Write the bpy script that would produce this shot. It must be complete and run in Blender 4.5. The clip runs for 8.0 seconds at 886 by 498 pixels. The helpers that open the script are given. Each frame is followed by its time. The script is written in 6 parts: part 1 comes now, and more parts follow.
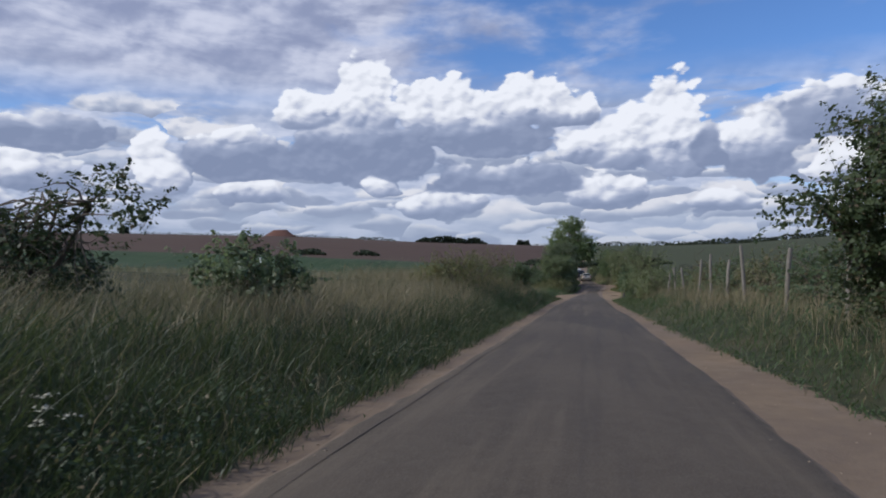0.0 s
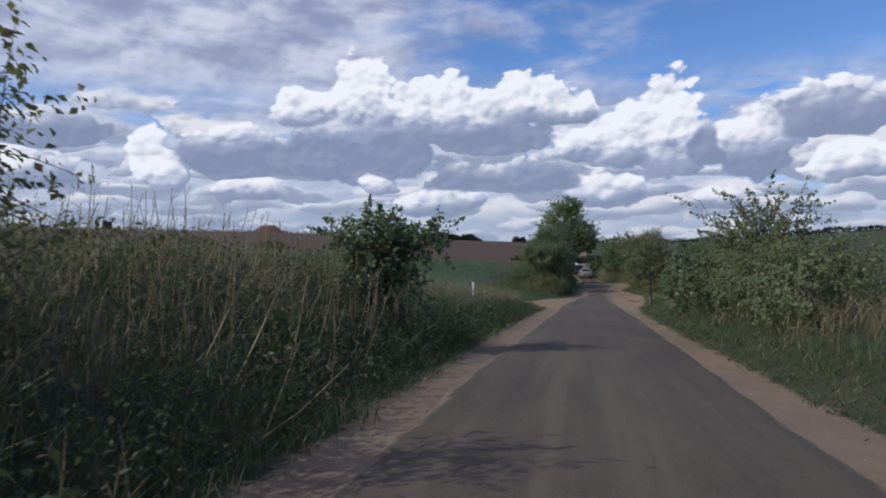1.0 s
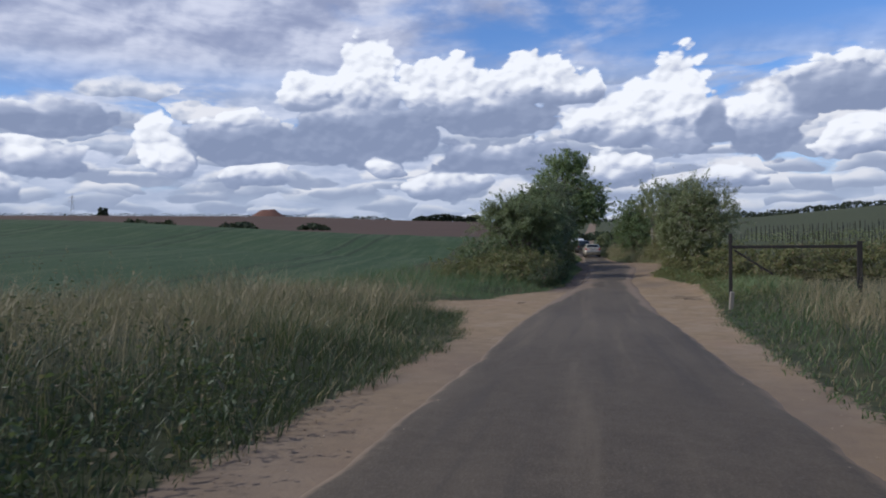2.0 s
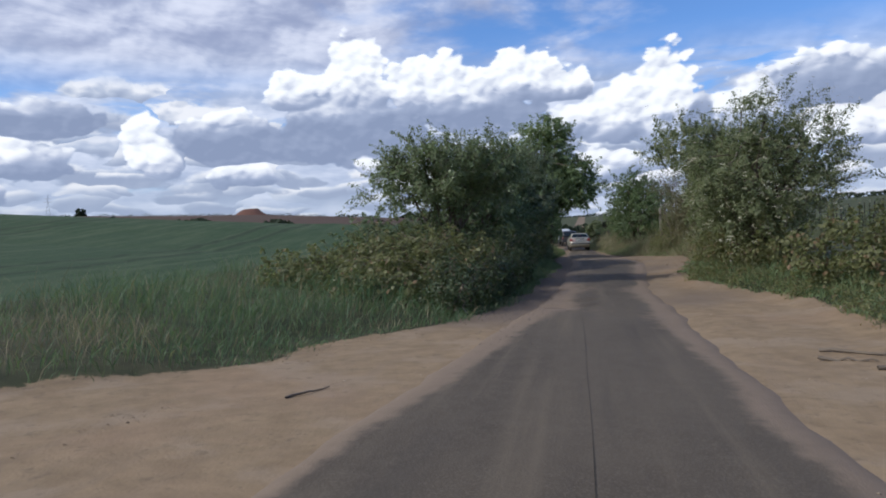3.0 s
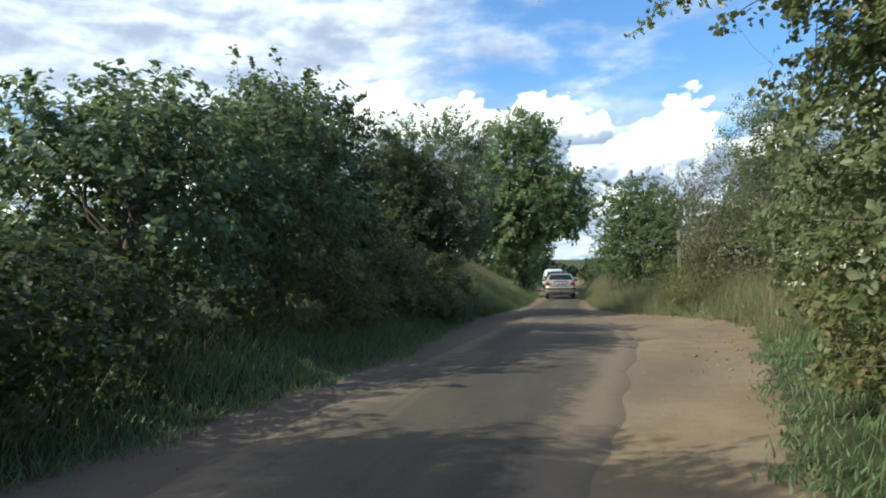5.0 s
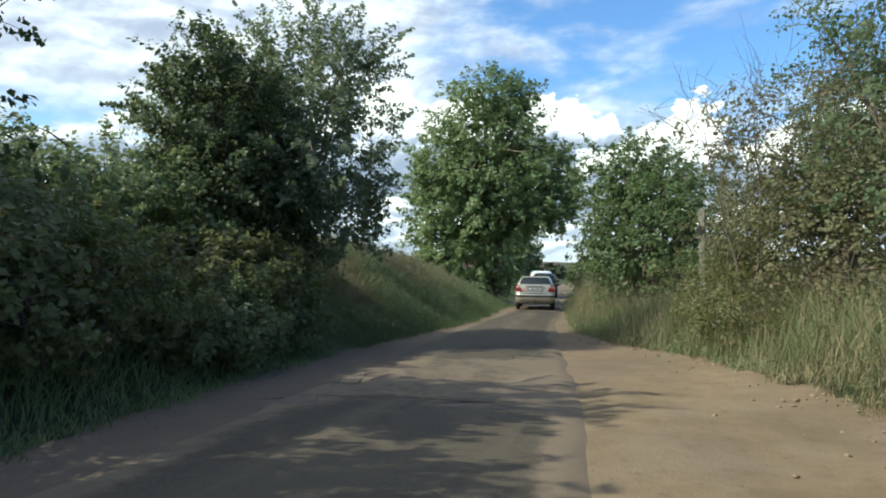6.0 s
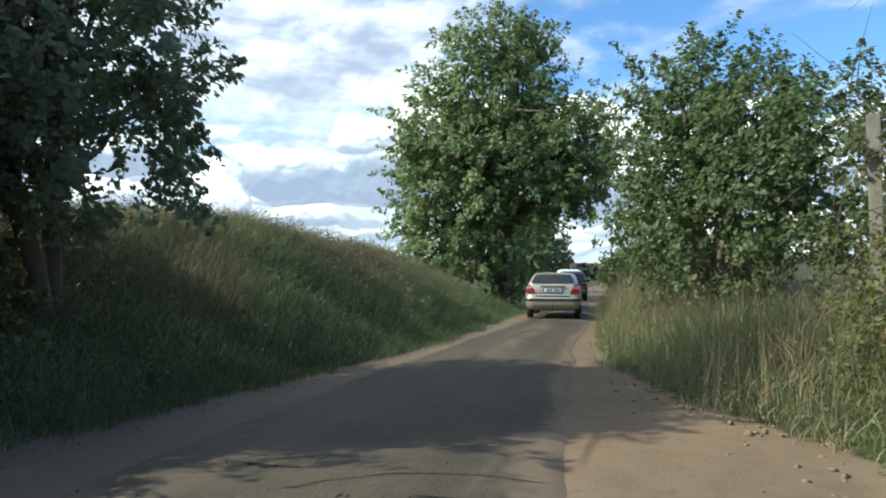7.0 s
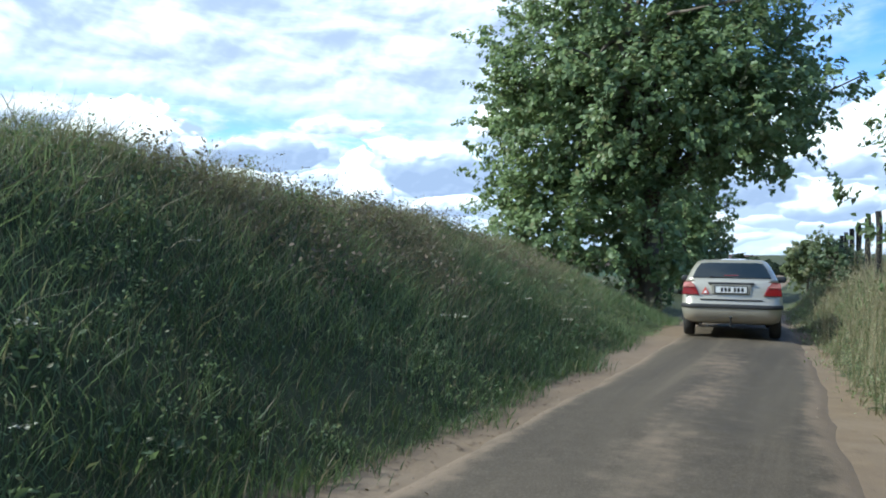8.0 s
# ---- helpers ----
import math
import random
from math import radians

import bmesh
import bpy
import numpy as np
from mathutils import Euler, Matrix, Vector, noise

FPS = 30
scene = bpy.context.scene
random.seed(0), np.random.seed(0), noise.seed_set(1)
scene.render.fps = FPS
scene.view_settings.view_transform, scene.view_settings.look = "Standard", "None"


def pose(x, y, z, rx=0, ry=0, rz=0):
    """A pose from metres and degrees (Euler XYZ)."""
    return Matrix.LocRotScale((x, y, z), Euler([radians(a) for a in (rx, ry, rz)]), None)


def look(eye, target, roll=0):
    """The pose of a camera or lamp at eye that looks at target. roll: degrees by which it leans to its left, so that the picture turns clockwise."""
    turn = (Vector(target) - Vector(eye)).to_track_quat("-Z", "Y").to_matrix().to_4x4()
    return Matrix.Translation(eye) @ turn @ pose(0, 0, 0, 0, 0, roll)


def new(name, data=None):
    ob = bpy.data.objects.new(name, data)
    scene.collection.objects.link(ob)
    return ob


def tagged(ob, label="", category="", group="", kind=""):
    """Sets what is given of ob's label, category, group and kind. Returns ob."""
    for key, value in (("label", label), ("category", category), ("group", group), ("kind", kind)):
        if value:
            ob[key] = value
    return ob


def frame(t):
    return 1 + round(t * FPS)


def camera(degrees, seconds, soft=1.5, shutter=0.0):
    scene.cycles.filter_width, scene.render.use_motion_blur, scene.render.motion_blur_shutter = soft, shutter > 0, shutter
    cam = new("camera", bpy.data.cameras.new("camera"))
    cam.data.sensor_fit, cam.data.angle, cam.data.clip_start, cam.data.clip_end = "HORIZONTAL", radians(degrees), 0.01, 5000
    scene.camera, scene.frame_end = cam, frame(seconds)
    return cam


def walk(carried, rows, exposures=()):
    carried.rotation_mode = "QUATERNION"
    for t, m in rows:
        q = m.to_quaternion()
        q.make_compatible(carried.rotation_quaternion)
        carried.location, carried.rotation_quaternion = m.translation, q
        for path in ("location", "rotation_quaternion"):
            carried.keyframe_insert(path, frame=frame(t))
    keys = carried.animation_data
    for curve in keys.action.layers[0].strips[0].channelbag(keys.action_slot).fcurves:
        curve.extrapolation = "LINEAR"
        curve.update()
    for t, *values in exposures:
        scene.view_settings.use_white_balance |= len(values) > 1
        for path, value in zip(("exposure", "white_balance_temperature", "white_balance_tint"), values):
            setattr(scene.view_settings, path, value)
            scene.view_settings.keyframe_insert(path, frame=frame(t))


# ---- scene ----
cam = camera(64.6, 8.0, soft=1.9, shutter=0.02)
PATH = [
    (0.0, pose(-0.001, 0.000, 1.251, 90.50, 0.01, 12.00)),
    (0.5, pose(-0.206, 15.167, 0.633, 90.78, -0.43, 12.32)),
    (1.0, pose(-0.563, 29.775, 0.044, 90.32, -0.13, 11.79)),
    (2.3, pose(-0.410, 61.459, -1.354, 88.80, 0.88, 12.58)),
    (2.5, pose(-0.434, 64.875, -1.518, 89.54, 0.47, 12.67)),
    (3.0, pose(-0.358, 72.496, -1.885, 88.74, 1.50, 11.65)),
    (3.5, pose(0.204, 78.486, -2.090, 89.79, -0.56, 6.25)),
    (4.0, pose(0.739, 82.909, -2.123, 92.06, -1.79, 2.31)),
    (4.5, pose(1.216, 86.789, -2.140, 92.42, -0.41, 8.99)),
    (4.7, pose(1.304, 88.578, -2.167, 92.12, 0.73, 11.92)),
    (5.8, pose(2.183, 99.973, -2.183, 92.17, -0.31, 14.14)),
    (6.0, pose(2.176, 101.746, -2.173, 92.13, -0.89, 13.54)),
    (6.5, pose(2.170, 105.823, -2.183, 91.90, 0.76, 13.15)),
    (7.0, pose(1.844, 109.840, -2.347, 92.37, -0.26, 16.29)),
    (7.5, pose(1.225, 113.683, -2.431, 93.03, -1.31, 22.76)),
    (8.0, pose(0.247, 118.096, -2.379, 91.47, -0.89, 27.57)),
]
walk(cam, PATH, exposures=[(0.0, -0.48, 5900, 12), (2.5, -0.32, 5900, 11), (3.5, -0.10, 5950, 8), (4.0, 0.10, 6200, 5), (4.5, 0.40, 6300, 0), (6.0, 0.5, 6400, -6), (6.5, 0.60, 6380, -5), (7.0, 0.52, 6250, -5), (7.5, 0.78, 5850, -2), (8.0, 0.64, 5550, -2)])

# ---- light ----
SUN_AZ, SUN_EL = radians(-118), radians(36.5)     # azimuth from +y towards +x
sun = new("sun", bpy.data.lights.new("sun", "SUN"))
sun.data.energy, sun.data.angle, sun.data.color = 4.0, radians(0.55), (1.0, 0.93, 0.83)
sun.matrix_world = look((math.sin(SUN_AZ) * 300, math.cos(SUN_AZ) * 300, math.tan(SUN_EL) * 300), (0, 0, 0))


# ---- materials ----
class Nodes:
    """A short way to write node trees."""

    def __init__(self, tree):
        self.tree = tree
        tree.nodes.clear()

    def add(self, kind, **values):
        n = self.tree.nodes.new(kind)
        for k, v in values.items():
            if k == "op":
                n.operation = v
            elif k == "typ":
                n.data_type = v
            elif k == "blend":
                n.blend_type = v
        return n

    def put(self, socket, value):
        if isinstance(value, bpy.types.NodeSocket):
            self.tree.links.new(value, socket)
        elif value is not None:
            socket.default_value = value

    def math(self, op, a, b=None, c=None, clamp=False):
        n = self.add("ShaderNodeMath", op=op)
        n.use_clamp = clamp
        for s, v in zip(n.inputs, (a, b, c)):
            self.put(s, v)
        return n.outputs[0]

    def noise(self, vec, scale, detail=4.0, rough=0.55, dims="3D", distortion=0.0):
        n = self.add("ShaderNodeTexNoise")
        n.noise_dimensions = dims
        self.put(n.inputs["Vector"], vec)
        n.inputs["Scale"].default_value, n.inputs["Detail"].default_value = scale, detail
        n.inputs["Roughness"].default_value, n.inputs["Distortion"].default_value = rough, distortion
        return n.outputs["Fac"]

    def smooth(self, v, lo, hi, a=0.0, b=1.0):
        n = self.add("ShaderNodeMapRange")
        n.interpolation_type = "SMOOTHSTEP"
        self.put(n.inputs[0], v)
        for i, q in enumerate((lo, hi, a, b)):
            self.put(n.inputs[1 + i], q)
        return n.outputs[0]

    def mix(self, fac, a, b, blend="MIX"):
        n = self.add("ShaderNodeMix", typ="RGBA", blend=blend)
        self.put(n.inputs[0], fac)
        for s, v in ((n.inputs[6], a), (n.inputs[7], b)):
            self.put(s, (*v, 1) if isinstance(v, tuple) and len(v) == 3 else v)
        return n.outputs[2]

    def ramp(self, fac, stops):
        n = self.add("ShaderNodeValToRGB")
        e = n.color_ramp.elements
        while len(e) < len(stops):
            e.new(0.5)
        for el, (p, c) in zip(e, stops):
            el.position, el.color = p, (*c, 1)
        self.put(n.inputs[0], fac)
        return n.outputs[0]


def material(name):
    m = bpy.data.materials.new(name)
    m.use_nodes = True
    g = Nodes(m.node_tree)
    out = g.add("ShaderNodeOutputMaterial")
    return m, g, out


def surface(g, out, color, rough=0.8, metal=0.0, height=None, strength=0.3, distance=0.02, spec=0.4, coat=0.0):
    b = g.add("ShaderNodeBsdfPrincipled")
    g.put(b.inputs["Base Color"], (*color, 1) if isinstance(color, tuple) else color)
    g.put(b.inputs["Roughness"], rough)
    b.inputs["Metallic"].default_value = metal
    b.inputs["Specular IOR Level"].default_value = spec
    b.inputs["Coat Weight"].default_value = coat
    if height is not None:
        n = g.add("ShaderNodeBump")
        n.inputs["Strength"].default_value, n.inputs["Distance"].default_value = strength, distance
        g.put(n.inputs["Height"], height)
        g.tree.links.new(n.outputs[0], b.inputs["Normal"])
    g.tree.links.new(b.outputs[0], out.inputs[0])
    return b


def plain(name, color, rough=0.6, metal=0.0, spec=0.4, coat=0.0, vary=0.12, scale=6.0):
    m, g, out = material(name)
    pos = g.add("ShaderNodeNewGeometry").outputs["Position"]
    v = g.noise(pos, scale, 5)
    dark, light = tuple(c * (1 - vary) for c in color), tuple(min(1, c * (1 + vary)) for c in color)
    surface(g, out, g.mix(v, dark, light), rough, metal, g.noise(pos, scale * 6, 3), 0.08, 0.01, spec, coat)
    return m


def leaf_material(name, dark, light, odd=None, odd_share=0.06, through_light=0.35, rough=0.5):
    """Leaves: colour per leaf and per clump, a little gloss, light through the blade."""
    m, g, out = material(name)
    geo = g.add("ShaderNodeNewGeometry")
    rnd = geo.outputs["Random Per Island"]
    clump = g.noise(geo.outputs["Position"], 1.1, 3)
    f = g.math("ADD", g.math("MULTIPLY", rnd, 0.6), g.smooth(clump, 0.3, 0.7, 0.0, 0.4))
    col = g.mix(f, dark, light)
    if odd:
        far = g.math("FRACT", g.math("MULTIPLY", rnd, 37.7))
        col = g.mix(g.math("LESS_THAN", far, odd_share), col, odd)
    b = g.add("ShaderNodeBsdfPrincipled")
    g.put(b.inputs["Base Color"], col)
    b.inputs["Roughness"].default_value, b.inputs["Specular IOR Level"].default_value = rough, 0.35
    t = g.add("ShaderNodeBsdfTranslucent")
    g.put(t.inputs[0], g.mix(0.4, col, (0.24, 0.30, 0.10), "MIX"))
    s = g.add("ShaderNodeMixShader")
    s.inputs[0].default_value = through_light
    g.tree.links.new(b.outputs[0], s.inputs[1])
    g.tree.links.new(t.outputs[0], s.inputs[2])
    g.tree.links.new(s.outputs[0], out.inputs[0])
    return m


def world_sky():
    world = bpy.data.worlds.new("sky")
    scene.world = world
    world.use_nodes = True
    g = Nodes(world.node_tree)
    out = g.add("ShaderNodeOutputWorld")
    sky = g.add("ShaderNodeTexSky")
    sky.sky_type, sky.sun_disc = "NISHITA", False
    sky.sun_elevation, sky.sun_rotation = SUN_EL, SUN_AZ
    sky.altitude, sky.air_density, sky.dust_density, sky.ozone_density = 150, 1.0, 0.6, 1.6
    blue = g.add("ShaderNodeBackground")
    blue.inputs[1].default_value = 0.145
    g.put(blue.inputs[0], g.mix(1.0, sky.outputs[0], (0.72, 0.92, 1.22), "MULTIPLY"))
    ray = g.add("ShaderNodeTexCoord").outputs["Generated"]
    sep = g.add("ShaderNodeSeparateXYZ")
    g.tree.links.new(ray, sep.inputs[0])
    x, y, z = sep.outputs
    az = g.math("ARCTAN2", x, y)                                   # radians, right of +y
    el = g.math("ARCSINE", z)
    comb = g.add("ShaderNodeCombineXYZ")
    g.put(comb.inputs[0], az), g.put(comb.inputs[1], g.math("MULTIPLY", el, 2.2))
    flat = comb.outputs[0]
    # slow wander of the cloud outlines, and round billows on them
    w1, w2 = g.noise(flat, 7, 3, 0.5), g.noise(flat, 8.3, 3, 0.5)
    wisp = g.noise(flat, 26, 5, 0.6)
    du = g.math("MULTIPLY", g.math("SUBTRACT", w1, 0.5), 0.10)
    dv = g.math("MULTIPLY", g.math("SUBTRACT", w2, 0.5), 0.05)
    u, v = g.math("ADD", az, du), g.math("ADD", el, dv)

    def billow(scale, right, high_):
        """Domes side by side: 1 in the middle of each, falling to its rim."""
        c = g.add("ShaderNodeCombineXYZ")
        bend = g.math("MULTIPLY", g.math("SUBTRACT", wisp, 0.5), 0.03)
        g.put(c.inputs[0], g.math("ADD", g.math("ADD", az, right), bend))
        g.put(c.inputs[1], g.math("ADD", g.math("MULTIPLY", g.math("ADD", el, high_), 1.25), bend))
        net = g.add("ShaderNodeTexVoronoi")
        net.voronoi_dimensions, net.feature = "2D", "SMOOTH_F1"
        net.inputs["Scale"].default_value, net.inputs["Smoothness"].default_value = scale, 0.25
        g.tree.links.new(c.outputs[0], net.inputs["Vector"])
        return g.math("SUBTRACT", 1.0, g.math("MULTIPLY", net.outputs["Distance"], 1.5))
    dome_a, dome_b = billow(26, 0.0, 0.0), billow(62, 0.0, 0.0)
    bumps = g.math("ADD", g.math("MULTIPLY", g.math("SUBTRACT", dome_a, 0.4), 0.24), g.math("MULTIPLY", g.math("SUBTRACT", dome_b, 0.4), 0.14))
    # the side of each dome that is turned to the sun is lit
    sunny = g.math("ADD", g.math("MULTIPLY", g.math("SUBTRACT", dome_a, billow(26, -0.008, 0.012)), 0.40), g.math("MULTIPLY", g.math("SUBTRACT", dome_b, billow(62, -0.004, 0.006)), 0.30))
    # heaps: azimuth, elevation of the base, half width, height (degrees), how much of it stands in the sun
    heaps = [(-18.4, 11.2, 3.0, 5.0, 0.42), (-23.0, 10.8, 3.2, 2.2, 0.35), (-12.2, 11.0, 4.4, 3.4, 0.38), (-4.8, 11.3, 4.6, 3.1, 0.32), (-1.0, 11.0, 2.0, 2.0, 0.25),
             (-18.8, 7.4, 7.4, 3.8, -0.36), (-28.4, 6.8, 5.8, 2.8, -0.38), (-8.6, 9.2, 6.0, 2.2, -0.30), (5.9, 8.4, 3.4, 5.6, 0.45), (2.6, 8.2, 3.8, 3.8, 0.36), (-0.8, 8.0, 2.8, 2.0, 0.3), (8.9, 8.1, 2.0, 3.2, -0.36),
             (-6.4, 5.6, 7.0, 2.3, -0.3), (11.8, 7.3, 3.5, 4.2, 0.12), (11.6, 7.0, 2.8, 1.3, -0.4), (17.3, 9.4, 4.6, 3.0, -0.1), (18.8, 6.0, 2.8, 2.6, 0.4), (-42.0, 8.2, 5.0, 2.0, -0.36), (-34.1, 6.3, 2.1, 3.4, 0.55),
             (-28.6, 9.2, 2.0, 1.4, 0.4), (-42.6, 5.4, 4.0, 2.4, 0.1), (-27.3, 4.4, 3.4, 1.5, 0.25), (-16.7, 5.8, 1.7, 1.9, 0.4), (-12.4, 3.6, 4.0, 1.8, 0.15), (1.0, 4.5, 4.0, 1.9, 0.15), (9.5, 3.7, 2.6, 1.3, 0.2),
             (26.0, 7.5, 4.5, 4.0, 0.1), (-52.0, 7.0, 6.0, 5.0, 0.1), (-47.0, 3.4, 4.0, 2.2, 0.15), (36.0, 8.0, 6.0, 5.0, 0.1)]
    cover, shade = None, None
    for a, b, w, h, bright in heaps:
        p = g.math("DIVIDE", g.math("SUBTRACT", u, radians(a)), radians(w))
        q = g.math("DIVIDE", g.math("SUBTRACT", v, radians(b)), radians(h))
        low = g.math("MULTIPLY", g.math("MINIMUM", q, 0.0), 2.2)    # flat base
        qq = g.math("ADD", g.math("MAXIMUM", q, 0.0), low)
        d = g.math("SUBTRACT", 1.0, g.math("SQRT", g.math("ADD", g.math("MULTIPLY", p, p), g.math("MULTIPLY", qq, qq))))
        lit = g.math("ADD", g.math("ADD", q, g.math("MULTIPLY", p, -0.16)), bright)
        if cover is None:
            cover, shade = d, lit
        else:
            # neighbours run into one another softly
            pick = g.smooth(g.math("SUBTRACT", d, cover), -0.3, 0.3)
            shade = g.math("ADD", g.math("MULTIPLY", pick, lit), g.math("MULTIPLY", g.math("SUBTRACT", 1.0, pick), shade))
            cover = g.math("MAXIMUM", cover, d)
    heap = g.smooth(g.math("ADD", cover, bumps), -0.02, 0.10)
    shade = g.smooth(shade, -0.1, 0.9, 0.0, 0.95)
    # flocks of smaller heaps: one in each cell of a loose net
    def flock(cell_u, cell_v, shift, wide, tall, lo, hi, thin):
        c = g.add("ShaderNodeCombineXYZ")
        cu, cv = g.math("ADD", g.math("MULTIPLY", u, 1 / radians(cell_u)), shift), g.math("MULTIPLY", v, 1 / radians(cell_v))
        g.put(c.inputs[0], cu), g.put(c.inputs[1], cv)
        net = g.add("ShaderNodeTexVoronoi")
        net.voronoi_dimensions = "2D"
        net.inputs["Scale"].default_value = 1.0
        g.tree.links.new(c.outputs[0], net.inputs["Vector"])
        mid = g.add("ShaderNodeSeparateXYZ")
        g.tree.links.new(net.outputs["Position"], mid.inputs[0])
        rnd = g.add("ShaderNodeSeparateColor")
        g.tree.links.new(net.outputs["Color"], rnd.inputs[0])
        size = g.math("ADD", 0.55, g.math("MULTIPLY", rnd.outputs[0], 0.6))
        p = g.math("DIVIDE", g.math("SUBTRACT", cu, mid.outputs[0]), g.math("MULTIPLY", size, wide))
        q = g.math("DIVIDE", g.math("ADD", g.math("SUBTRACT", cv, mid.outputs[1]), 0.25), g.math("MULTIPLY", size, tall))
        low = g.math("MULTIPLY", g.math("MINIMUM", q, 0.0), 2.2)
        qq = g.math("ADD", g.math("MAXIMUM", q, 0.0), low)
        d = g.math("SUBTRACT", 1.0, g.math("SQRT", g.math("ADD", g.math("MULTIPLY", p, p), g.math("MULTIPLY", qq, qq))))
        edge = g.math("ADD", g.math("MULTIPLY", rnd.outputs[1], thin), g.math("MULTIPLY", g.math("SUBTRACT", wisp, 0.5), -0.8))
        amount = g.math("MULTIPLY", g.smooth(g.math("SUBTRACT", d, edge), -0.08, 0.16), g.math("MULTIPLY", g.smooth(el, radians(hi + 3), radians(hi)), g.smooth(el, radians(lo - 1.5), radians(lo))))
        lit = g.smooth(g.math("ADD", g.math("ADD", q, g.math("MULTIPLY", p, -0.2)), g.math("MULTIPLY", g.math("SUBTRACT", rnd.outputs[2], 0.45), 0.7)), 0.0, 0.8)
        return amount, lit
    puff, puff_lit = flock(4.4, 1.5, 0.37, 0.85, 0.78, 1.0, 6.5, 0.3)
    mid_heap, mid_lit = flock(8.5, 3.2, 0.9, 0.80, 0.75, 3.5, 11.0, 0.55)
    # grey deck behind the heaps, thin high sheets above
    sm = g.add("ShaderNodeMapping")
    sm.inputs["Scale"].default_value = (4.2, 8.0, 1.0)
    g.tree.links.new(flat, sm.inputs[0])
    deck = g.noise(sm.outputs[0], 1.0, 7, 0.58, distortion=0.3)
    deck_cover = g.math("MULTIPLY", g.smooth(g.math("ADD", deck, g.smooth(el, radians(10), radians(2), 0.0, 0.16)), 0.36, 0.52, 0.0, 0.96), g.smooth(el, radians(16), radians(10)))
    hm = g.add("ShaderNodeMapping")
    hm.inputs["Scale"].default_value = (4.4, 5.6, 1.0)
    hm.inputs["Location"].default_value = (1.3, 0.4, 0.0)
    hm.inputs["Rotation"].default_value = (0, 0, radians(-3))
    g.tree.links.new(flat, hm.inputs[0])
    high = g.noise(hm.outputs[0], 1.0, 7, 0.54, distortion=0.2)
    left_more = g.smooth(az, radians(4), radians(-40), -0.06, 0.44)
    high_cover = g.math("MULTIPLY", g.smooth(g.math("ADD", high, left_more), 0.42, 0.70, 0.0, 0.95), g.smooth(el, radians(9), radians(14)))
    # colours
    grain = g.math("MULTIPLY", g.math("SUBTRACT", wisp, 0.5), 0.6)
    soft_lump = g.math("MULTIPLY", g.math("SUBTRACT", g.noise(flat, 15, 6, 0.55, distortion=0.4), 0.45), 0.26)
    lump = g.math("ADD", soft_lump, g.math("MULTIPLY", sunny, g.smooth(shade, 0.1, 0.6, 0.22, 1.0)))
    heap_col = g.ramp(g.math("ADD", shade, g.math("ADD", g.math("MULTIPLY", grain, 0.3), lump), clamp=True), [(0.0, (0.36, 0.42, 0.58)), (0.22, (0.50, 0.56, 0.72)), (0.46, (0.80, 0.83, 0.94)), (0.72, (1.10, 1.10, 1.12)), (1.0, (1.34, 1.32, 1.30))])
    high_col = g.ramp(g.smooth(g.math("ADD", g.noise(hm.outputs[0], 1.9, 6, distortion=0.35), g.math("MULTIPLY", lump, 0.12)), 0.3, 0.7), [(0.0, (0.45, 0.49, 0.66)), (0.45, (0.66, 0.69, 0.84)), (1.0, (1.00, 1.00, 1.09))])
    deck_col = g.ramp(g.smooth(g.math("ADD", g.noise(sm.outputs[0], 2.2, 6), g.math("MULTIPLY", lump, 0.25)), 0.3, 0.72), [(0.0, (0.56, 0.63, 0.80)), (1.0, (0.98, 1.00, 1.10))])
    flock_stops = [(0.0, (0.46, 0.52, 0.67)), (0.45, (0.68, 0.73, 0.85)), (1.0, (1.16, 1.13, 1.12))]
    cols = g.mix(deck_cover, high_col, deck_col)
    cols = g.mix(mid_heap, cols, g.ramp(g.math("ADD", mid_lit, g.math("ADD", g.math("MULTIPLY", grain, 0.3), lump), clamp=True), flock_stops))
    cols = g.mix(puff, cols, g.ramp(g.math("ADD", puff_lit, g.math("MULTIPLY", lump, 0.7), clamp=True), flock_stops))
    cols = g.mix(heap, cols, heap_col)
    amount = g.math("MAXIMUM", g.math("MAXIMUM", deck_cover, high_cover), g.math("MAXIMUM", heap, g.math("MAXIMUM", puff, mid_heap)), clamp=True)
    haze = g.smooth(el, radians(6), radians(-1), 0.0, 0.45)
    amount = g.math("MAXIMUM", amount, haze)
    cloud = g.add("ShaderNodeBackground")
    g.put(cloud.inputs[0], g.mix(g.math("MULTIPLY", haze, 1.3), cols, (0.50, 0.58, 0.72)))
    cloud.inputs[1].default_value = 0.92
    both = g.add("ShaderNodeMixShader")
    g.put(both.inputs[0], amount)
    g.tree.links.new(blue.outputs[0], both.inputs[1])
    g.tree.links.new(cloud.outputs[0], both.inputs[2])
    g.tree.links.new(both.outputs[0], out.inputs[0])


world_sky()

M_ASPHALT = M_GROUND = None


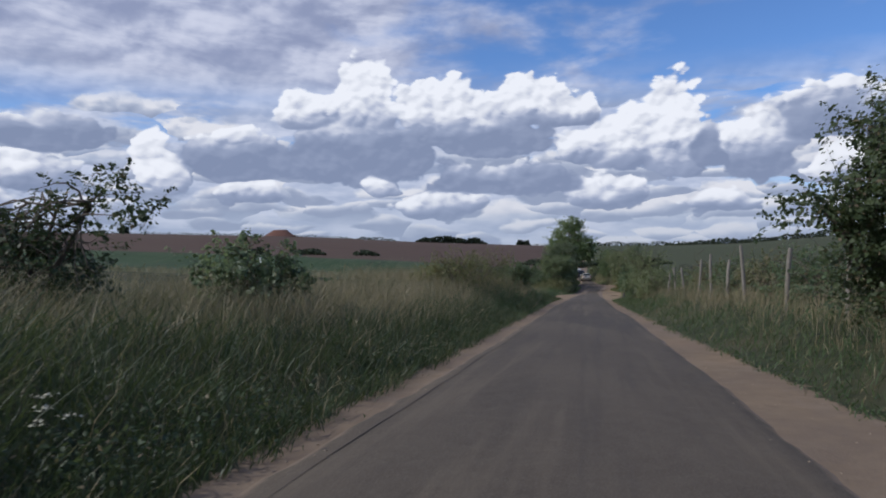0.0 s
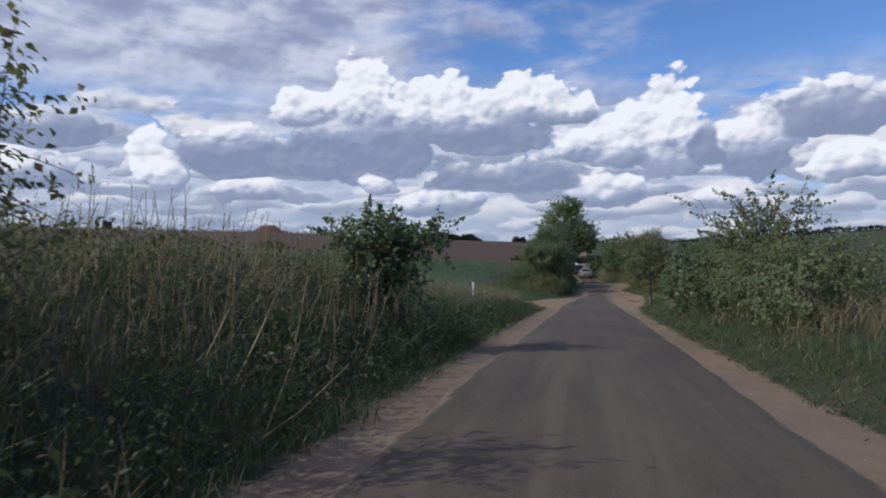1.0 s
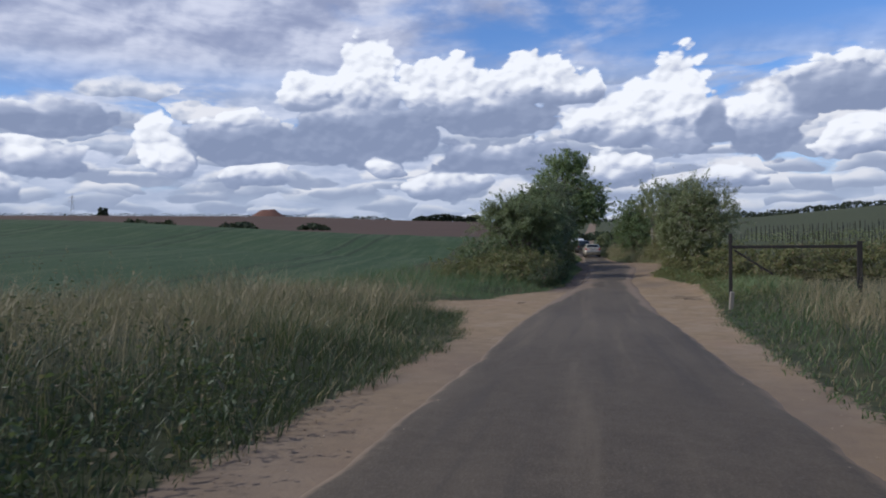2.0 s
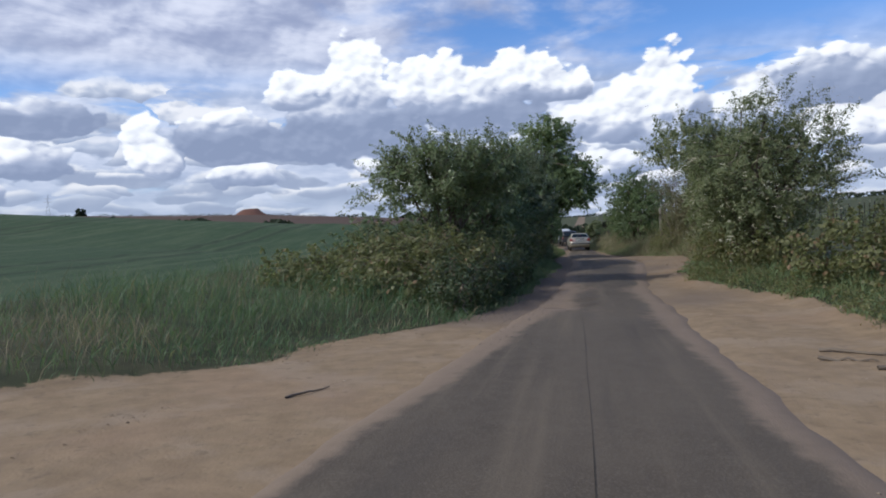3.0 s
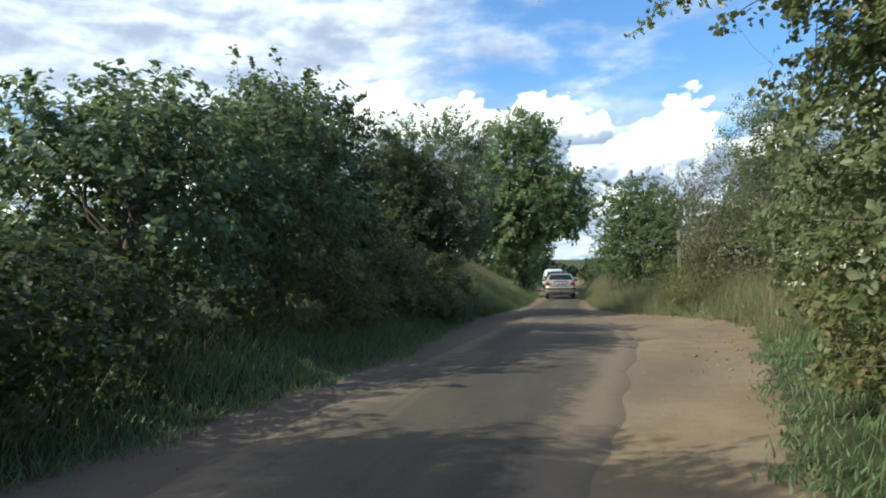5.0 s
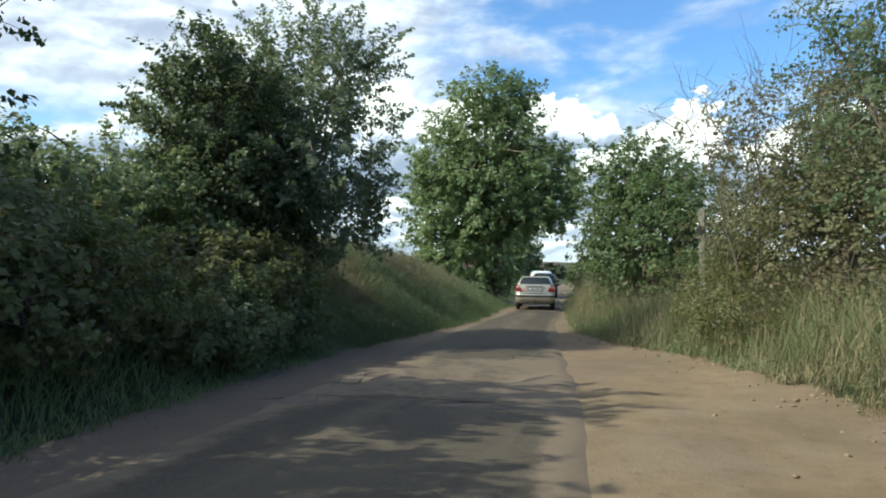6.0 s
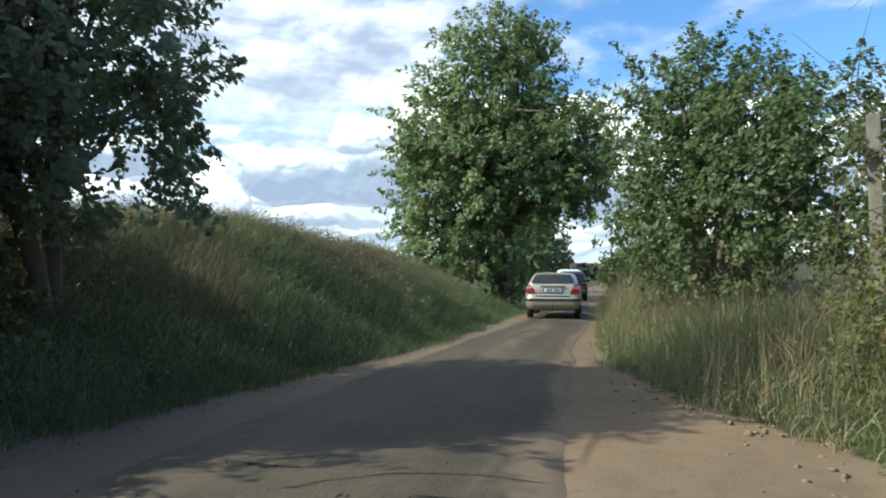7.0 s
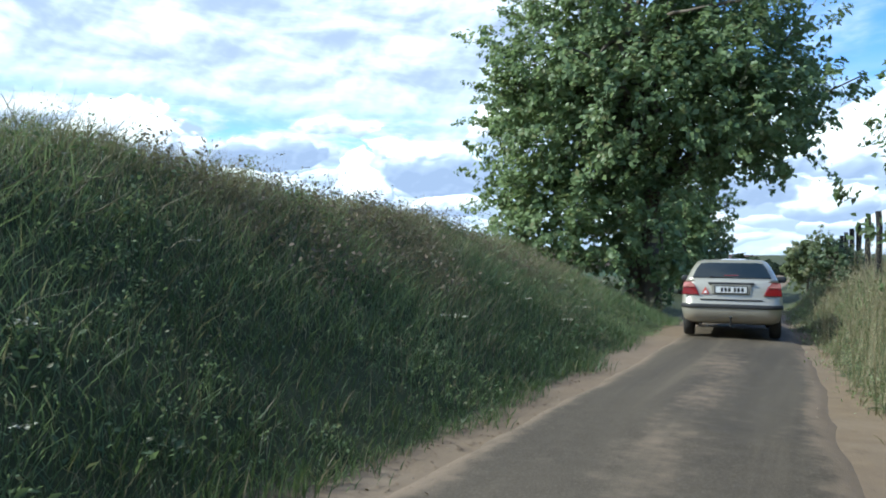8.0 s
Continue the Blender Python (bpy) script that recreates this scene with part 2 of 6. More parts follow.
def ground_materials():
    # asphalt: worn grey with fine stone, sandy dust in drifts, darker mended patches, cracks
    m, g, out = material("worn_asphalt")
    pos = g.add("ShaderNodeNewGeometry").outputs["Position"]
    mp = g.add("ShaderNodeMapping")
    mp.inputs["Scale"].default_value = (1.0, 0.35, 1.0)
    g.tree.links.new(pos, mp.inputs[0])
    sand = g.add("ShaderNodeAttribute")
    sand.attribute_name = "dust"
    fine, mid, big = g.noise(pos, 60, 3), g.noise(pos, 5.0, 6, 0.65), g.noise(mp.outputs[0], 0.55, 5)
    streak = g.add("ShaderNodeMapping")
    streak.inputs["Scale"].default_value = (2.6, 0.10, 1.0)
    g.tree.links.new(pos, streak.inputs[0])
    lines = g.noise(streak.outputs[0], 1.0, 5, 0.6)
    base = g.mix(g.smooth(big, 0.35, 0.65), (0.054, 0.045, 0.036), (0.085, 0.072, 0.058))
    base = g.mix(g.math("MULTIPLY", g.smooth(mid, 0.35, 0.7), 0.5), base, (0.098, 0.085, 0.070))
    base = g.mix(g.smooth(fine, 0.45, 0.72, 0.0, 0.55), base, (0.158, 0.140, 0.117))
    base = g.mix(g.smooth(lines, 0.5, 0.70, 0, 0.6), base, (0.138, 0.118, 0.094))
    base = g.mix(g.smooth(lines, 0.46, 0.3, 0, 0.4), base, (0.042, 0.038, 0.036))
    # wheel-worn lighter bands and darker mended squares
    mend = g.smooth(g.noise(mp.outputs[0], 0.21, 2, 0.3), 0.56, 0.58)
    base = g.mix(g.math("MULTIPLY", mend, 0.35), base, (0.04, 0.037, 0.035))
    wide = g.math("MULTIPLY", g.math("SUBTRACT", g.noise(mp.outputs[0], 1.6, 6, 0.62), 0.5), 0.8)
    rag = g.math("ADD", wide, g.math("MULTIPLY", g.math("SUBTRACT", mid, 0.5), 0.7))
    drift = g.smooth(g.math("ADD", sand.outputs["Fac"], rag), 0.30, 0.72)
    base = g.mix(g.math("MULTIPLY", drift, 0.93), base, g.mix(g.noise(pos, 7, 6, 0.65), (0.160, 0.127, 0.102), (0.234, 0.188, 0.153)))
    h = g.math("ADD", g.math("MULTIPLY", fine, 0.6), g.math("MULTIPLY", mid, 0.6))
    base = g.mix(1.0, base, (0.97, 0.89, 0.75), "MULTIPLY")
    surface(g, out, base, 0.82, 0, h, 0.5, 0.015, 0.35)
    # ground: sand, grassy soil, green crop, ploughed earth by painted zones
    m2, g, out = material("country_ground")
    geo = g.add("ShaderNodeNewGeometry")
    pos = geo.outputs["Position"]
    zone = g.add("ShaderNodeAttribute")
    zone.attribute_name = "zone"
    sep = g.add("ShaderNodeSeparateColor")
    g.tree.links.new(zone.outputs["Color"], sep.inputs[0])
    s_sand, s_crop, s_plough = sep.outputs
    n1, n2, n3 = g.noise(pos, 3.2, 7, 0.65), g.noise(pos, 0.35, 5), g.noise(pos, 40, 3)
    grass = g.mix(g.smooth(n1, 0.3, 0.7), (0.020, 0.027, 0.011), (0.052, 0.056, 0.025))
    grass = g.mix(g.smooth(n2, 0.45, 0.7, 0, 0.6), grass, (0.085, 0.072, 0.040))
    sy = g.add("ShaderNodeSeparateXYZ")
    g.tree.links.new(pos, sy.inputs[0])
    # high bank's soil painted lighter to offset the shade between its blades
    lit_grass = g.mix(g.smooth(n1, 0.3, 0.7), (0.034, 0.044, 0.018), (0.078, 0.082, 0.038))
    grass = g.mix(g.smooth(sy.outputs[1], 108, 114), grass, lit_grass)
    sandc = g.mix(g.smooth(g.noise(pos, 3.0, 7, 0.62), 0.3, 0.7), (0.196, 0.139, 0.082), (0.262, 0.190, 0.114))
    sm = g.add("ShaderNodeMapping")
    sm.inputs["Scale"].default_value = (2.2, 0.22, 1.0)
    g.tree.links.new(pos, sm.inputs[0])
    sandc = g.mix(g.smooth(g.noise(sm.outputs[0], 1.6, 6, 0.6), 0.48, 0.7, 0, 0.35), sandc, (0.21, 0.157, 0.108))
    sandc = g.mix(g.smooth(g.noise(pos, 0.9, 6, 0.6), 0.5, 0.62, 0, 0.55), sandc, (0.275, 0.212, 0.146))
    sandc = g.mix(g.smooth(g.noise(pos, 6.5, 5, 0.7), 0.56, 0.68, 0, 0.6), sandc, (0.135, 0.098, 0.064))
    sandc = g.mix(g.smooth(n3, 0.6, 0.8, 0, 0.3), sandc, (0.15, 0.11, 0.08))
    sandc = g.mix(g.smooth(n2, 0.5, 0.75, 0, 0.4), sandc, (0.26, 0.17, 0.11))
    # alpha darkens the sand: brown earth and the hedge's shade painted in
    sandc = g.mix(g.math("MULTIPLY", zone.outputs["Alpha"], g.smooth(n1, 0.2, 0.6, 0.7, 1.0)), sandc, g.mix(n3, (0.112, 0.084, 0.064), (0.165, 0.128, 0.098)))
    # crop: streaks along the drilling and paired wheel tracks
    mp = g.add("ShaderNodeMapping")
    mp.inputs["Rotation"].default_value = (0, 0, radians(-6))
    g.tree.links.new(pos, mp.inputs[0])
    sx = g.add("ShaderNodeSeparateXYZ")
    g.tree.links.new(mp.outputs[0], sx.inputs[0])
    lane_x = g.math("ADD", g.math("MODULO", g.math("ADD", g.math("ADD", sx.outputs[0], 720), g.math("MULTIPLY", n2, 1.2)), 16.0), 0.0)
    pair = g.math("MINIMUM", g.math("ABSOLUTE", g.math("SUBTRACT", lane_x, 7.0)), g.math("ABSOLUTE", g.math("SUBTRACT", lane_x, 9.0)))
    st = g.add("ShaderNodeMapping")
    st.inputs["Scale"].default_value = (1.1, 0.05, 1.0)
    g.tree.links.new(mp.outputs[0], st.inputs[0])
    streak = g.noise(st.outputs[0], 1.3, 6, 0.62)
    crop = g.mix(g.smooth(n1, 0.25, 0.75), (0.023, 0.047, 0.019), (0.041, 0.073, 0.030))
    crop = g.mix(g.smooth(streak, 0.42, 0.68, 0, 0.75), crop, (0.068, 0.092, 0.045))
    crop = g.mix(g.smooth(n2, 0.45, 0.75, 0, 0.35), crop, (0.030, 0.056, 0.026))
    crop = g.mix(g.smooth(pair, 0.34, 0.14, 0, 0.8), crop, (0.022, 0.034, 0.016))
    plough = g.mix(g.noise(pos, 0.06, 6, 0.6), (0.062, 0.038, 0.026), (0.098, 0.062, 0.043))
    edge = g.math("ADD", g.math("MULTIPLY", g.math("SUBTRACT", g.noise(pos, 2.3, 6, 0.7), 0.5), 1.2), g.math("MULTIPLY", g.math("SUBTRACT", g.noise(pos, 13, 4, 0.6), 0.5), 0.6))
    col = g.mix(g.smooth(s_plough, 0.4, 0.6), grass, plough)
    col = g.mix(g.smooth(s_crop, 0.35, 0.65), col, crop)
    col = g.mix(g.smooth(g.math("ADD", s_sand, edge), 0.42, 0.62), col, sandc)
    surface(g, out, col, 0.92, 0, g.math("ADD", g.noise(pos, 5.0, 6, 0.6), g.math("MULTIPLY", n3, 0.25)), 0.4, 0.03, 0.2)
    return m, m2


M_ASPHALT, M_GROUND = ground_materials()
M_BARK = plain("grey_brown_bark", (0.13, 0.105, 0.08), 0.9, vary=0.35, scale=9)
M_DRY = leaf_material("dry_grass", (0.155, 0.130, 0.074), (0.330, 0.280, 0.172), through_light=0.25, rough=0.6)
# albedo lowered to hold the deep shadow among the blades too
M_GRASS = leaf_material("green_grass_and_shadow", (0.012, 0.026, 0.009), (0.042, 0.068, 0.025), (0.19, 0.16, 0.09), 0.12, 0.3)
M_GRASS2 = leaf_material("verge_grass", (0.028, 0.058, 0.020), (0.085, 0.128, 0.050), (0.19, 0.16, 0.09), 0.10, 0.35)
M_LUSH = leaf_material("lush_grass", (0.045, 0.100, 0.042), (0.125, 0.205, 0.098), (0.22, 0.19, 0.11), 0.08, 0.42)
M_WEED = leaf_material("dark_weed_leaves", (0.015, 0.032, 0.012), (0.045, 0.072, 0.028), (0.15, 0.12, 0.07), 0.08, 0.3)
M_HAW = leaf_material("hawthorn_leaves", (0.070, 0.108, 0.056), (0.180, 0.240, 0.130), (0.21, 0.20, 0.11), 0.07, 0.5, 0.42)
M_ELDER = leaf_material("elder_leaves", (0.105, 0.130, 0.058), (0.275, 0.308, 0.160), (0.29, 0.27, 0.16), 0.08, 0.5, 0.42)
M_MAPLE = leaf_material("maple_leaves", (0.125, 0.190, 0.082), (0.315, 0.395, 0.185), (0.25, 0.26, 0.12), 0.1, 0.5, 0.42)
M_BRAMBLE = leaf_material("bramble_leaves", (0.085, 0.098, 0.036), (0.222, 0.220, 0.090), (0.24, 0.155, 0.085), 0.08, 0.45, 0.45)
M_DULL = leaf_material("brownish_leaves", (0.118, 0.118, 0.058), (0.262, 0.250, 0.138), (0.21, 0.155, 0.10), 0.15, 0.45)
M_PLUM = leaf_material("plum_leaves", (0.098, 0.138, 0.062), (0.262, 0.312, 0.155), (0.24, 0.23, 0.14), 0.06, 0.45, 0.34)
M_SILVERY = leaf_material("glossy_plum_leaves", (0.110, 0.142, 0.088), (0.292, 0.328, 0.225), (0.28, 0.27, 0.20), 0.06, 0.58, 0.24)
# bramble green darkened to carry the hedge's own shade, also used for dark leaves
M_SHADELEAF = leaf_material("dark_leaves_with_shade", (0.028, 0.048, 0.020), (0.080, 0.106, 0.046), (0.15, 0.12, 0.07), 0.06, 0.35)
M_HEDGE = leaf_material("hedge_leaves", (0.062, 0.102, 0.044), (0.175, 0.240, 0.105), (0.20, 0.19, 0.10), 0.06, 0.45, 0.45)
M_FAR = leaf_material("far_leaves", (0.020, 0.030, 0.018), (0.038, 0.050, 0.030), through_light=0.1, rough=1.0)
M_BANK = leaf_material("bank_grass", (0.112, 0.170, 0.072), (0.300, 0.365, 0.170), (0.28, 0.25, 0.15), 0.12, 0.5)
M_MEADOW = leaf_material("meadow_grass", (0.090, 0.148, 0.068), (0.250, 0.322, 0.155), (0.25, 0.22, 0.13), 0.08, 0.48)
M_BLOOM = plain("creamy_blossom", (0.42, 0.40, 0.29), 0.8, vary=0.08)
M_WOOD = plain("weathered_post_wood", (0.20, 0.175, 0.145), 0.9, vary=0.3, scale=14)
M_DARKWOOD = plain("dark_tarred_wood", (0.016, 0.014, 0.013), 0.85, vary=0.3, scale=14)
M_CONCRETE = plain("weathered_concrete", (0.22, 0.205, 0.178), 0.92, vary=0.45, scale=8)
M_WHITE = plain("white_painted_stake", (0.78, 0.77, 0.74), 0.7, vary=0.08)
M_PEBBLE = plain("sandy_stone", (0.27, 0.215, 0.155), 0.95, vary=0.3, scale=5)
M_DEAD = leaf_material("withered_leaves", (0.11, 0.078, 0.055), (0.26, 0.19, 0.14), through_light=0.3, rough=0.7)
M_LITTER = leaf_material("dead_leaves", (0.075, 0.045, 0.030), (0.20, 0.135, 0.085), through_light=0.1, rough=0.8)
M_CLOD = plain("sandy_clod", (0.23, 0.17, 0.112), 0.95, vary=0.25, scale=5)
M_RUBBLE = plain("asphalt_crumbs", (0.085, 0.075, 0.066), 0.95, vary=0.35, scale=5)
M_RUSTY = plain("reddish_earth", (0.13, 0.062, 0.042), 0.95, vary=0.25, scale=0.3)


# ---- lie of the land ----
ROAD_Z = ([-60, 0, 15, 30, 45, 60, 75, 90, 105, 120, 135, 150, 165], [2.4, 0, -0.61, -1.21, -1.86, -2.55, -3.25, -3.43, -3.44, -3.60, -3.635, -3.62, -3.5])
EDGE_L = ([-60, 5, 30, 38, 65, 72, 77, 83, 88, 95, 105, 113, 118, 123, 127, 132, 140, 160], [-2.1, -2.1, -2.05, -2.2, -2.12, -2.3, -2.2, -1.75, -1.3, -1.15, -1.1, -1.3, -1.75, -1.85, -1.88, -2.0, -2.4, -4.0])
EDGE_R = ([-60, 10, 28, 37, 70, 77, 86, 91, 98, 105, 109, 118, 124, 127, 131, 135, 145, 160], [1.6, 1.65, 1.55, 1.25, 1.28, 1.2, 1.25, 1.23, 1.72, 2.17, 2.0, 1.0, 0.5, 0.45, 0.25, -0.05, -0.8, -2.0])
VERGE_L = ([-60, 0, 15, 34, 52, 68, 72, 75, 81.5, 84, 87, 92, 97, 103, 107, 110, 114, 119, 123, 127, 131, 135, 160], [-2.4, -2.4, -2.47, -2.6, -3.0, -2.9, -3.7, -4.2, -4.0, -2.6, -1.95, -1.95, -1.85, -1.6, -2.0, -2.3, -2.45, -2.32, -2.12, -2.3, -2.55, -2.6, -4.6])
VERGE_R = ([-60, 0, 8, 19, 36, 49, 65, 73, 78, 86, 90, 92, 96, 102, 108, 114, 117, 120, 125, 128, 132, 137, 160], [2.7, 2.7, 2.6, 2.2, 1.85, 1.72, 1.9, 2.5, 3.1, 3.7, 3.1, 2.5, 2.55, 3.6, 4.8, 3.6, 2.4, 1.4, 0.8, 0.6, 0.35, -0.1, -1.5])
BANK_L = ([-60, 15, 25, 32, 45, 55, 62, 70, 84, 92, 105, 111, 116, 121, 131, 138, 160], [0.45, 0.5, 0.7, 1.32, 1.2, 0.65, 0.4, 0.2, 0.15, 0.4, 0.6, 1.2, 1.85, 2.25, 1.95, 1.1, 0.4])
BANK_R = ([-60, 10, 25, 45, 60, 70, 84, 92, 105, 115, 160], [0.3, 0.35, 0.6, 0.5, 0.3, 0.12, 0.2, 0.4, 0.35, 0.5, 0.4])
SKYLINE = ([-180, -90, -60, -40, -25, -14, -3, 7, 12, 20, 32, 60, 180], [0.6, 1.4, 1.8, 1.85, 1.75, 1.25, 0.95, 1.0, 1.15, 1.8, 1.9, 1.2, 0.6])


def along(table, y):
    return np.interp(y, *table)


def step(v, lo, hi):
    q = np.clip((v - lo) / (hi - lo), 0, 1)
    return q * q * (3 - 2 * q)


def centre(y):
    return (along(EDGE_L, y) + along(EDGE_R, y)) / 2


def wave(x, y, k):
    """A cheap smooth wander of about -1 to 1, with a wavelength of some 6 / k metres."""
    return (np.sin(x * k + 1.7 * np.sin(y * k * 0.7)) + np.sin(y * k * 1.3 + 2.1 * np.sin(x * k * 0.6 + 1)) + np.sin((x + y) * k * 0.45 + 2)) / 3


def apron(x, y):
    """1 on the sandy field entrance on the left."""
    mid, half = 77.6 + 0.30 * (x + 4), np.interp(-x, [2, 4, 5.5, 7, 8], [4.2, 2.6, 1.7, 0.5, -0.5])
    return step(half - np.abs(y - mid), -0.35, 0.35) * (x < -2)


def ground_z(x, y):
    x, y = np.asarray(x, float), np.asarray(y, float)
    yc = np.clip(y, -60, 165)
    dl, dr = np.maximum(along(VERGE_L, yc) - x, 0), np.maximum(x - along(VERGE_R, yc), 0)
    z = along(ROAD_Z, yc) - 0.03
    flat = 1 - apron(x, y)
    # the high bank rises evenly, the low ones in a soft swell
    even = step(yc, 110, 115)
    rise = step(dl, 0.1, 3.6) * (1 - 0.8 * even) + 0.8 * even * np.clip((dl - 0.1) / 3.5, 0, 1)
    z = z + along(BANK_L, yc) * rise * flat + 0.026 * np.maximum(dl - 3, 0)
    z = z + along(BANK_R, yc) * step(dr, 0.1, 2.2) + 0.006 * np.maximum(dr - 3, 0)
    z = z + 0.85 * step(dr, 0.1, 1.1) * step(yc, 124.5, 129) * step(yc, 150, 141)
    # the road's fall fades out in the fields
    z = z + (-2.0 - along(ROAD_Z, yc)) * 0.75 * step(np.maximum(dl, dr), 10, 60)
    z = z + 0.05 * wave(x, y, 1.9) * step(dl + dr, 0.1, 1.0) * flat + 0.012 * wave(x, y, 3.3)
    # wheel ruts and heaped crumbs in the loose sand on the right
    loose = step(yc, 76, 82) * step(yc, 118, 111) * step(x - along(EDGE_R, yc), -0.25, 0.0)
    z = z + 0.02 * loose + loose * step(x - along(EDGE_R, yc), -0.1, 0.4) * (0.02 + 0.02 * wave(x * 1.2, y * 0.35, 4.5) + 0.022 * wave(x, y, 5.5) + 0.09 * step(x - along(VERGE_R, yc), -0.7, 0.0) * (1 + wave(x, y, 4.0)))
    z = z + 0.02 * apron(x, y) * wave(x * 0.4, y, 4.2)
    r = np.hypot(x, y - 60)
    az = np.degrees(np.arctan2(x, y - 60))
    far = np.tan(np.radians(np.interp(az, *SKYLINE))) * np.minimum(r, 1050) - 1.5
    return z + (far - z) * step(r, 90, 420)


def link_mesh(name, verts, faces, mat, parent=None, smooth=False):
    """faces: an (n, k) array, or a list of such arrays."""
    me = bpy.data.meshes.new(name)
    groups = faces if isinstance(faces, list) else [faces]
    me.vertices.add(len(verts))
    me.vertices.foreach_set("co", np.asarray(verts, np.float32).ravel())
    loops = np.concatenate([f.ravel() for f in groups])
    sizes = np.concatenate([np.full(len(f), f.shape[1]) for f in groups])
    me.loops.add(len(loops))
    me.loops.foreach_set("vertex_index", loops.astype(np.int32))
    me.polygons.add(len(sizes))
    me.polygons.foreach_set("loop_start", np.concatenate([[0], np.cumsum(sizes)[:-1]]).astype(np.int32))
    if smooth:
        me.polygons.foreach_set("use_smooth", np.ones(len(sizes), bool))
    me.update(calc_edges=True)
    me.materials.append(mat)
    ob = new(name, me)
    if parent is not None:
        ob.parent = parent
    return ob


def part(name, bm, mat, parent, label="", smooth=False):
    me = bpy.data.meshes.new(name)
    if smooth:
        for f in bm.faces:
            f.smooth = True
    bm.to_mesh(me)
    bm.free()
    me.materials.append(mat)
    ob = new(name, me)
    ob.parent = parent
    if label:
        ob["label"] = label
    return ob


def grid_faces(n, m):
    a = np.arange(n * m).reshape(n, m)
    return np.stack([a[:-1, :-1], a[:-1, 1:], a[1:, 1:], a[1:, :-1]], -1).reshape(-1, 4)


def build_ground():
    def grow(first, factor, stop):
        v, d = [first], 0.6
        while v[-1] < stop:
            v.append(v[-1] + d)
            d *= factor
        return np.array(v[1:])
    out = grow(14, 1.13, 4200)
    s = np.concatenate([-out[::-1], np.arange(-14, -6, 0.5), np.arange(-6, 6.01, 0.24), np.arange(6.5, 14.01, 0.5), out])
    oy = grow(0, 1.13, 4200)
    y = np.concatenate([-12 - oy[::-1], np.arange(-12, 150.01, 0.5), 150 + oy])
    S, Y = np.meshgrid(s, y)
    X = S + centre(np.clip(Y, -60, 165))
    Z = ground_z(X, Y)
    el, er = along(EDGE_L, Y), along(EDGE_R, Y)
    under = step(np.minimum(X - el, er - X), 0.45, 1.0)
    Z = Z - 0.05 * under
    ob = link_mesh("ground", np.stack([X, Y, Z], -1).reshape(-1, 3), grid_faces(*X.shape)[:, ::1], M_GROUND, smooth=True)
    gl, gr = along(VERGE_L, Y), along(VERGE_R, Y)
    sand = np.minimum(step(X - gl, -0.5, 0.35), step(gr - X, -0.5, 0.35))
    sand = np.maximum(sand, apron(X, Y))
    r, az = np.hypot(X, Y - 60), np.degrees(np.arctan2(X, Y - 60))
    left = step(gl - X, 9.0, 9.8) * step(Y, 30, 34)
    bound = np.interp(az, [-180, -75, -45, -20, 0, 20], [160, 170, 190, 150, 140, 140])
    crop = left * (r < bound)
    crop = np.maximum(crop, ((X < -30) & (r < bound)).astype(float))
    plough = ((r >= bound) & (r < 1000) & (az < -3)).astype(float)
    # darker earth, deepened on the left with painted hedge shade
    earth_shade = step(Y, 82.5, 85) * (1 - 0.45 * step(Y, 112, 119)) * step(X, 0.5, -0.5) + 0.8 * step(Y, 85, 88) * (X > -0.5) * (0.5 + 0.5 * wave(X * 1.3, Y * 0.6, 1.3))
    earth_shade = earth_shade + step(Y, 70, 64) * (0.5 + 0.3 * wave(X * 2, Y, 1.1))
    col = np.stack([sand, crop, plough, np.clip(earth_shade, 0, 1)], -1).reshape(-1, 4).astype(np.float32)
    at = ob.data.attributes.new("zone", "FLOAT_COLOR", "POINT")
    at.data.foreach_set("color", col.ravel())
    return tagged(ob, "country ground of grassy verge, sand and fields", "ground", kind="structure")


CROWN = [-0.3, -0.45, -0.55, -0.72, -0.8, -0.95, -1.6, -3.0]


def road_top(x, y, lo, hi):
    inset = np.minimum(x - lo, hi - x)
    z = along(ROAD_Z, y) + 0.012 + 0.025 * step(inset, 0, 1.2) - 0.06 * step(inset, 0.17, 0.0) + step(y, 80, 86) * step(y, 128, 116) * 0.02 * wave(x * 1.5, y, 2.2)
    # sunk spots where the surface has broken up
    for px, py, pr, dep in ((-0.75, 86.4, 0.45, 0.06), (-0.6, 87.6, 0.35, 0.05), (-0.95, 111.8, 0.5, 0.06), (0.1, 113.0, 0.5, 0.06), (-1.2, 112.6, 0.4, 0.05), (0.6, 110.6, 0.45, 0.05), (-0.2, 114.6, 0.4, 0.05)):
        z = z - dep * step(np.hypot((x - px) / 1.5, y - py), pr, pr * 0.55)
    return z


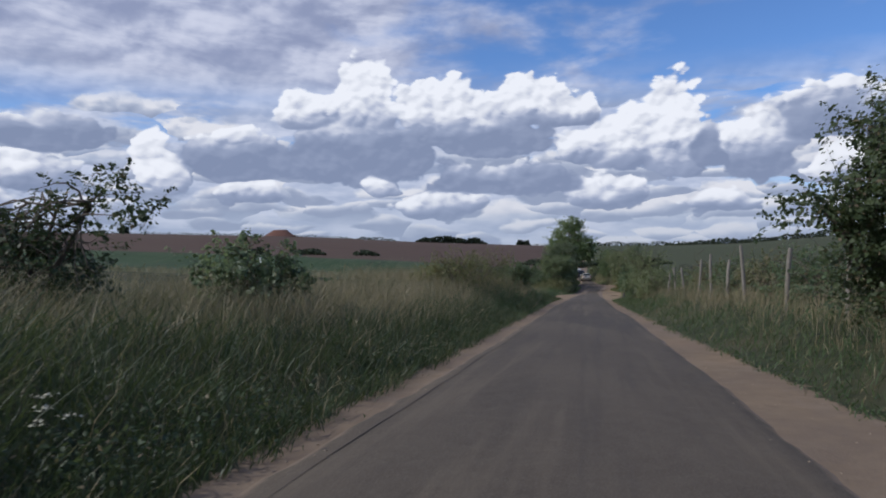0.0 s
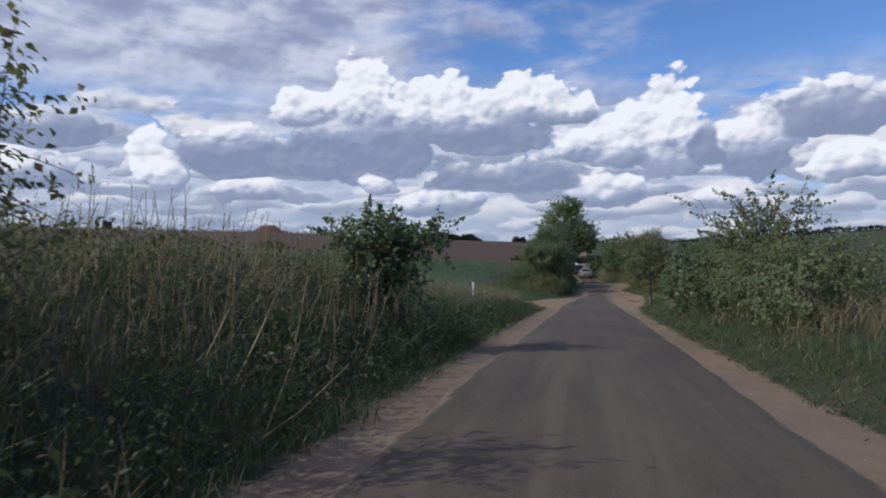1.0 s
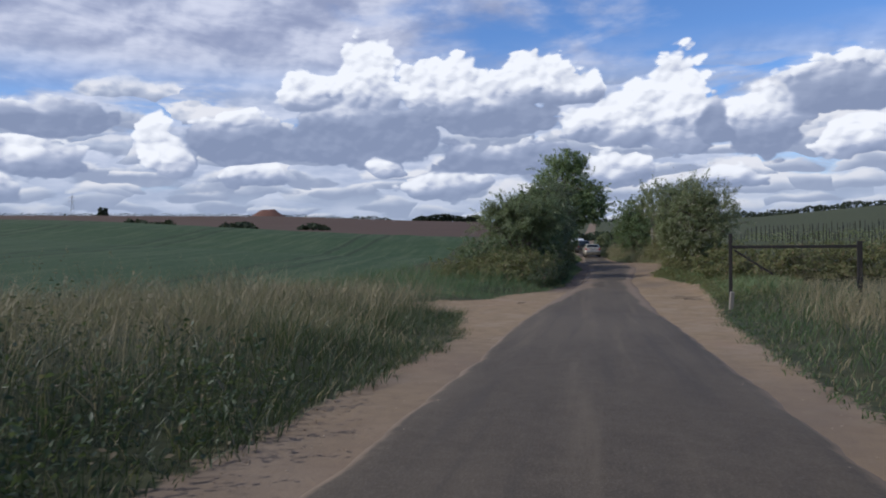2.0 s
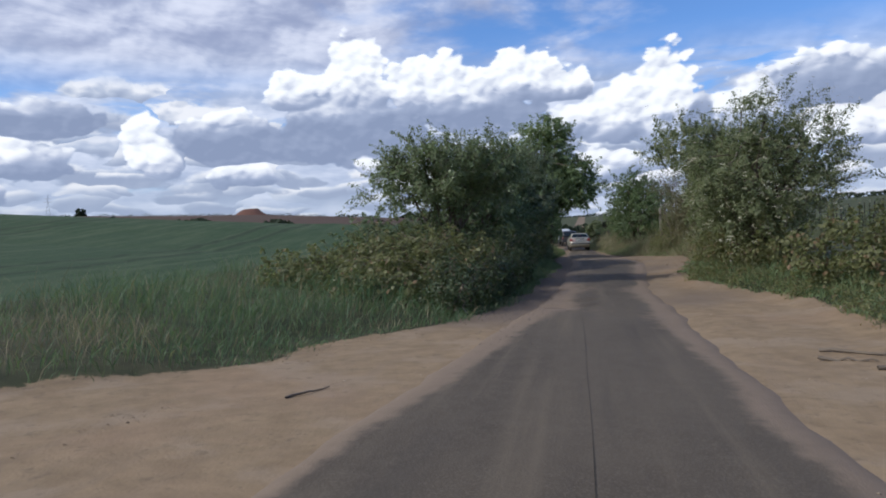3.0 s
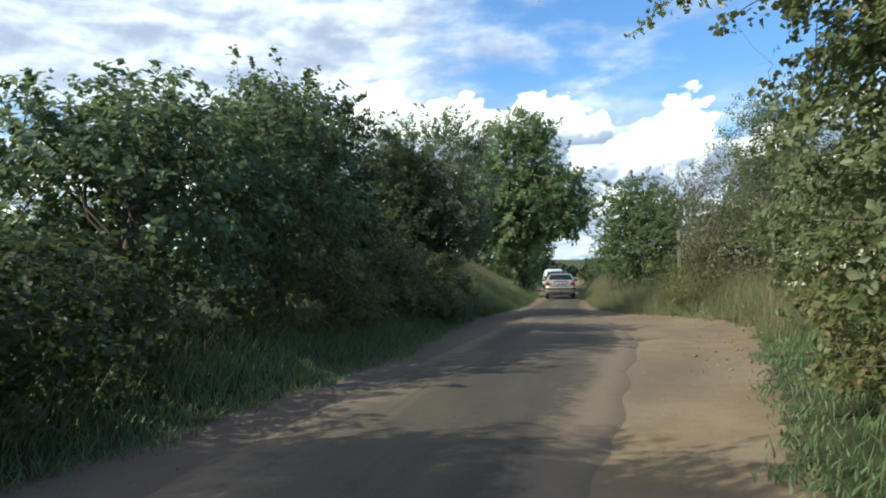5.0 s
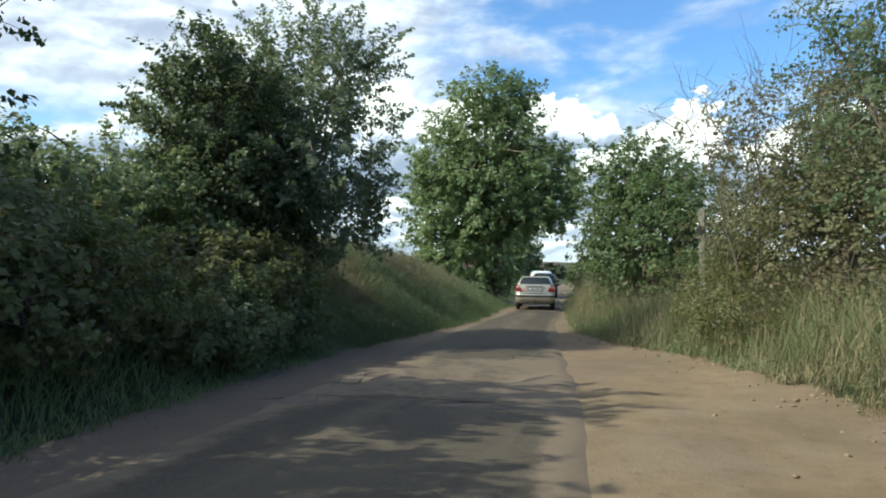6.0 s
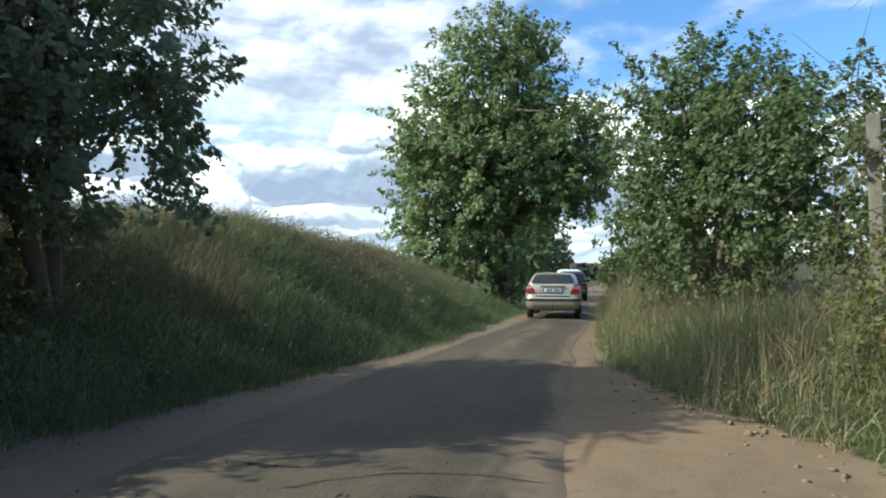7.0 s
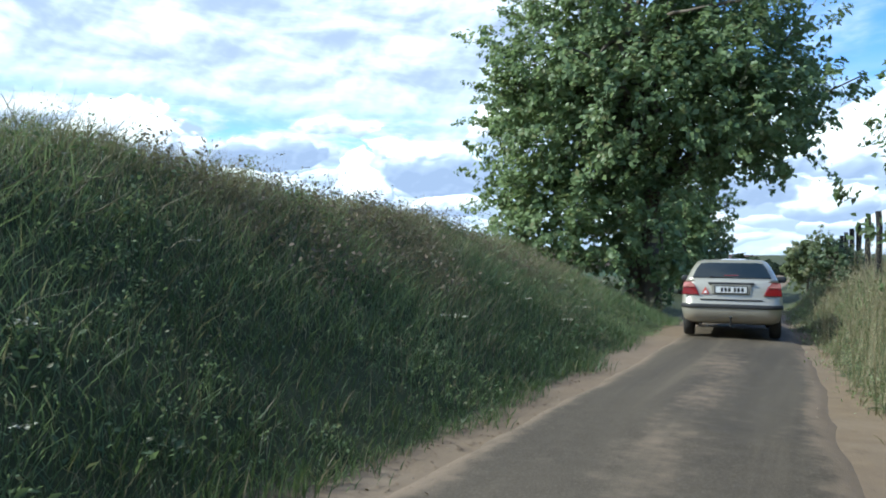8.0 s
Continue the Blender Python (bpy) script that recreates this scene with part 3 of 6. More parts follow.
def build_road():
    y = np.arange(-60, 160.01, 0.25)
    k = np.linspace(0, 1, 25)
    rag = lambda side: 0.03 * wave(y, y * 0.3 + side, 4.1) + 0.02 * wave(y + side, y, 9.0) + 0.03 * wave(y, side + 0 * y, 0.9)
    lo, hi = along(EDGE_L, y) + rag(0), along(EDGE_R, y) + rag(50)
    X = lo[:, None] + (hi - lo)[:, None] * k[None, :]
    Y = np.repeat(y[:, None], len(k), 1)
    inset = np.minimum(X - lo[:, None], hi[:, None] - X)
    Z = road_top(X, Y, lo[:, None], hi[:, None])
    ob = link_mesh("road", np.stack([X, Y, Z], -1).reshape(-1, 3), grid_faces(*X.shape), M_ASPHALT, smooth=True)
    dust = 0.85 * step(inset, 0.26 + 0.36 * step(Y, 72, 80) - 0.2 * step(Y, 112, 118), 0.0) * (1 - np.where(X < 0.2, 0.85, 0.4) * step(Y, 83, 87) * (1 - 0.5 * step(Y, 113, 118)))
    dust = dust + 0.34 * step(Y, 79, 88) * step(Y, 116, 112.5) * (0.75 + 0.35 * wave(X * 2, Y, 0.8)) + 0.25 * step(Y, 78, 88) * step(Y, 119, 110) * step(inset, 1.1, 0.2)
    # beyond the bend a dusty crown between bare wheel tracks
    crown = np.interp(Y, [110, 118, 121, 125, 128, 132, 140, 160], CROWN)
    dust = dust + 0.22 * step(Y, 112, 116) + 0.20 * step(Y, 116, 121) * step(np.abs(X - crown), 0.5, 0.05) + 0.2 * (X > 0) * step(Y, 78, 86) * step(Y, 118, 112) * step(inset, 0.45, 0.05)
    # sand lies right across the broken stretch, and along the shaded side
    dust = dust + 0.34 * step(Y, 108.2, 109.6) * step(Y, 113.6, 112.4) + 0.16 * step(Y, 82, 85) * step(Y, 98, 94) * step(X, 0.2, -0.9)
    dust = dust - 0.12 * step(Y, 112.6, 113.6) * step(Y, 119, 117) + 0.30 * step(Y, 74, 79) * step(Y, 92, 86) * step(inset, 0.9, 0.1)
    dust = dust + 0.30 * step(Y, 87, 90) * step(Y, 109.5, 108) * (X > 0) * step(inset, 0.06, 0.10) * step(inset, 0.36, 0.30)
    dust = dust - 0.22 * step(Y, 102, 104) * step(Y, 108.4, 107.6) * step(inset, 0.3, 0.6)
    at = ob.data.attributes.new("dust", "FLOAT", "POINT")
    at.data.foreach_set("value", dust.astype(np.float32).ravel())
    return tagged(ob, "narrow worn grey asphalt lane with crumbling sandy edges", "road", kind="structure")


# ---- plants ----
def blades(name, label, xs, ys, high, width, lean, mat, seed):
    """Grass blades: each a bent, tapering strip of two triangles."""
    rng = np.random.default_rng(seed)
    n = len(xs)
    zs = ground_z(xs, ys) - 0.03
    a = rng.uniform(0, 2 * np.pi, n)
    side = np.stack([np.cos(a), np.sin(a), np.zeros(n)], -1) * (width * rng.uniform(0.6, 1.3, n))[:, None]
    la = np.where(rng.uniform(0, 1, n) < 0.28, rng.normal(0.2, 0.7, n), rng.uniform(0, 6.28, n))
    bend = np.stack([np.cos(la), np.sin(la), np.zeros(n)], -1) * (high * lean * rng.uniform(0.2, 1.4, n))[:, None]
    p = np.stack([xs, ys, zs], -1)
    up = np.array([0, 0, 1.0])
    mid = p + bend * 0.3 + up * (high * 0.5)[:, None]
    tip = p + bend + up * (high * rng.uniform(0.85, 1.0, n))[:, None]
    V = np.stack([p, mid - side, mid + side, tip], 1).reshape(-1, 3)
    b = (np.arange(n) * 4)[:, None, None]
    F = (b + np.array([[0, 2, 1], [1, 2, 3]])[None]).reshape(-1, 3)
    ob = link_mesh(name, V, F, mat)
    return tagged(ob, label, "grass", kind="stuff")


def leaves(P, N, size, rng, long=1.5):
    """Folded leaf blades at P, facing N; returns verts and triangles."""
    n = len(P)
    N = N / (np.linalg.norm(N, axis=1, keepdims=True) + 1e-9)
    t = np.cross(N, rng.normal(size=(n, 3)))
    t /= np.linalg.norm(t, axis=1, keepdims=True) + 1e-9
    b = np.cross(N, t)
    s = (size * rng.uniform(0.6, 1.35, n))[:, None]
    V = np.stack([P - t * s * long * 0.5, P + b * s * 0.5 + N * s * 0.12, P + t * s * long * 0.5 - N * s * 0.15, P - b * s * 0.5 + N * s * 0.12], 1).reshape(-1, 3)
    k = (np.arange(n) * 4)[:, None, None]
    F = (k + np.array([[0, 1, 2], [0, 2, 3]])[None]).reshape(-1, 3)
    return V, F


def tube(points, radii, sides=5):
    """A bent tapering limb."""
    P = np.asarray(points, float)
    d = np.gradient(P, axis=0)
    d /= np.linalg.norm(d, axis=1, keepdims=True) + 1e-9
    ref = np.where(np.abs(d[:, 2:3]) > 0.9, [[1.0, 0, 0]], [[0, 0, 1.0]])
    a = np.cross(d, ref)
    a /= np.linalg.norm(a, axis=1, keepdims=True) + 1e-9
    b = np.cross(d, a)
    ang = np.linspace(0, 2 * np.pi, sides, endpoint=False)
    V = P[:, None] + (a[:, None] * np.cos(ang)[None, :, None] + b[:, None] * np.sin(ang)[None, :, None]) * np.asarray(radii)[:, None, None]
    F = []
    for i in range(len(P) - 1):
        for j in range(sides):
            q = (j + 1) % sides
            F.append((i * sides + j, i * sides + q, (i + 1) * sides + q, (i + 1) * sides + j))
    return V.reshape(-1, 3), np.array(F)


def merged(parts):
    V, F, k = [], [], 0
    for v, f in parts:
        V.append(v), F.append(f + k)
        k += len(v)
    return np.concatenate(V), np.concatenate(F)


def in_lane(x, y, z, side=0.12):
    """True where passing traffic keeps the lane clear of leaves."""
    yc = np.clip(y, -60, 160)
    return (x > along(VERGE_L, yc) + side) & (x < along(VERGE_R, yc) - side) & (z < along(ROAD_Z, yc) + 3.1)


def plant(name, label, category, x, y, blobs, sprays, per_spray, leaf, mat, seed, trunk=0.09, stems=1, spray_long=0.55, up=0.5, group="", bloom=0, bare=0, gap=0.0, limbs=26, loose=0.16, arms=0, arm_long=1.2):
    """A tree or bush. blobs: (dx, dy, height of the middle, rx, ry, rz) of its crown. arms: long leafy shoots that stand out of it."""
    rng = np.random.default_rng(seed)
    z0 = float(ground_z(x, y)) - 0.05
    root = tagged(new(name), label, category, group)
    root.location = (x, y, z0)
    B = np.array(blobs, float)
    area = (B[:, 3] * B[:, 4] + B[:, 3] * B[:, 5] + B[:, 4] * B[:, 5])
    pick = rng.choice(len(B), sprays, p=area / area.sum())
    d = rng.normal(size=(sprays, 3))
    d /= np.linalg.norm(d, axis=1, keepdims=True)
    lump = 1 + 0.22 * np.sin(d[:, 0] * 5 + seed) * np.sin(d[:, 1] * 6 + 2 * seed) + 0.15 * np.sin(d[:, 2] * 7 + d[:, 0] * 4 + seed)
    rad = rng.uniform(0.25, 1.0, sprays) ** 0.5 * lump
    C = B[pick, :3] + d * B[pick, 3:] * rad[:, None]
    keep = (C[:, 2] > 0.12) & ~in_lane(C[:, 0] + x, C[:, 1] + y, C[:, 2] + z0)
    if gap > 0:
        keep &= (wave(C[:, 0] * 1.3 + seed, C[:, 2] * 1.6 + C[:, 1], 2.4) > -1 + 1.3 * gap)
    C, d, pick, rad = C[keep], d[keep], pick[keep], rad[keep]
    n = len(C)
    D = d * 0.8 + rng.normal(size=(n, 3)) * 0.45 + np.array([0, 0, up])
    D /= np.linalg.norm(D, axis=1, keepdims=True)
    L = spray_long * rng.uniform(0.5, 1.4, n) * np.where(rad > 0.9, 1.25, 1.0)
    L = np.where(in_lane(*(C + D * L[:, None] * 1.1 + np.array([x, y, z0])).T, 0.0), 0.25 * L, L)
    t = rng.uniform(0, 1, (n, per_spray))
    P = C[:, None] + D[:, None] * (t * L[:, None])[:, :, None] + rng.normal(size=(n, per_spray, 3)) * (loose * spray_long * (1.25 - t))[:, :, None]
    P[:, :, 2] -= (t ** 2 * L[:, None] * 0.22)
    P = P.reshape(-1, 3)
    P[:, 2] = np.maximum(P[:, 2], 0.06)
    N = rng.normal(size=(len(P), 3)) * 0.5 + np.array([0, 0, 0.65]) + np.repeat(d, per_spray, 0) * 0.75
    shoots = []
    if arms:
        a_rng = np.random.default_rng(seed + 500)
        high = np.argsort(-(C[:, 2] + 0.5 * np.linalg.norm(C[:, :2], axis=1)))[: max(arms, n // 4)]
        i = a_rng.choice(high, arms, replace=False)
        way = d[i] * np.array([1.0, 1.0, 0.6]) + np.array([0, 0, 0.55]) + a_rng.normal(size=(arms, 3)) * 0.25
        way /= np.linalg.norm(way, axis=1, keepdims=True)
        reach = arm_long * a_rng.uniform(0.5, 1.1, arms)
        u = a_rng.uniform(0, 1, (arms, 60))
        Q = C[i][:, None] + way[:, None] * (u * reach[:, None])[:, :, None] + a_rng.normal(size=(arms, 60, 3)) * (0.085 * (1.15 - u))[:, :, None]
        Q[:, :, 2] -= 0.18 * u ** 2 * reach[:, None]
        P = np.concatenate([P, Q.reshape(-1, 3)])
        N = np.concatenate([N, a_rng.normal(size=(arms * 60, 3)) * 0.6 + np.array([0, 0, 0.5])])
        k = np.linspace(0, 1, 5)[:, None]
        for j in range(arms):
            q = C[i[j]] + way[j] * reach[j] * k - np.array([0, 0, 0.18 * reach[j]]) * k ** 2
            if not in_lane(*(q[-1] + np.array([x, y, z0]))):
                shoots.append(tube(q, 0.009 * (1.1 - np.linspace(0, 1, 5)), 3))
    clear = ~in_lane(P[:, 0] + x, P[:, 1] + y, P[:, 2] + z0)
    link_mesh("crown", *leaves(P[clear], N[clear], leaf, rng), mat, root)
    # stems, limbs and twigs
    tubes, heads = [], []
    for s in range(stems):
        a = rng.uniform(0, 2 * np.pi)
        foot = np.array([math.cos(a), math.sin(a), 0]) * (0.25 * (stems > 1))
        goal = B[s % len(B), :3] + np.array([0, 0, 0.25 * B[s % len(B), 5]])
        k = np.linspace(0, 1, 7)[:, None]
        path = foot * (1 - k) + goal * k + np.array([0, 0, 1.0]) * 0.15 * np.sin(k * np.pi) + rng.normal(size=(7, 3)) * 0.05 * k
        path[0, 2] = -0.15
        tubes.append(tube(path, trunk * (1.15 - 0.85 * np.linspace(0, 1, 7)), 8))
        heads.append(path)
    link_mesh("trunk", *merged(tubes), M_BARK, root, smooth=True)
    twigs = shoots
    for i in rng.choice(n, min(limbs, n), replace=False):
        path = heads[int(rng.integers(len(heads)))]
        a = path[int(rng.integers(2, 6))]
        k = np.linspace(0, 1, 6)[:, None]
        b = C[i] + D[i] * L[i] * 0.7
        q = a * (1 - k) + b * k + np.array([0, 0, 0.25]) * np.sin(k * np.pi) + rng.normal(size=(6, 3)) * 0.06
        twigs.append(tube(q, trunk * 0.42 * (1.05 - 0.9 * np.linspace(0, 1, 6)), 5))
    out = np.argsort(-rad)[: int(n * 0.3)]
    for i in out:
        k = np.linspace(-0.3, 0.85, 4)[:, None]
        q = C[i] + D[i] * L[i] * k - np.array([0, 0, 0.22]) * L[i] * np.maximum(k, 0) ** 2
        twigs.append(tube(q, np.array([0.007, 0.006, 0.004, 0.002]), 3))
    for _ in range(bare):
        i = int(rng.integers(n))
        if in_lane(*(C[i] + d[i] * 0.6 + np.array([x, y, z0])), -0.3):
            continue
        e = C[i] + (d[i] * 0.6 + np.array([0, 0, 0.9]) + rng.normal(size=3) * 0.5) * rng.uniform(0.4, 0.95)
        k = np.linspace(0, 1, 6)[:, None]
        q = C[i] * (1 - k) + e * k + rng.normal(size=(6, 3)) * 0.045 + np.sin(k * np.pi) * rng.normal(0, 0.26, 3) + np.sin(k * 2 * np.pi) * rng.normal(0, 0.08, 3)
        twigs.append(tube(q, 0.010 * (1.1 - np.linspace(0, 1, 6)), 4))
        for _ in range(4):
            a = q[int(rng.integers(2, 5))]
            w = a + rng.normal(size=3) * 0.35 + np.array([0, 0, 0.2])
            twigs.append(tube(np.stack([a, (a + w) / 2 + rng.normal(size=3) * 0.04, w]), np.array([0.005, 0.004, 0.002]), 3))
    tagged(link_mesh("branchwork", *merged(twigs), M_BARK, root), kind="stuff" if name == "scrub_bush" else "")
    if bloom:
        # heads sit on the outside of the whole crown
        near = (np.linalg.norm((C[:, None] - B[None, :, :3]) / B[None, :, 3:], axis=2)).min(1)
        ok = np.argsort(-near)[: max(40, int(0.4 * n))]
        i = rng.choice(ok, bloom)
        q = C[i] + D[i] * (L[i] * rng.uniform(0.7, 1.1, bloom))[:, None] + d[i] * 0.08 + rng.normal(size=(bloom, 3)) * 0.09
        cl = np.repeat(q, 9, 0) + rng.normal(size=(bloom * 9, 3)) * np.array([0.032, 0.032, 0.014])
        heads_ob = link_mesh("blossom", *leaves(cl, rng.normal(size=(len(cl), 3)) * 0.4 + D[np.repeat(i, 9)] + np.array([0, 0, 0.8]), 0.022, rng, 1.0), M_BLOOM, root)
        heads_ob["label"] = "flat creamy flower heads"
    return root


def stalks(name, label, xs, ys, high, mat, seed, head=0.09):
    """Flowering grass: a thin bent stem with a loose tapering head of small husks."""
    rng = np.random.default_rng(seed)
    n = len(xs)
    p = np.stack([xs, ys, ground_z(xs, ys) - 0.03], -1)
    la = rng.uniform(0, 6.28, n)
    bend = np.stack([np.cos(la), np.sin(la), np.zeros(n)], -1) * (high * rng.uniform(0.05, 0.4, n))[:, None]
    up = np.array([0, 0, 1.0]) * high[:, None]
    side = np.stack([np.sin(la), -np.cos(la), np.zeros(n)], -1) * 0.0035
    tip = p + bend + up
    V = np.stack([p - side, p + side, tip], 1).reshape(-1, 3)
    F = np.arange(3 * n).reshape(n, 3)
    k = 5
    t = np.linspace(0, 1, k)
    P = (tip[:, None] + (bend[:, None] * 0.5 + up[:, None] * 0.6) * (t * head / 0.5)[None, :, None] + rng.normal(size=(n, k, 3)) * (0.016 * (1.1 - t))[None, :, None]).reshape(-1, 3)
    V2, F2 = leaves(P, rng.normal(size=(len(P), 3)), 0.010, rng, 3.0)
    ob = link_mesh(name, np.concatenate([V, V2]), np.concatenate([F, F2 + len(V)]), mat)
    return tagged(ob, label, "grass", kind="stuff")


def dead_stalks(name, label, xs, ys, high, seed, lean=0.16):
    """Stiff dry stems, three-sided, with a few broken side shoots."""
    rng = np.random.default_rng(seed)
    bits = []
    for x, y, h in zip(xs, ys, high):
        a = np.array([x, y, float(ground_z(x, y)) - 0.04])
        way = np.array([rng.normal(0.1, lean), rng.normal(0, lean), 1.0])
        way /= np.linalg.norm(way)
        b = a + way * h
        bits.append(tube(np.stack([a, (a + b) / 2 + rng.normal(0, 0.02, 3), b]), np.array([0.010, 0.008, 0.004]), 3))
        for _ in range(2):
            q = a + way * h * rng.uniform(0.55, 0.95)
            w = q + rng.normal(0, 0.06, 3) + np.array([0, 0, 0.14])
            bits.append(tube(np.stack([q, (q + w) / 2, w]), np.array([0.004, 0.003, 0.002]), 3))
    return tagged(link_mesh(name, *merged(bits), M_DRY), label, "stalks", kind="stuff")


def weeds(name, label, xs, ys, high, mat, seed, leaf=0.05, per=16):
    """Broad-leaved herbs: upright stems set with leaves."""
    rng = np.random.default_rng(seed)
    n = len(xs)
    p = np.stack([xs, ys, ground_z(xs, ys) - 0.02], -1)
    lean = np.stack([*rng.normal(0, 0.22, (2, n)), np.ones(n)], -1)
    t = rng.uniform(0.05, 1, (n, per))
    P = (p[:, None] + lean[:, None] * (t * high[:, None])[:, :, None] + rng.normal(size=(n, per, 3)) * (0.10 * (1.2 - 0.7 * t))[:, :, None] * np.array([1, 1, 0.4])).reshape(-1, 3)
    N = rng.normal(size=(len(P), 3)) * 0.6 + np.array([0, 0, 0.8])
    V2, F2 = leaves(P, N, leaf, rng, 1.9)
    side = np.array([0.004, 0.002, 0])
    V = np.stack([p - side, p + side, p + lean * high[:, None]], 1).reshape(-1, 3)
    ob = link_mesh(name, np.concatenate([V, V2]), np.concatenate([np.arange(3 * n).reshape(n, 3), F2 + len(V)]), mat)
    return tagged(ob, label, "weeds", kind="stuff")


def pebbles(name, label, xs, ys, size, mat, seed):
    """Loose stones and clods: squashed, uneven eight-sided lumps, half sunk."""
    rng = np.random.default_rng(seed)
    n = len(xs)
    el, er = along(EDGE_L, ys), along(EDGE_R, ys)
    on_road = (xs > el) & (xs < er)
    z = np.where(on_road, road_top(xs, ys, el, er), ground_z(xs, ys))
    shape = np.array([[1, 0, 0], [0, 1, 0], [-1, 0, 0], [0, -1, 0], [0, 0, 1], [0, 0, -1]], float)
    V = shape[None] * rng.uniform(0.5, 1.2, (n, 6, 1)) + rng.normal(0, 0.12, (n, 6, 3))
    a = rng.uniform(0, 6.28, n)
    c, q = np.cos(a)[:, None], np.sin(a)[:, None]
    V = np.stack([V[..., 0] * c - V[..., 1] * q, V[..., 0] * q + V[..., 1] * c, V[..., 2] * 0.6], -1) * size[:, None, None]
    V += np.stack([xs, ys, z + 0.1 * size], -1)[:, None]
    F = np.array([[0, 1, 4], [1, 2, 4], [2, 3, 4], [3, 0, 4], [1, 0, 5], [2, 1, 5], [3, 2, 5], [0, 3, 5]])
    ob = link_mesh(name, V.reshape(-1, 3), ((np.arange(n) * 6)[:, None, None] + F[None]).reshape(-1, 3), mat)
    return tagged(ob, label, "stones", kind="stuff")


def umbels(name, label, xs, ys, high, seed):
    """White flower heads on thin stems."""
    rng = np.random.default_rng(seed)
    n = len(xs)
    p = np.stack([xs, ys, ground_z(xs, ys)], -1)
    top = p + np.stack([*rng.normal(0, 0.07, (2, n)), high], -1)
    P = (top[:, None] + rng.normal(size=(n, 16, 3)) * np.array([0.035, 0.035, 0.008])).reshape(-1, 3)
    V2, F2 = leaves(P, rng.normal(size=(len(P), 3)) * 0.3 + np.array([0, 0, 1.0]), 0.022, rng, 1.0)
    ob = link_mesh(name, V2, F2, M_BLOOM)
    return tagged(ob, label, "flowers", kind="stuff")


# ---- place the land ----
build_ground()
build_road()

# ---- trees and bushes beside the lane ----
plant("hawthorn_bush", "scraggy dark hawthorn bush with long arching twigs on the grassy verge", "bush", -9.1, 9.6,
      [(0, 0, 0.9, 1.2, 1.0, 0.9), (-0.6, 0, 1.4, 0.7, 0.6, 0.4), (1.05, 0, 2.0, 0.18, 0.2, 0.45), (1.6, 0, 2.1, 0.5, 0.2, 0.16), (2.2, 0, 1.75, 0.35, 0.2, 0.22)], 300, 30, 0.055, M_WEED, 11, 0.05, 4, 0.5, group="verge bushes", limbs=60)
plant("hawthorn_bush", "low dark green thorn bush in tall grass", "bush", -6.9, 13.2,
      [(0, 0, 0.8, 1.0, 0.9, 0.7), (0.5, 0, 0.6, 0.7, 0.6, 0.5)], 200, 32, 0.07, M_HAW, 12, 0.04, 3, 0.5, group="verge bushes")
plant("rose_bush", "arching dog-rose bush with reddish and green leaves", "bush", -5.9, 29.6,
      [(0, 0, 0.5, 1.0, 0.9, 0.5), (-0.7, 0.3, 0.4, 0.7, 0.7, 0.4), (0.5, 0, 0.9, 0.7, 0.4, 0.25)], 240, 34, 0.05, M_BRAMBLE, 13, 0.04, 4, 0.75, up=0.7, group="verge bushes")
plant("rose_bush", "small arching dog-rose among dry grass stalks", "bush", -5.0, 33.0,
      [(0, 0, 0.7, 1.0, 0.9, 0.65), (0.4, 0.2, 1.2, 0.5, 0.4, 0.35)], 150, 26, 0.045, M_BRAMBLE, 14, 0.035, 3, 0.65, up=0.7, group="verge bushes")
plant("hawthorn_bush", "upright dense thorn bush with one long arching shoot", "bush", -4.5, 42.0,
      [(0.15, 0, 0.75, 0.6, 0.6, 0.65), (0.1, 0, 1.4, 0.62, 0.5, 0.4), (0.9, 0.2, 1.5, 0.5, 0.2, 0.12)], 230, 32, 0.058, M_HAW, 15, 0.05, 4, 0.5, group="verge bushes", gap=0.12, arms=26, arm_long=0.9)
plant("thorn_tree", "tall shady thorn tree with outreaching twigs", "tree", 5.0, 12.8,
      [(0.6, 0, 2.1, 1.5, 1.5, 1.5), (0.5, 0, 3.2, 1.1, 1.1, 0.9), (-1.2, -0.2, 2.1, 0.7, 0.4, 0.2), (0.7, 0.2, 0.9, 1.3, 1.2, 0.7)], 1050, 32, 0.066, M_SHADELEAF, 16, 0.10, 3, 0.7, group="lane trees")
plant("sapling", "spiky young tree with long pale-leaved shoots", "tree", 3.5, 47.9,
      [(0, 0, 2.0, 0.5, 0.5, 0.6), (0.3, 0, 2.4, 0.5, 0.5, 0.3), (-0.4, 0.1, 2.2, 0.4, 0.4, 0.3)], 62, 44, 0.065, M_ELDER, 17, 0.045, 3, 1.25, up=0.8, group="lane trees", loose=0.05)
plant("hedge_bush", "rounded dense green hedge bush", "bush", 3.6, 53.0,
      [(0, 0, 1.3, 1.6, 1.9, 1.2), (0.8, 1.5, 1.1, 1.5, 1.6, 1.1)], 380, 30, 0.085, M_HAW, 18, 0.06, 4, 0.5, group="hedge bushes")
plant("hedge_bush", "light green bramble hedge spilling over the verge", "bush", 3.8, 45.0,
      [(0, 0, 0.85, 1.2, 1.7, 0.85), (0.2, 2.4, 0.95, 1.3, 1.7, 0.9), (0.1, 4.8, 0.8, 1.2, 1.7, 0.75)], 720, 36, 0.055, M_ELDER, 19, 0.04, 5, 0.5, group="hedge bushes")
plant("hedge_bush", "tall leafy hedge bush by the lane", "bush", 3.8, 59.5,
      [(0, 0, 1.2, 1.3, 2.0, 1.1)], 330, 34, 0.08, M_HAW, 20, 0.05, 4, 0.5, group="hedge bushes")

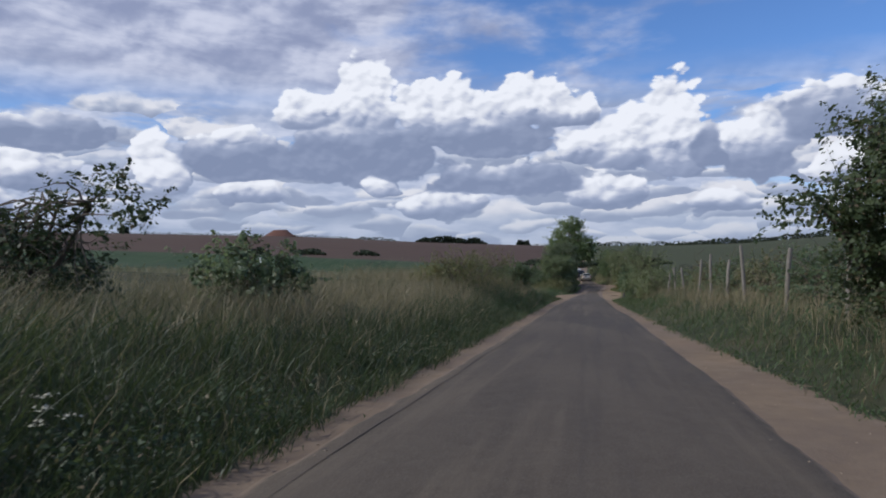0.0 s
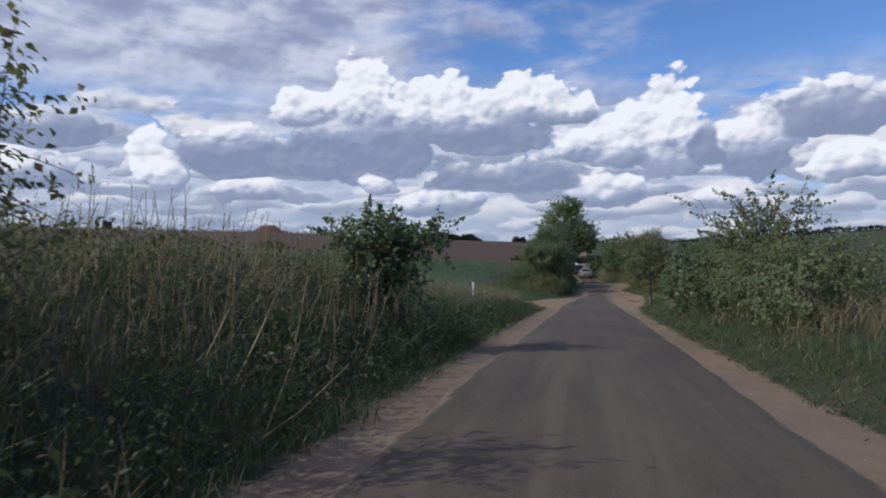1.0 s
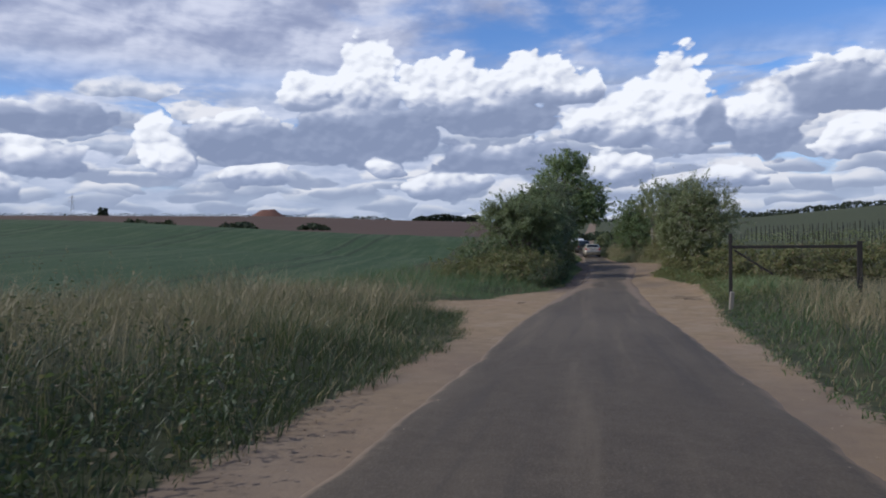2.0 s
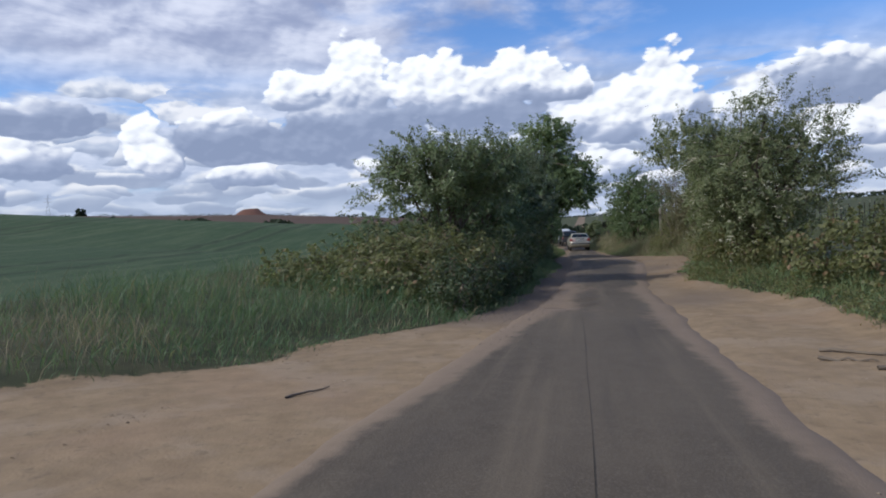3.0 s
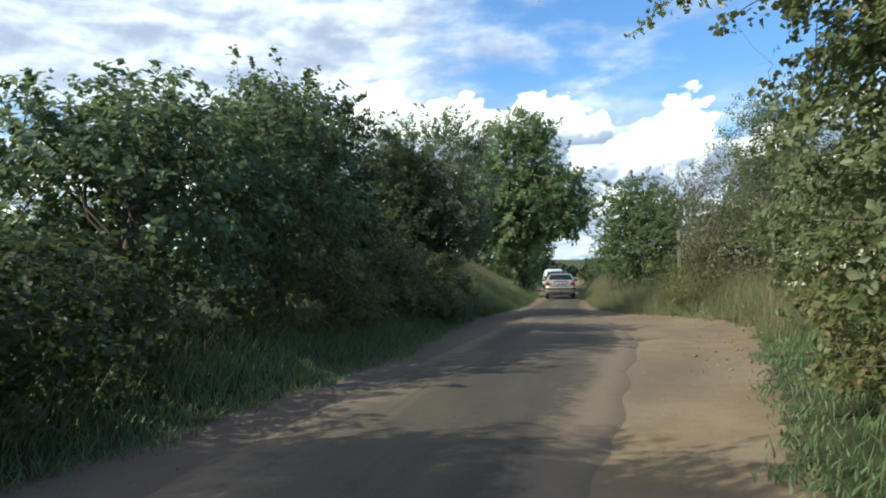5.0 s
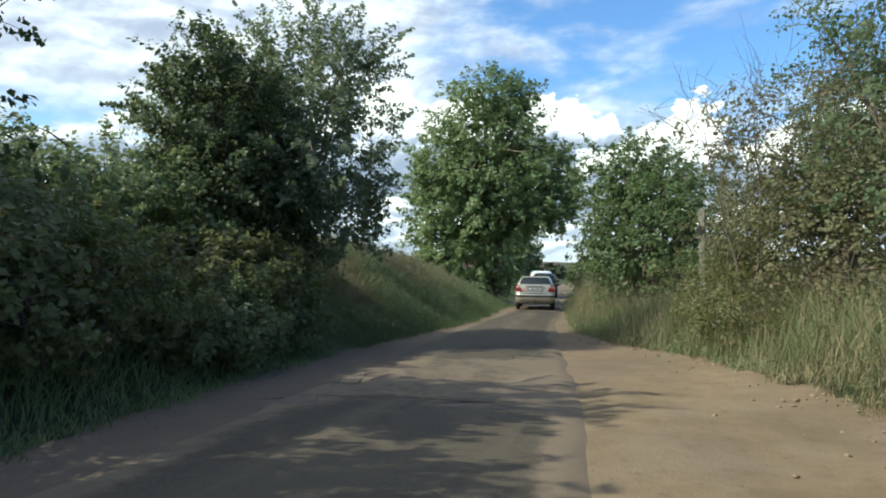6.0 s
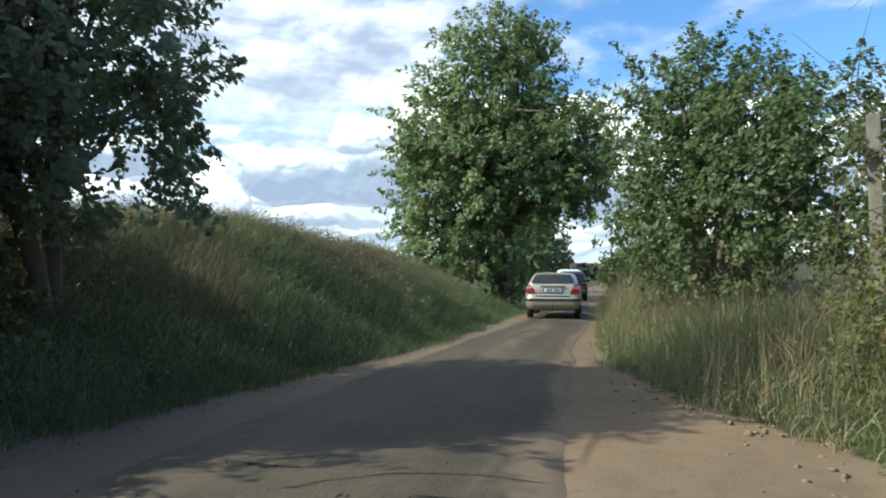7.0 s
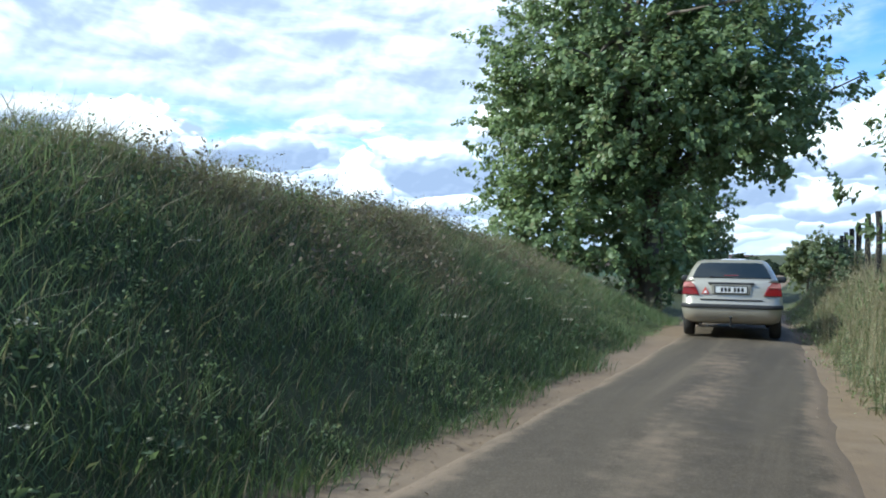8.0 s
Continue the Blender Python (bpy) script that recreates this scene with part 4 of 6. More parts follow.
for i, (px, py) in enumerate(((6.2, 22.0), (6.0, 26.5), (5.8, 31.0), (5.6, 35.5), (5.7, 39.5), (7.4, 18.0))):
    plant("scrub_bush", "low dark brownish scrub behind the fence", "bush", px, py,
          [(0, 0, 0.65, 1.2, 2.1, 0.7), (0.4, 0.8, 1.15, 0.9, 1.2, 0.6)], 190, 28, 0.065, M_DULL if i % 2 else M_HAW, 300 + i, 0.03, 4, 0.5, group="fence scrub", bare=6)

for i, (px, py) in enumerate(((9.5, 24.0), (8.8, 29.0), (9.6, 34.0), (8.6, 40.0), (10.5, 46.0), (12.5, 30.0), (12.0, 38.5), (13.5, 52.0))):
    plant("scrub_bush", "dark brownish scrub on the fallow behind the fence", "bush", px, py,
          [(0, 0, 0.6, 1.9, 1.9, 0.65), (0.8, 0.8, 0.9, 1.0, 1.2, 0.55)], 90, 26, 0.095, M_DULL if i % 3 else M_SHADELEAF, 320 + i, 0.03, 4, 0.5, group="fence scrub", bare=4)

# left hedge of the narrow stretch
plant("bramble_thicket", "sprawling bramble thicket with reddish shoots", "bush", -4.4, 87.2,
      [(0, 0, 0.4, 1.4, 1.2, 0.45), (0.9, 1.2, 0.55, 1.0, 1.4, 0.6), (-0.6, 2.0, 0.6, 1.6, 1.4, 0.6), (-2.4, 1.6, 0.4, 1.5, 1.4, 0.42)], 780, 34, 0.066, M_BRAMBLE, 21, 0.03, 6, 0.55, up=0.6, group="bramble thickets")
# self-shade of the steep thicket is put into its leaf colour
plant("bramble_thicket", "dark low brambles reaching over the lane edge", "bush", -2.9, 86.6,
      [(0, 0, 0.4, 0.7, 1.6, 0.5), (0.2, 3.2, 0.5, 0.7, 2.0, 0.6), (0.3, 7.0, 0.45, 0.7, 2.0, 0.55)], 620, 34, 0.045, M_SHADELEAF, 46, 0.025, 6, 0.5, group="bramble thickets")
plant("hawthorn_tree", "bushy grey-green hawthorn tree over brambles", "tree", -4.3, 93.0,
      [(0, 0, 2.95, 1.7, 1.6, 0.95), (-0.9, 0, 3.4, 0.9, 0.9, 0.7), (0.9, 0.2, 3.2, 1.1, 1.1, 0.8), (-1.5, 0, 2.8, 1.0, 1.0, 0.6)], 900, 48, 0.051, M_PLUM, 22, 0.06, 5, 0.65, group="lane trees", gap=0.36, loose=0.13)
# leaves darkened here too, for the shade below the crowns
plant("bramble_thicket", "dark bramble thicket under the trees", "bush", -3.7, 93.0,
      [(-0.4, 0, 0.75, 1.3, 2.2, 0.85), (0.2, 3.6, 0.7, 1.3, 2.0, 0.8)], 620, 36, 0.06, M_SHADELEAF, 23, 0.03, 5, 0.5, group="bramble thickets")
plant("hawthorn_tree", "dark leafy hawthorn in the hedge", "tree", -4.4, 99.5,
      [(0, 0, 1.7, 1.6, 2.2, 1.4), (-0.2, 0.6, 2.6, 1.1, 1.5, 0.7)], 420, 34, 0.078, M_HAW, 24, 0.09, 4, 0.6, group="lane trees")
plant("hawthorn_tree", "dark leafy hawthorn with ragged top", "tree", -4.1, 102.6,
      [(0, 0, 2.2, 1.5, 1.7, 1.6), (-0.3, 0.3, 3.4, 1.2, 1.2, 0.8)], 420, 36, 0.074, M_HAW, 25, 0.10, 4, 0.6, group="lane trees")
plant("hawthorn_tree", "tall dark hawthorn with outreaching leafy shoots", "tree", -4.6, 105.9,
      [(0, 0, 1.8, 1.5, 1.5, 1.5), (-0.1, 0, 3.2, 1.5, 1.4, 1.1), (-0.3, 0.1, 4.0, 1.3, 1.2, 0.8), (-1.2, -0.6, 3.0, 1.3, 1.2, 1.6)], 640, 40, 0.066, M_SHADELEAF, 49, 0.10, 4, 0.55, group="lane trees", gap=0.15, arms=30, arm_long=1.1)
plant("hedge_bush", "low green hedge bush on the bank", "bush", -4.8, 107.0,
      [(0, 0, 1.1, 1.4, 1.8, 0.9), (-0.6, 1.5, 1.3, 1.1, 1.3, 0.7)], 480, 40, 0.065, M_ELDER, 42, 0.06, 4, 0.6, group="hedge bushes")
plant("bramble_thicket", "dark green brambles along the lane foot", "bush", -3.5, 107.5,
      [(0, 0, 0.8, 1.3, 2.6, 0.9), (-0.2, 4.0, 0.6, 1.2, 2.0, 0.7), (-0.1, -4.5, 0.8, 1.3, 2.4, 0.9)], 640, 38, 0.06, M_BRAMBLE, 26, 0.03, 5, 0.5, group="bramble thickets")
plant("plum_tree", "large dark wild plum tree on the bank", "tree", -4.1, 116.0,
      [(0, -0.5, 3.2, 1.9, 1.4, 1.5), (0.2, -1.6, 2.6, 1.6, 1.3, 1.3), (-0.3, -0.4, 4.7, 1.8, 1.5, 1.4), (0.8, -0.5, 1.9, 1.2, 1.0, 0.9), (-2.2, -0.6, 3.7, 1.8, 1.5, 1.5), (-1.6, -1.4, 2.2, 1.5, 1.2, 1.2)], 1050, 54, 0.062, M_SILVERY, 27, 0.10, 2, 0.65, group="lane trees", gap=0.30, limbs=30, loose=0.13, arms=60, arm_long=1.7)
# added crown whose dark leaves stand for the plum tree's shaded side
plant("thorn_tree", "dark dense crown added for the shaded near side of the plum tree", "tree", -4.6, 113.2,
      [(0, 0, 2.4, 1.2, 1.2, 1.2), (-0.3, 0.1, 3.3, 1.2, 1.2, 1.0), (-0.6, 0.2, 4.1, 0.9, 0.9, 0.8), (0.5, 0.3, 1.8, 1.0, 1.0, 0.9)], 560, 40, 0.064, M_SHADELEAF, 104, 0.08, 3, 0.55, group="lane trees", arms=16, arm_long=0.9)
plant("maple_tree", "tall field maple in full green leaf beside the lane", "tree", -3.9, 138.2,
      [(0, 0, 5.6, 3.6, 3.4, 2.6), (-0.5, 0, 8.6, 3.0, 2.8, 2.4), (0.1, 0, 10.6, 2.2, 2.1, 1.4), (-2.4, -0.4, 4.6, 2.4, 2.2, 2.2), (2.4, 0, 6.6, 2.2, 2.2, 1.9),
       (2.6, -0.2, 5.0, 2.2, 1.8, 1.3), (-2.5, -0.4, 6.8, 2.1, 2.0, 1.8), (-2.0, -1.2, 2.3, 2.2, 1.6, 1.5), (0.6, -0.6, 2.2, 1.5, 1.4, 1.6)], 2250, 36, 0.118, M_MAPLE, 28, 0.26, 2, 0.8, group="lane trees", limbs=60)
plant("hedge_tree", "small green tree further along the lane", "tree", -5.2, 152.0,
      [(0, 0, 2.6, 2.2, 2.2, 2.2), (0.6, 0, 4.2, 1.5, 1.5, 1.2)], 450, 30, 0.14, M_MAPLE, 29, 0.1, 2, 0.7, group="lane trees")
plant("hedge_tree", "round green tree further along the lane", "tree", -6.6, 168.0,
      [(0, 0, 2.4, 2.6, 2.6, 2.2)], 380, 30, 0.15, M_HAW, 30, 0.1, 2, 0.7, group="lane trees")

plant("hedge_bush", "dark overgrown hedge behind the hawthorn", "bush", -7.0, 96.0,
      [(0, 0, 0.7, 1.6, 2.6, 0.7), (0.5, 4.0, 0.9, 1.5, 2.2, 0.9)], 330, 32, 0.085, M_HAW, 48, 0.05, 4, 0.55, group="hedge bushes")

# right hedge of the narrow stretch
plant("bramble_thicket", "brownish bramble thicket with white flowers", "bush", 6.2, 86.6,
      [(0, 0, 0.55, 1.9, 1.7, 0.6), (-1.3, 2.0, 0.7, 1.2, 1.5, 0.75), (2.4, 0.5, 0.6, 2.2, 2.0, 0.6), (4.6, 1.5, 0.7, 2.0, 2.0, 0.7)], 760, 32, 0.068, M_BRAMBLE, 31, 0.03, 6, 0.55, group="bramble thickets", bloom=40)
plant("elder_tree", "flowering elder tree with creamy blossom", "tree", 4.0, 92.6,
      [(-0.2, 0, 2.2, 1.6, 1.8, 1.3), (0.3, 0, 3.8, 0.9, 0.9, 0.9), (1.4, 0, 3.0, 0.9, 1.1, 1.1), (-0.8, 0.4, 2.3, 0.9, 1.2, 0.9), (0.8, -0.2, 2.2, 1.0, 1.2, 1.0)], 820, 72, 0.041, M_ELDER, 32, 0.11, 4, 0.55, group="lane trees", bloom=750, gap=0.2)
plant("elder_tree", "sunlit elder tree with fading blossom", "tree", 4.7, 97.6,
      [(0, 0, 2.3, 1.6, 2.0, 1.5), (0.2, 0.2, 3.6, 1.1, 1.2, 0.8), (-1.6, 0.0, 3.9, 1.2, 1.5, 0.7)], 740, 48, 0.058, M_ELDER, 33, 0.1, 4, 0.6, group="lane trees", bloom=420)
plant("bramble_thicket", "sunlit bramble thicket at the lane edge", "bush", 4.1, 93.4,
      [(0, 0, 0.6, 1.0, 2.4, 0.75), (0.2, 4.2, 0.6, 1.0, 2.4, 0.75)], 560, 46, 0.05, M_BRAMBLE, 34, 0.03, 5, 0.5, group="bramble thickets", bloom=12)
plant("hedge_bush", "tall mixed hedge with green and brown leaves", "bush", 5.9, 104.0,
      [(0, 0, 1.5, 1.5, 2.4, 1.3), (0.2, 3.4, 1.6, 1.6, 2.2, 1.4)], 480, 34, 0.08, M_ELDER, 35, 0.06, 5, 0.55, group="hedge bushes")
plant("hedge_bush", "brownish half-bare thorn hedge", "bush", 5.9, 114.8,
      [(0, 0, 1.6, 1.4, 2.2, 1.5), (-0.2, 2.8, 1.8, 1.5, 2.0, 1.6), (0.5, 0.8, 2.9, 1.4, 1.9, 1.0), (1.2, -2.6, 2.4, 1.4, 1.6, 1.5), (0.9, 0.6, 4.0, 1.2, 1.8, 0.9)], 1240, 38, 0.056, M_DULL, 36, 0.05, 6, 0.6, group="hedge bushes", bare=110, gap=0.1)
plant("sapling", "thin half-bare sapling with arching dead branches above the hedge", "tree", 4.7, 115.0,
      [(0, 0, 3.6, 1.1, 0.9, 0.7), (-0.9, 0, 3.5, 0.7, 0.7, 0.5), (0.6, 0.3, 4.2, 0.9, 0.8, 0.5)], 80, 12, 0.06, M_DULL, 37, 0.022, 2, 0.7, up=0.35, group="lane trees", bare=55, limbs=12)
plant("bramble_thicket", "green brambles and nettles at the foot of the bank", "bush", -4.0, 112.0,
      [(0, 0, 0.7, 1.1, 1.6, 0.75), (-0.6, 2.0, 0.6, 1.1, 1.4, 0.7)], 520, 34, 0.07, M_BRAMBLE, 40, 0.03, 4, 0.5, group="bramble thickets")
plant("hawthorn_tree", "low spreading thorn tree beside the plum tree", "tree", -6.0, 111.0,
      [(0, 0, 1.0, 1.6, 1.6, 0.8), (0.5, 0.6, 1.3, 1.5, 1.6, 0.7), (0.9, -1.6, 1.0, 1.2, 1.3, 0.7), (1.0, 2.2, 1.6, 1.3, 1.4, 0.9)], 600, 40, 0.066, M_PLUM, 41, 0.09, 3, 0.6, group="lane trees")
plant("bramble_thicket", "leafy brambles hanging over the shaded verge", "bush", -3.0, 110.2,
      [(0, 0, 0.5, 0.8, 1.6, 0.55), (-0.3, 2.2, 0.4, 0.8, 1.4, 0.5)], 330, 38, 0.055, M_ELDER, 43, 0.03, 5, 0.5, group="bramble thickets")
plant("thorn_tree", "half-bare thorn tree leaning out of the hedge", "tree", 5.9, 111.4,
      [(0, 0, 4.1, 1.3, 1.4, 1.0), (0.6, 0.2, 5.0, 1.2, 1.2, 0.8), (0.2, 0.4, 2.8, 1.3, 1.6, 1.2)], 420, 48, 0.044, M_HAW, 44, 0.09, 3, 0.7, group="lane trees", bare=30, gap=0.3)
plant("bramble_thicket", "brownish brambles and dead stems round a concrete post", "bush", 4.3, 116.2,
      [(-0.1, 0.2, 0.7, 0.7, 1.0, 0.7), (0.7, 1.2, 0.9, 0.7, 1.0, 0.8), (0.0, -1.4, 0.4, 0.7, 1.0, 0.45)], 420, 36, 0.040, M_BRAMBLE, 45, 0.025, 5, 0.6, group="bramble thickets", bare=10)
plant("hedge_tree", "dense round green hedge tree", "tree", 3.1, 123.6,
      [(0, 0, 2.2, 2.0, 2.2, 1.9), (0.2, 0.3, 3.7, 1.7, 1.7, 1.2), (-0.6, 0.4, 4.3, 1.2, 1.4, 1.0), (-0.3, 3.6, 2.0, 1.8, 2.0, 1.6), (1.2, -2.2, 2.4, 1.6, 1.6, 1.6)], 1200, 36, 0.074, M_HEDGE, 38, 0.1, 4, 0.55, group="lane trees")
plant("hedge_bush", "small dark bush on the verge beside the dry grass", "bush", 0.85, 137.0,
      [(0, 0, 0.5, 0.4, 0.5, 0.4)], 90, 34, 0.06, M_HAW, 47, 0.03, 4, 0.4, group="hedge bushes")
plant("hedge_bush", "low green bush by the far bend", "bush", 0.4, 146.5,
      [(0, 0, 1.2, 0.9, 1.0, 0.7)], 160, 30, 0.1, M_ELDER, 39, 0.04, 3, 0.5, group="hedge bushes")


# ---- grass ----
def verge_grass():
    rng = np.random.default_rng(5)

    def scatter(n, y0, y1, side, reach, start=0.0, power=1.6, near=1.0):
        y = y0 + (y1 - y0) * rng.uniform(0, 1, n) ** near
        d = start + (reach - start) * rng.uniform(0, 1, n) ** power
        x = along(VERGE_L, y) - d if side < 0 else along(VERGE_R, y) + d
        x = x + rng.normal(0, 0.07, n) + 0.16 * wave(y * 1.4 + 5 * side, y * 0.6, 2.3)
        ok = apron(x + rng.normal(0, 0.1, n), y + 0.3 * wave(x, y, 2.8) + rng.normal(0, 0.16, n)) < 0.4
        return x[ok], y[ok], d[ok]
    # left: tall mixed grass, then short by the field entrance, then the high bank
    x, y, d = scatter(70000, 2, 66, -1, 9.0, near=1.45)
    clump = wave(x, y, 2.1)
    h = (0.20 + 0.40 * step(d, 0.1, 1.6)) * rng.uniform(0.5, 1.35, len(x)) * (1 + 0.35 * clump)
    near = step(y, 16, 8) * step(d, 4.5, 2.5)
    dry = (wave(x + 9, y * 0.7, 0.9) - 1.1 * near - 0.5 * step(d, 1.6, 0.6) + 1.5 * step(d, 0.9, 3.0) - 0.25 + rng.normal(0, 0.45, len(x))) > 0.45
    # part of the blades lightened where the bank's slope shades itself
    pale = ~dry & (rng.uniform(0, 1, len(x)) < 0.55 * step(y, 24, 32) * step(y, 54, 46))
    dark = ~dry & ~pale
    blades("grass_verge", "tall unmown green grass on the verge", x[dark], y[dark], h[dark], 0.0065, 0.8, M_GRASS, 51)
    blades("grass_verge", "green grass lightened against the self-shade of the rough bank", x[pale], y[pale], h[pale], 0.0055, 0.9, M_LUSH, 88)
    blades("dry_grass", "tall dry straw-coloured grass among the green", x[dry], y[dry], h[dry] * 1.2, 0.0045, 0.7, M_DRY, 52)
    x, y, d = scatter(14000, 8, 70, -1, 36.0, 6.0, 1.3)
    blades("dry_grass", "pale dry grass on the open field margin", x, y, rng.uniform(0.3, 0.6, len(x)), 0.014, 0.5, M_DRY, 53)
    x, y, d = scatter(26000, 64, 92, -1, 9.0)
    h = (0.10 + 0.24 * step(d, 0.2, 1.6)) * rng.uniform(0.45, 1.4, len(x)) * (1 + 0.5 * wave(x, y, 2.2)) * (1 + 0.9 * step(y, 66, 70) * step(y, 77.5, 76) + 0.5 * step(y, 81.5, 83))
    dry = (wave(x + 4, y, 1.1) + 0.8 * step(d, 0.6, 2.0) * step(y, 79, 77) + rng.normal(0, 0.4, len(x))) - 0.35 * step(y, 79, 82) > 0.45
    near = ~dry & (y + rng.normal(0, 0.4, len(y)) < 78)
    beyond = ~dry & ~near
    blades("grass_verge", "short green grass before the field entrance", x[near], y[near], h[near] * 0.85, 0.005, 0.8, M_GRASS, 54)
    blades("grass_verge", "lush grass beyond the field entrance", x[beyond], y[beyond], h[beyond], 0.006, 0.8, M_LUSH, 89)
    blades("dry_grass", "short dry grass round the field entrance", x[dry], y[dry], h[dry] * 1.3, 0.005, 0.7, M_DRY, 55)
    x, y, d = scatter(20000, 65, 77, -1, 7.0, 0.0, 1.2)
    h = (0.10 + 0.22 * step(d, 0.4, 1.8)) * rng.uniform(0.5, 1.3, len(x)) * (1 + 0.35 * wave(x, y, 2.4)) * (1 + 0.45 * wave(x + 3, y, 0.9))
    dry = (0.9 * step(d, 0.8, 2.4) + wave(x, y, 1.7) + rng.normal(0, 0.5, len(x))) > 1.05
    blades("grass_verge", "fine dense grass before the field entrance", x[~dry], y[~dry], h[~dry], 0.0035, 0.7, M_GRASS2, 98)
    blades("dry_grass", "fine brownish grass before the field entrance", x[dry], y[dry], h[dry] * 1.1, 0.003, 0.7, M_DRY, 99)
    x, y, d = scatter(16000, 90, 113, -1, 3.0)
    blades("grass_verge", "shaded grass under the hedge", x, y, (0.12 + 0.25 * step(d, 0.1, 1)) * rng.uniform(0.6, 1.3, len(x)), 0.008, 0.6, M_MEADOW, 56)
    x, y, d = scatter(94000, 112, 137, -1, 5.6, power=1.1)
    h = (0.09 + 0.11 * step(d, 0.1, 1.4)) * rng.uniform(0.5, 1.6, len(x)) * (1 + 0.45 * wave(x, y, 2.4)) * (1 + 0.6 * wave(x + 7, y, 0.9))
    dry = (wave(x + 2, y, 1.2) + 1.0 * step(d, 1.2, 3.2) + 0.3 * step(y, 122, 116) + rng.normal(0, 0.5, len(x))) > 0.5
    rich = ~dry & (wave(x * 0.8 + 11, y * 0.6, 1.1) + 0.5 * step(d, 2.6, 1.0) + rng.normal(0, 0.3, len(x)) > 0.25)
    soft = ~dry & ~rich
    blades("bank_grass", "lush green grass on the roadside bank", x[rich], y[rich], h[rich], 0.0046, 0.75, M_MEADOW, 57)
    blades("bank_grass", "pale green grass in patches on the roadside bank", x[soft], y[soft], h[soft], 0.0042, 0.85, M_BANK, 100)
    blades("dry_grass", "dry grass along the top of the bank", x[dry], y[dry], h[dry] * 1.15, 0.0035, 0.9, M_DRY, 58)
    x, y, d = scatter(24000, 114, 131, -1, 3.4, -0.1, 1.3)
    blades("bank_grass", "short thick grass at the foot of the bank", x, y, rng.uniform(0.10, 0.24, len(x)) * (1 + 0.4 * wave(x, y, 2.7)), 0.0045, 0.5, M_GRASS2, 97)
    x, y, d = scatter(4200, 10, 64, -1, 7.0, 1.2)
    stalks("seed_grass", "brownish flowering grass heads over the verge", x, y, rng.uniform(0.55, 1.05, len(x)), M_DRY, 71)
    x, y, d = scatter(1500, 3, 60, -1, 5.0, 0.1, near=1.3)
    keep = wave(x, y, 1.4) > -0.1
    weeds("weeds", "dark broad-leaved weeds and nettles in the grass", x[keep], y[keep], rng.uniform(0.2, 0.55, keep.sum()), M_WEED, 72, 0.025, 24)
    # dark clumps added to put deep shadow gaps into this grass
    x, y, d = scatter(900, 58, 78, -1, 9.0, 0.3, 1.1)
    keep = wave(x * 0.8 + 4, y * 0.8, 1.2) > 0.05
    weeds("weeds", "low dark weed clumps deepening the shadows before the field entrance", x[keep], y[keep], rng.uniform(0.10, 0.30, keep.sum()), M_WEED, 105, 0.026, 18)
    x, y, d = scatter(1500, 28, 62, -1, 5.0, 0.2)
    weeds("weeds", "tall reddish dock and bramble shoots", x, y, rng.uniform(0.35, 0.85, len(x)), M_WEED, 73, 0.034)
    x, y, d = scatter(2000, 112, 136, -1, 6.0, 0.2, 1.0)
    keep = wave(x + 3, y, 1.6) > -0.2
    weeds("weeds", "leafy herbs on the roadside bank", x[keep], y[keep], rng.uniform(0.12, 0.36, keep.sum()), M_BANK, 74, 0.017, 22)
    x, y, d = scatter(1500, 111, 140, -1, 7.0, 0.3, 1.0)
    stalks("seed_grass", "flowering grass heads on the bank", x, y, rng.uniform(0.25, 0.6, len(x)), M_DRY, 75)
    x, y, d = scatter(700, 113, 134, -1, 6.4, 3.0, 0.8)
    keep = wave(x * 1.2 + 8, y, 1.3) > -0.1
    weeds("weeds", "ragged dark weeds along the crest of the bank", x[keep], y[keep], rng.uniform(0.2, 0.6, keep.sum()), M_ELDER, 101, 0.024, 22)
    x, y, d = scatter(900, 114, 134, -1, 4.6, 0.3, 1.0)
    keep = wave(x + 13, y * 0.9, 1.2) > 0.1
    weeds("weeds", "dark broad-leaved docks in the bank grass", x[keep], y[keep], rng.uniform(0.15, 0.34, keep.sum()), M_HEDGE, 102, 0.034, 14)
    x, y, d = scatter(150, 114, 132, -1, 6.0, 2.2, 0.8)
    dead_stalks("dead_stalks", "pale dead stalks fallen across the upper bank", x, y, rng.uniform(0.4, 0.95, len(x)), 103, 2.6)
    x, y, d = scatter(90, 113, 136, -1, 6.5, 0.4, 1.0)
    umbels("white_flowers", "scattered white flower heads on the bank", x, y, rng.uniform(0.3, 0.6, len(x)), 76)
    x, y = np.array([-3.05, -2.9, -3.2, -2.98]), np.array([3.3, 3.45, 3.5, 3.15])
    umbels("white_flowers", "flat white flower heads in the verge grass", x, y, np.array([0.55, 0.5, 0.52, 0.47]), 90)
    x, y, d = scatter(1300, 62, 78, -1, 10.0, 1.4, 1.1)
    stalks("seed_grass", "pale flowering grass by the field entrance", x, y, rng.uniform(0.3, 0.6, len(x)), M_DRY, 81)
    x, y, d = scatter(3000, 112, 134, -1, 7.0, 1.2, 0.8)
    keep = wave(x * 0.9 + 2, y * 0.9, 1.5) + 0.25 * step(d, 2.0, 4.0) > 0.2
    weeds("weeds", "withered reddish herbs in patches on the upper bank", x[keep], y[keep], rng.uniform(0.24, 0.5, keep.sum()), M_DEAD, 82, 0.030)
    x, y, d = scatter(2600, 112, 132, -1, 7.0, 1.2, 0.8)
    blades("dead_stems", "pale dead stems lying across the bank", x, y, rng.uniform(0.22, 0.42, len(x)), 0.006, 2.2, M_DRY, 83)
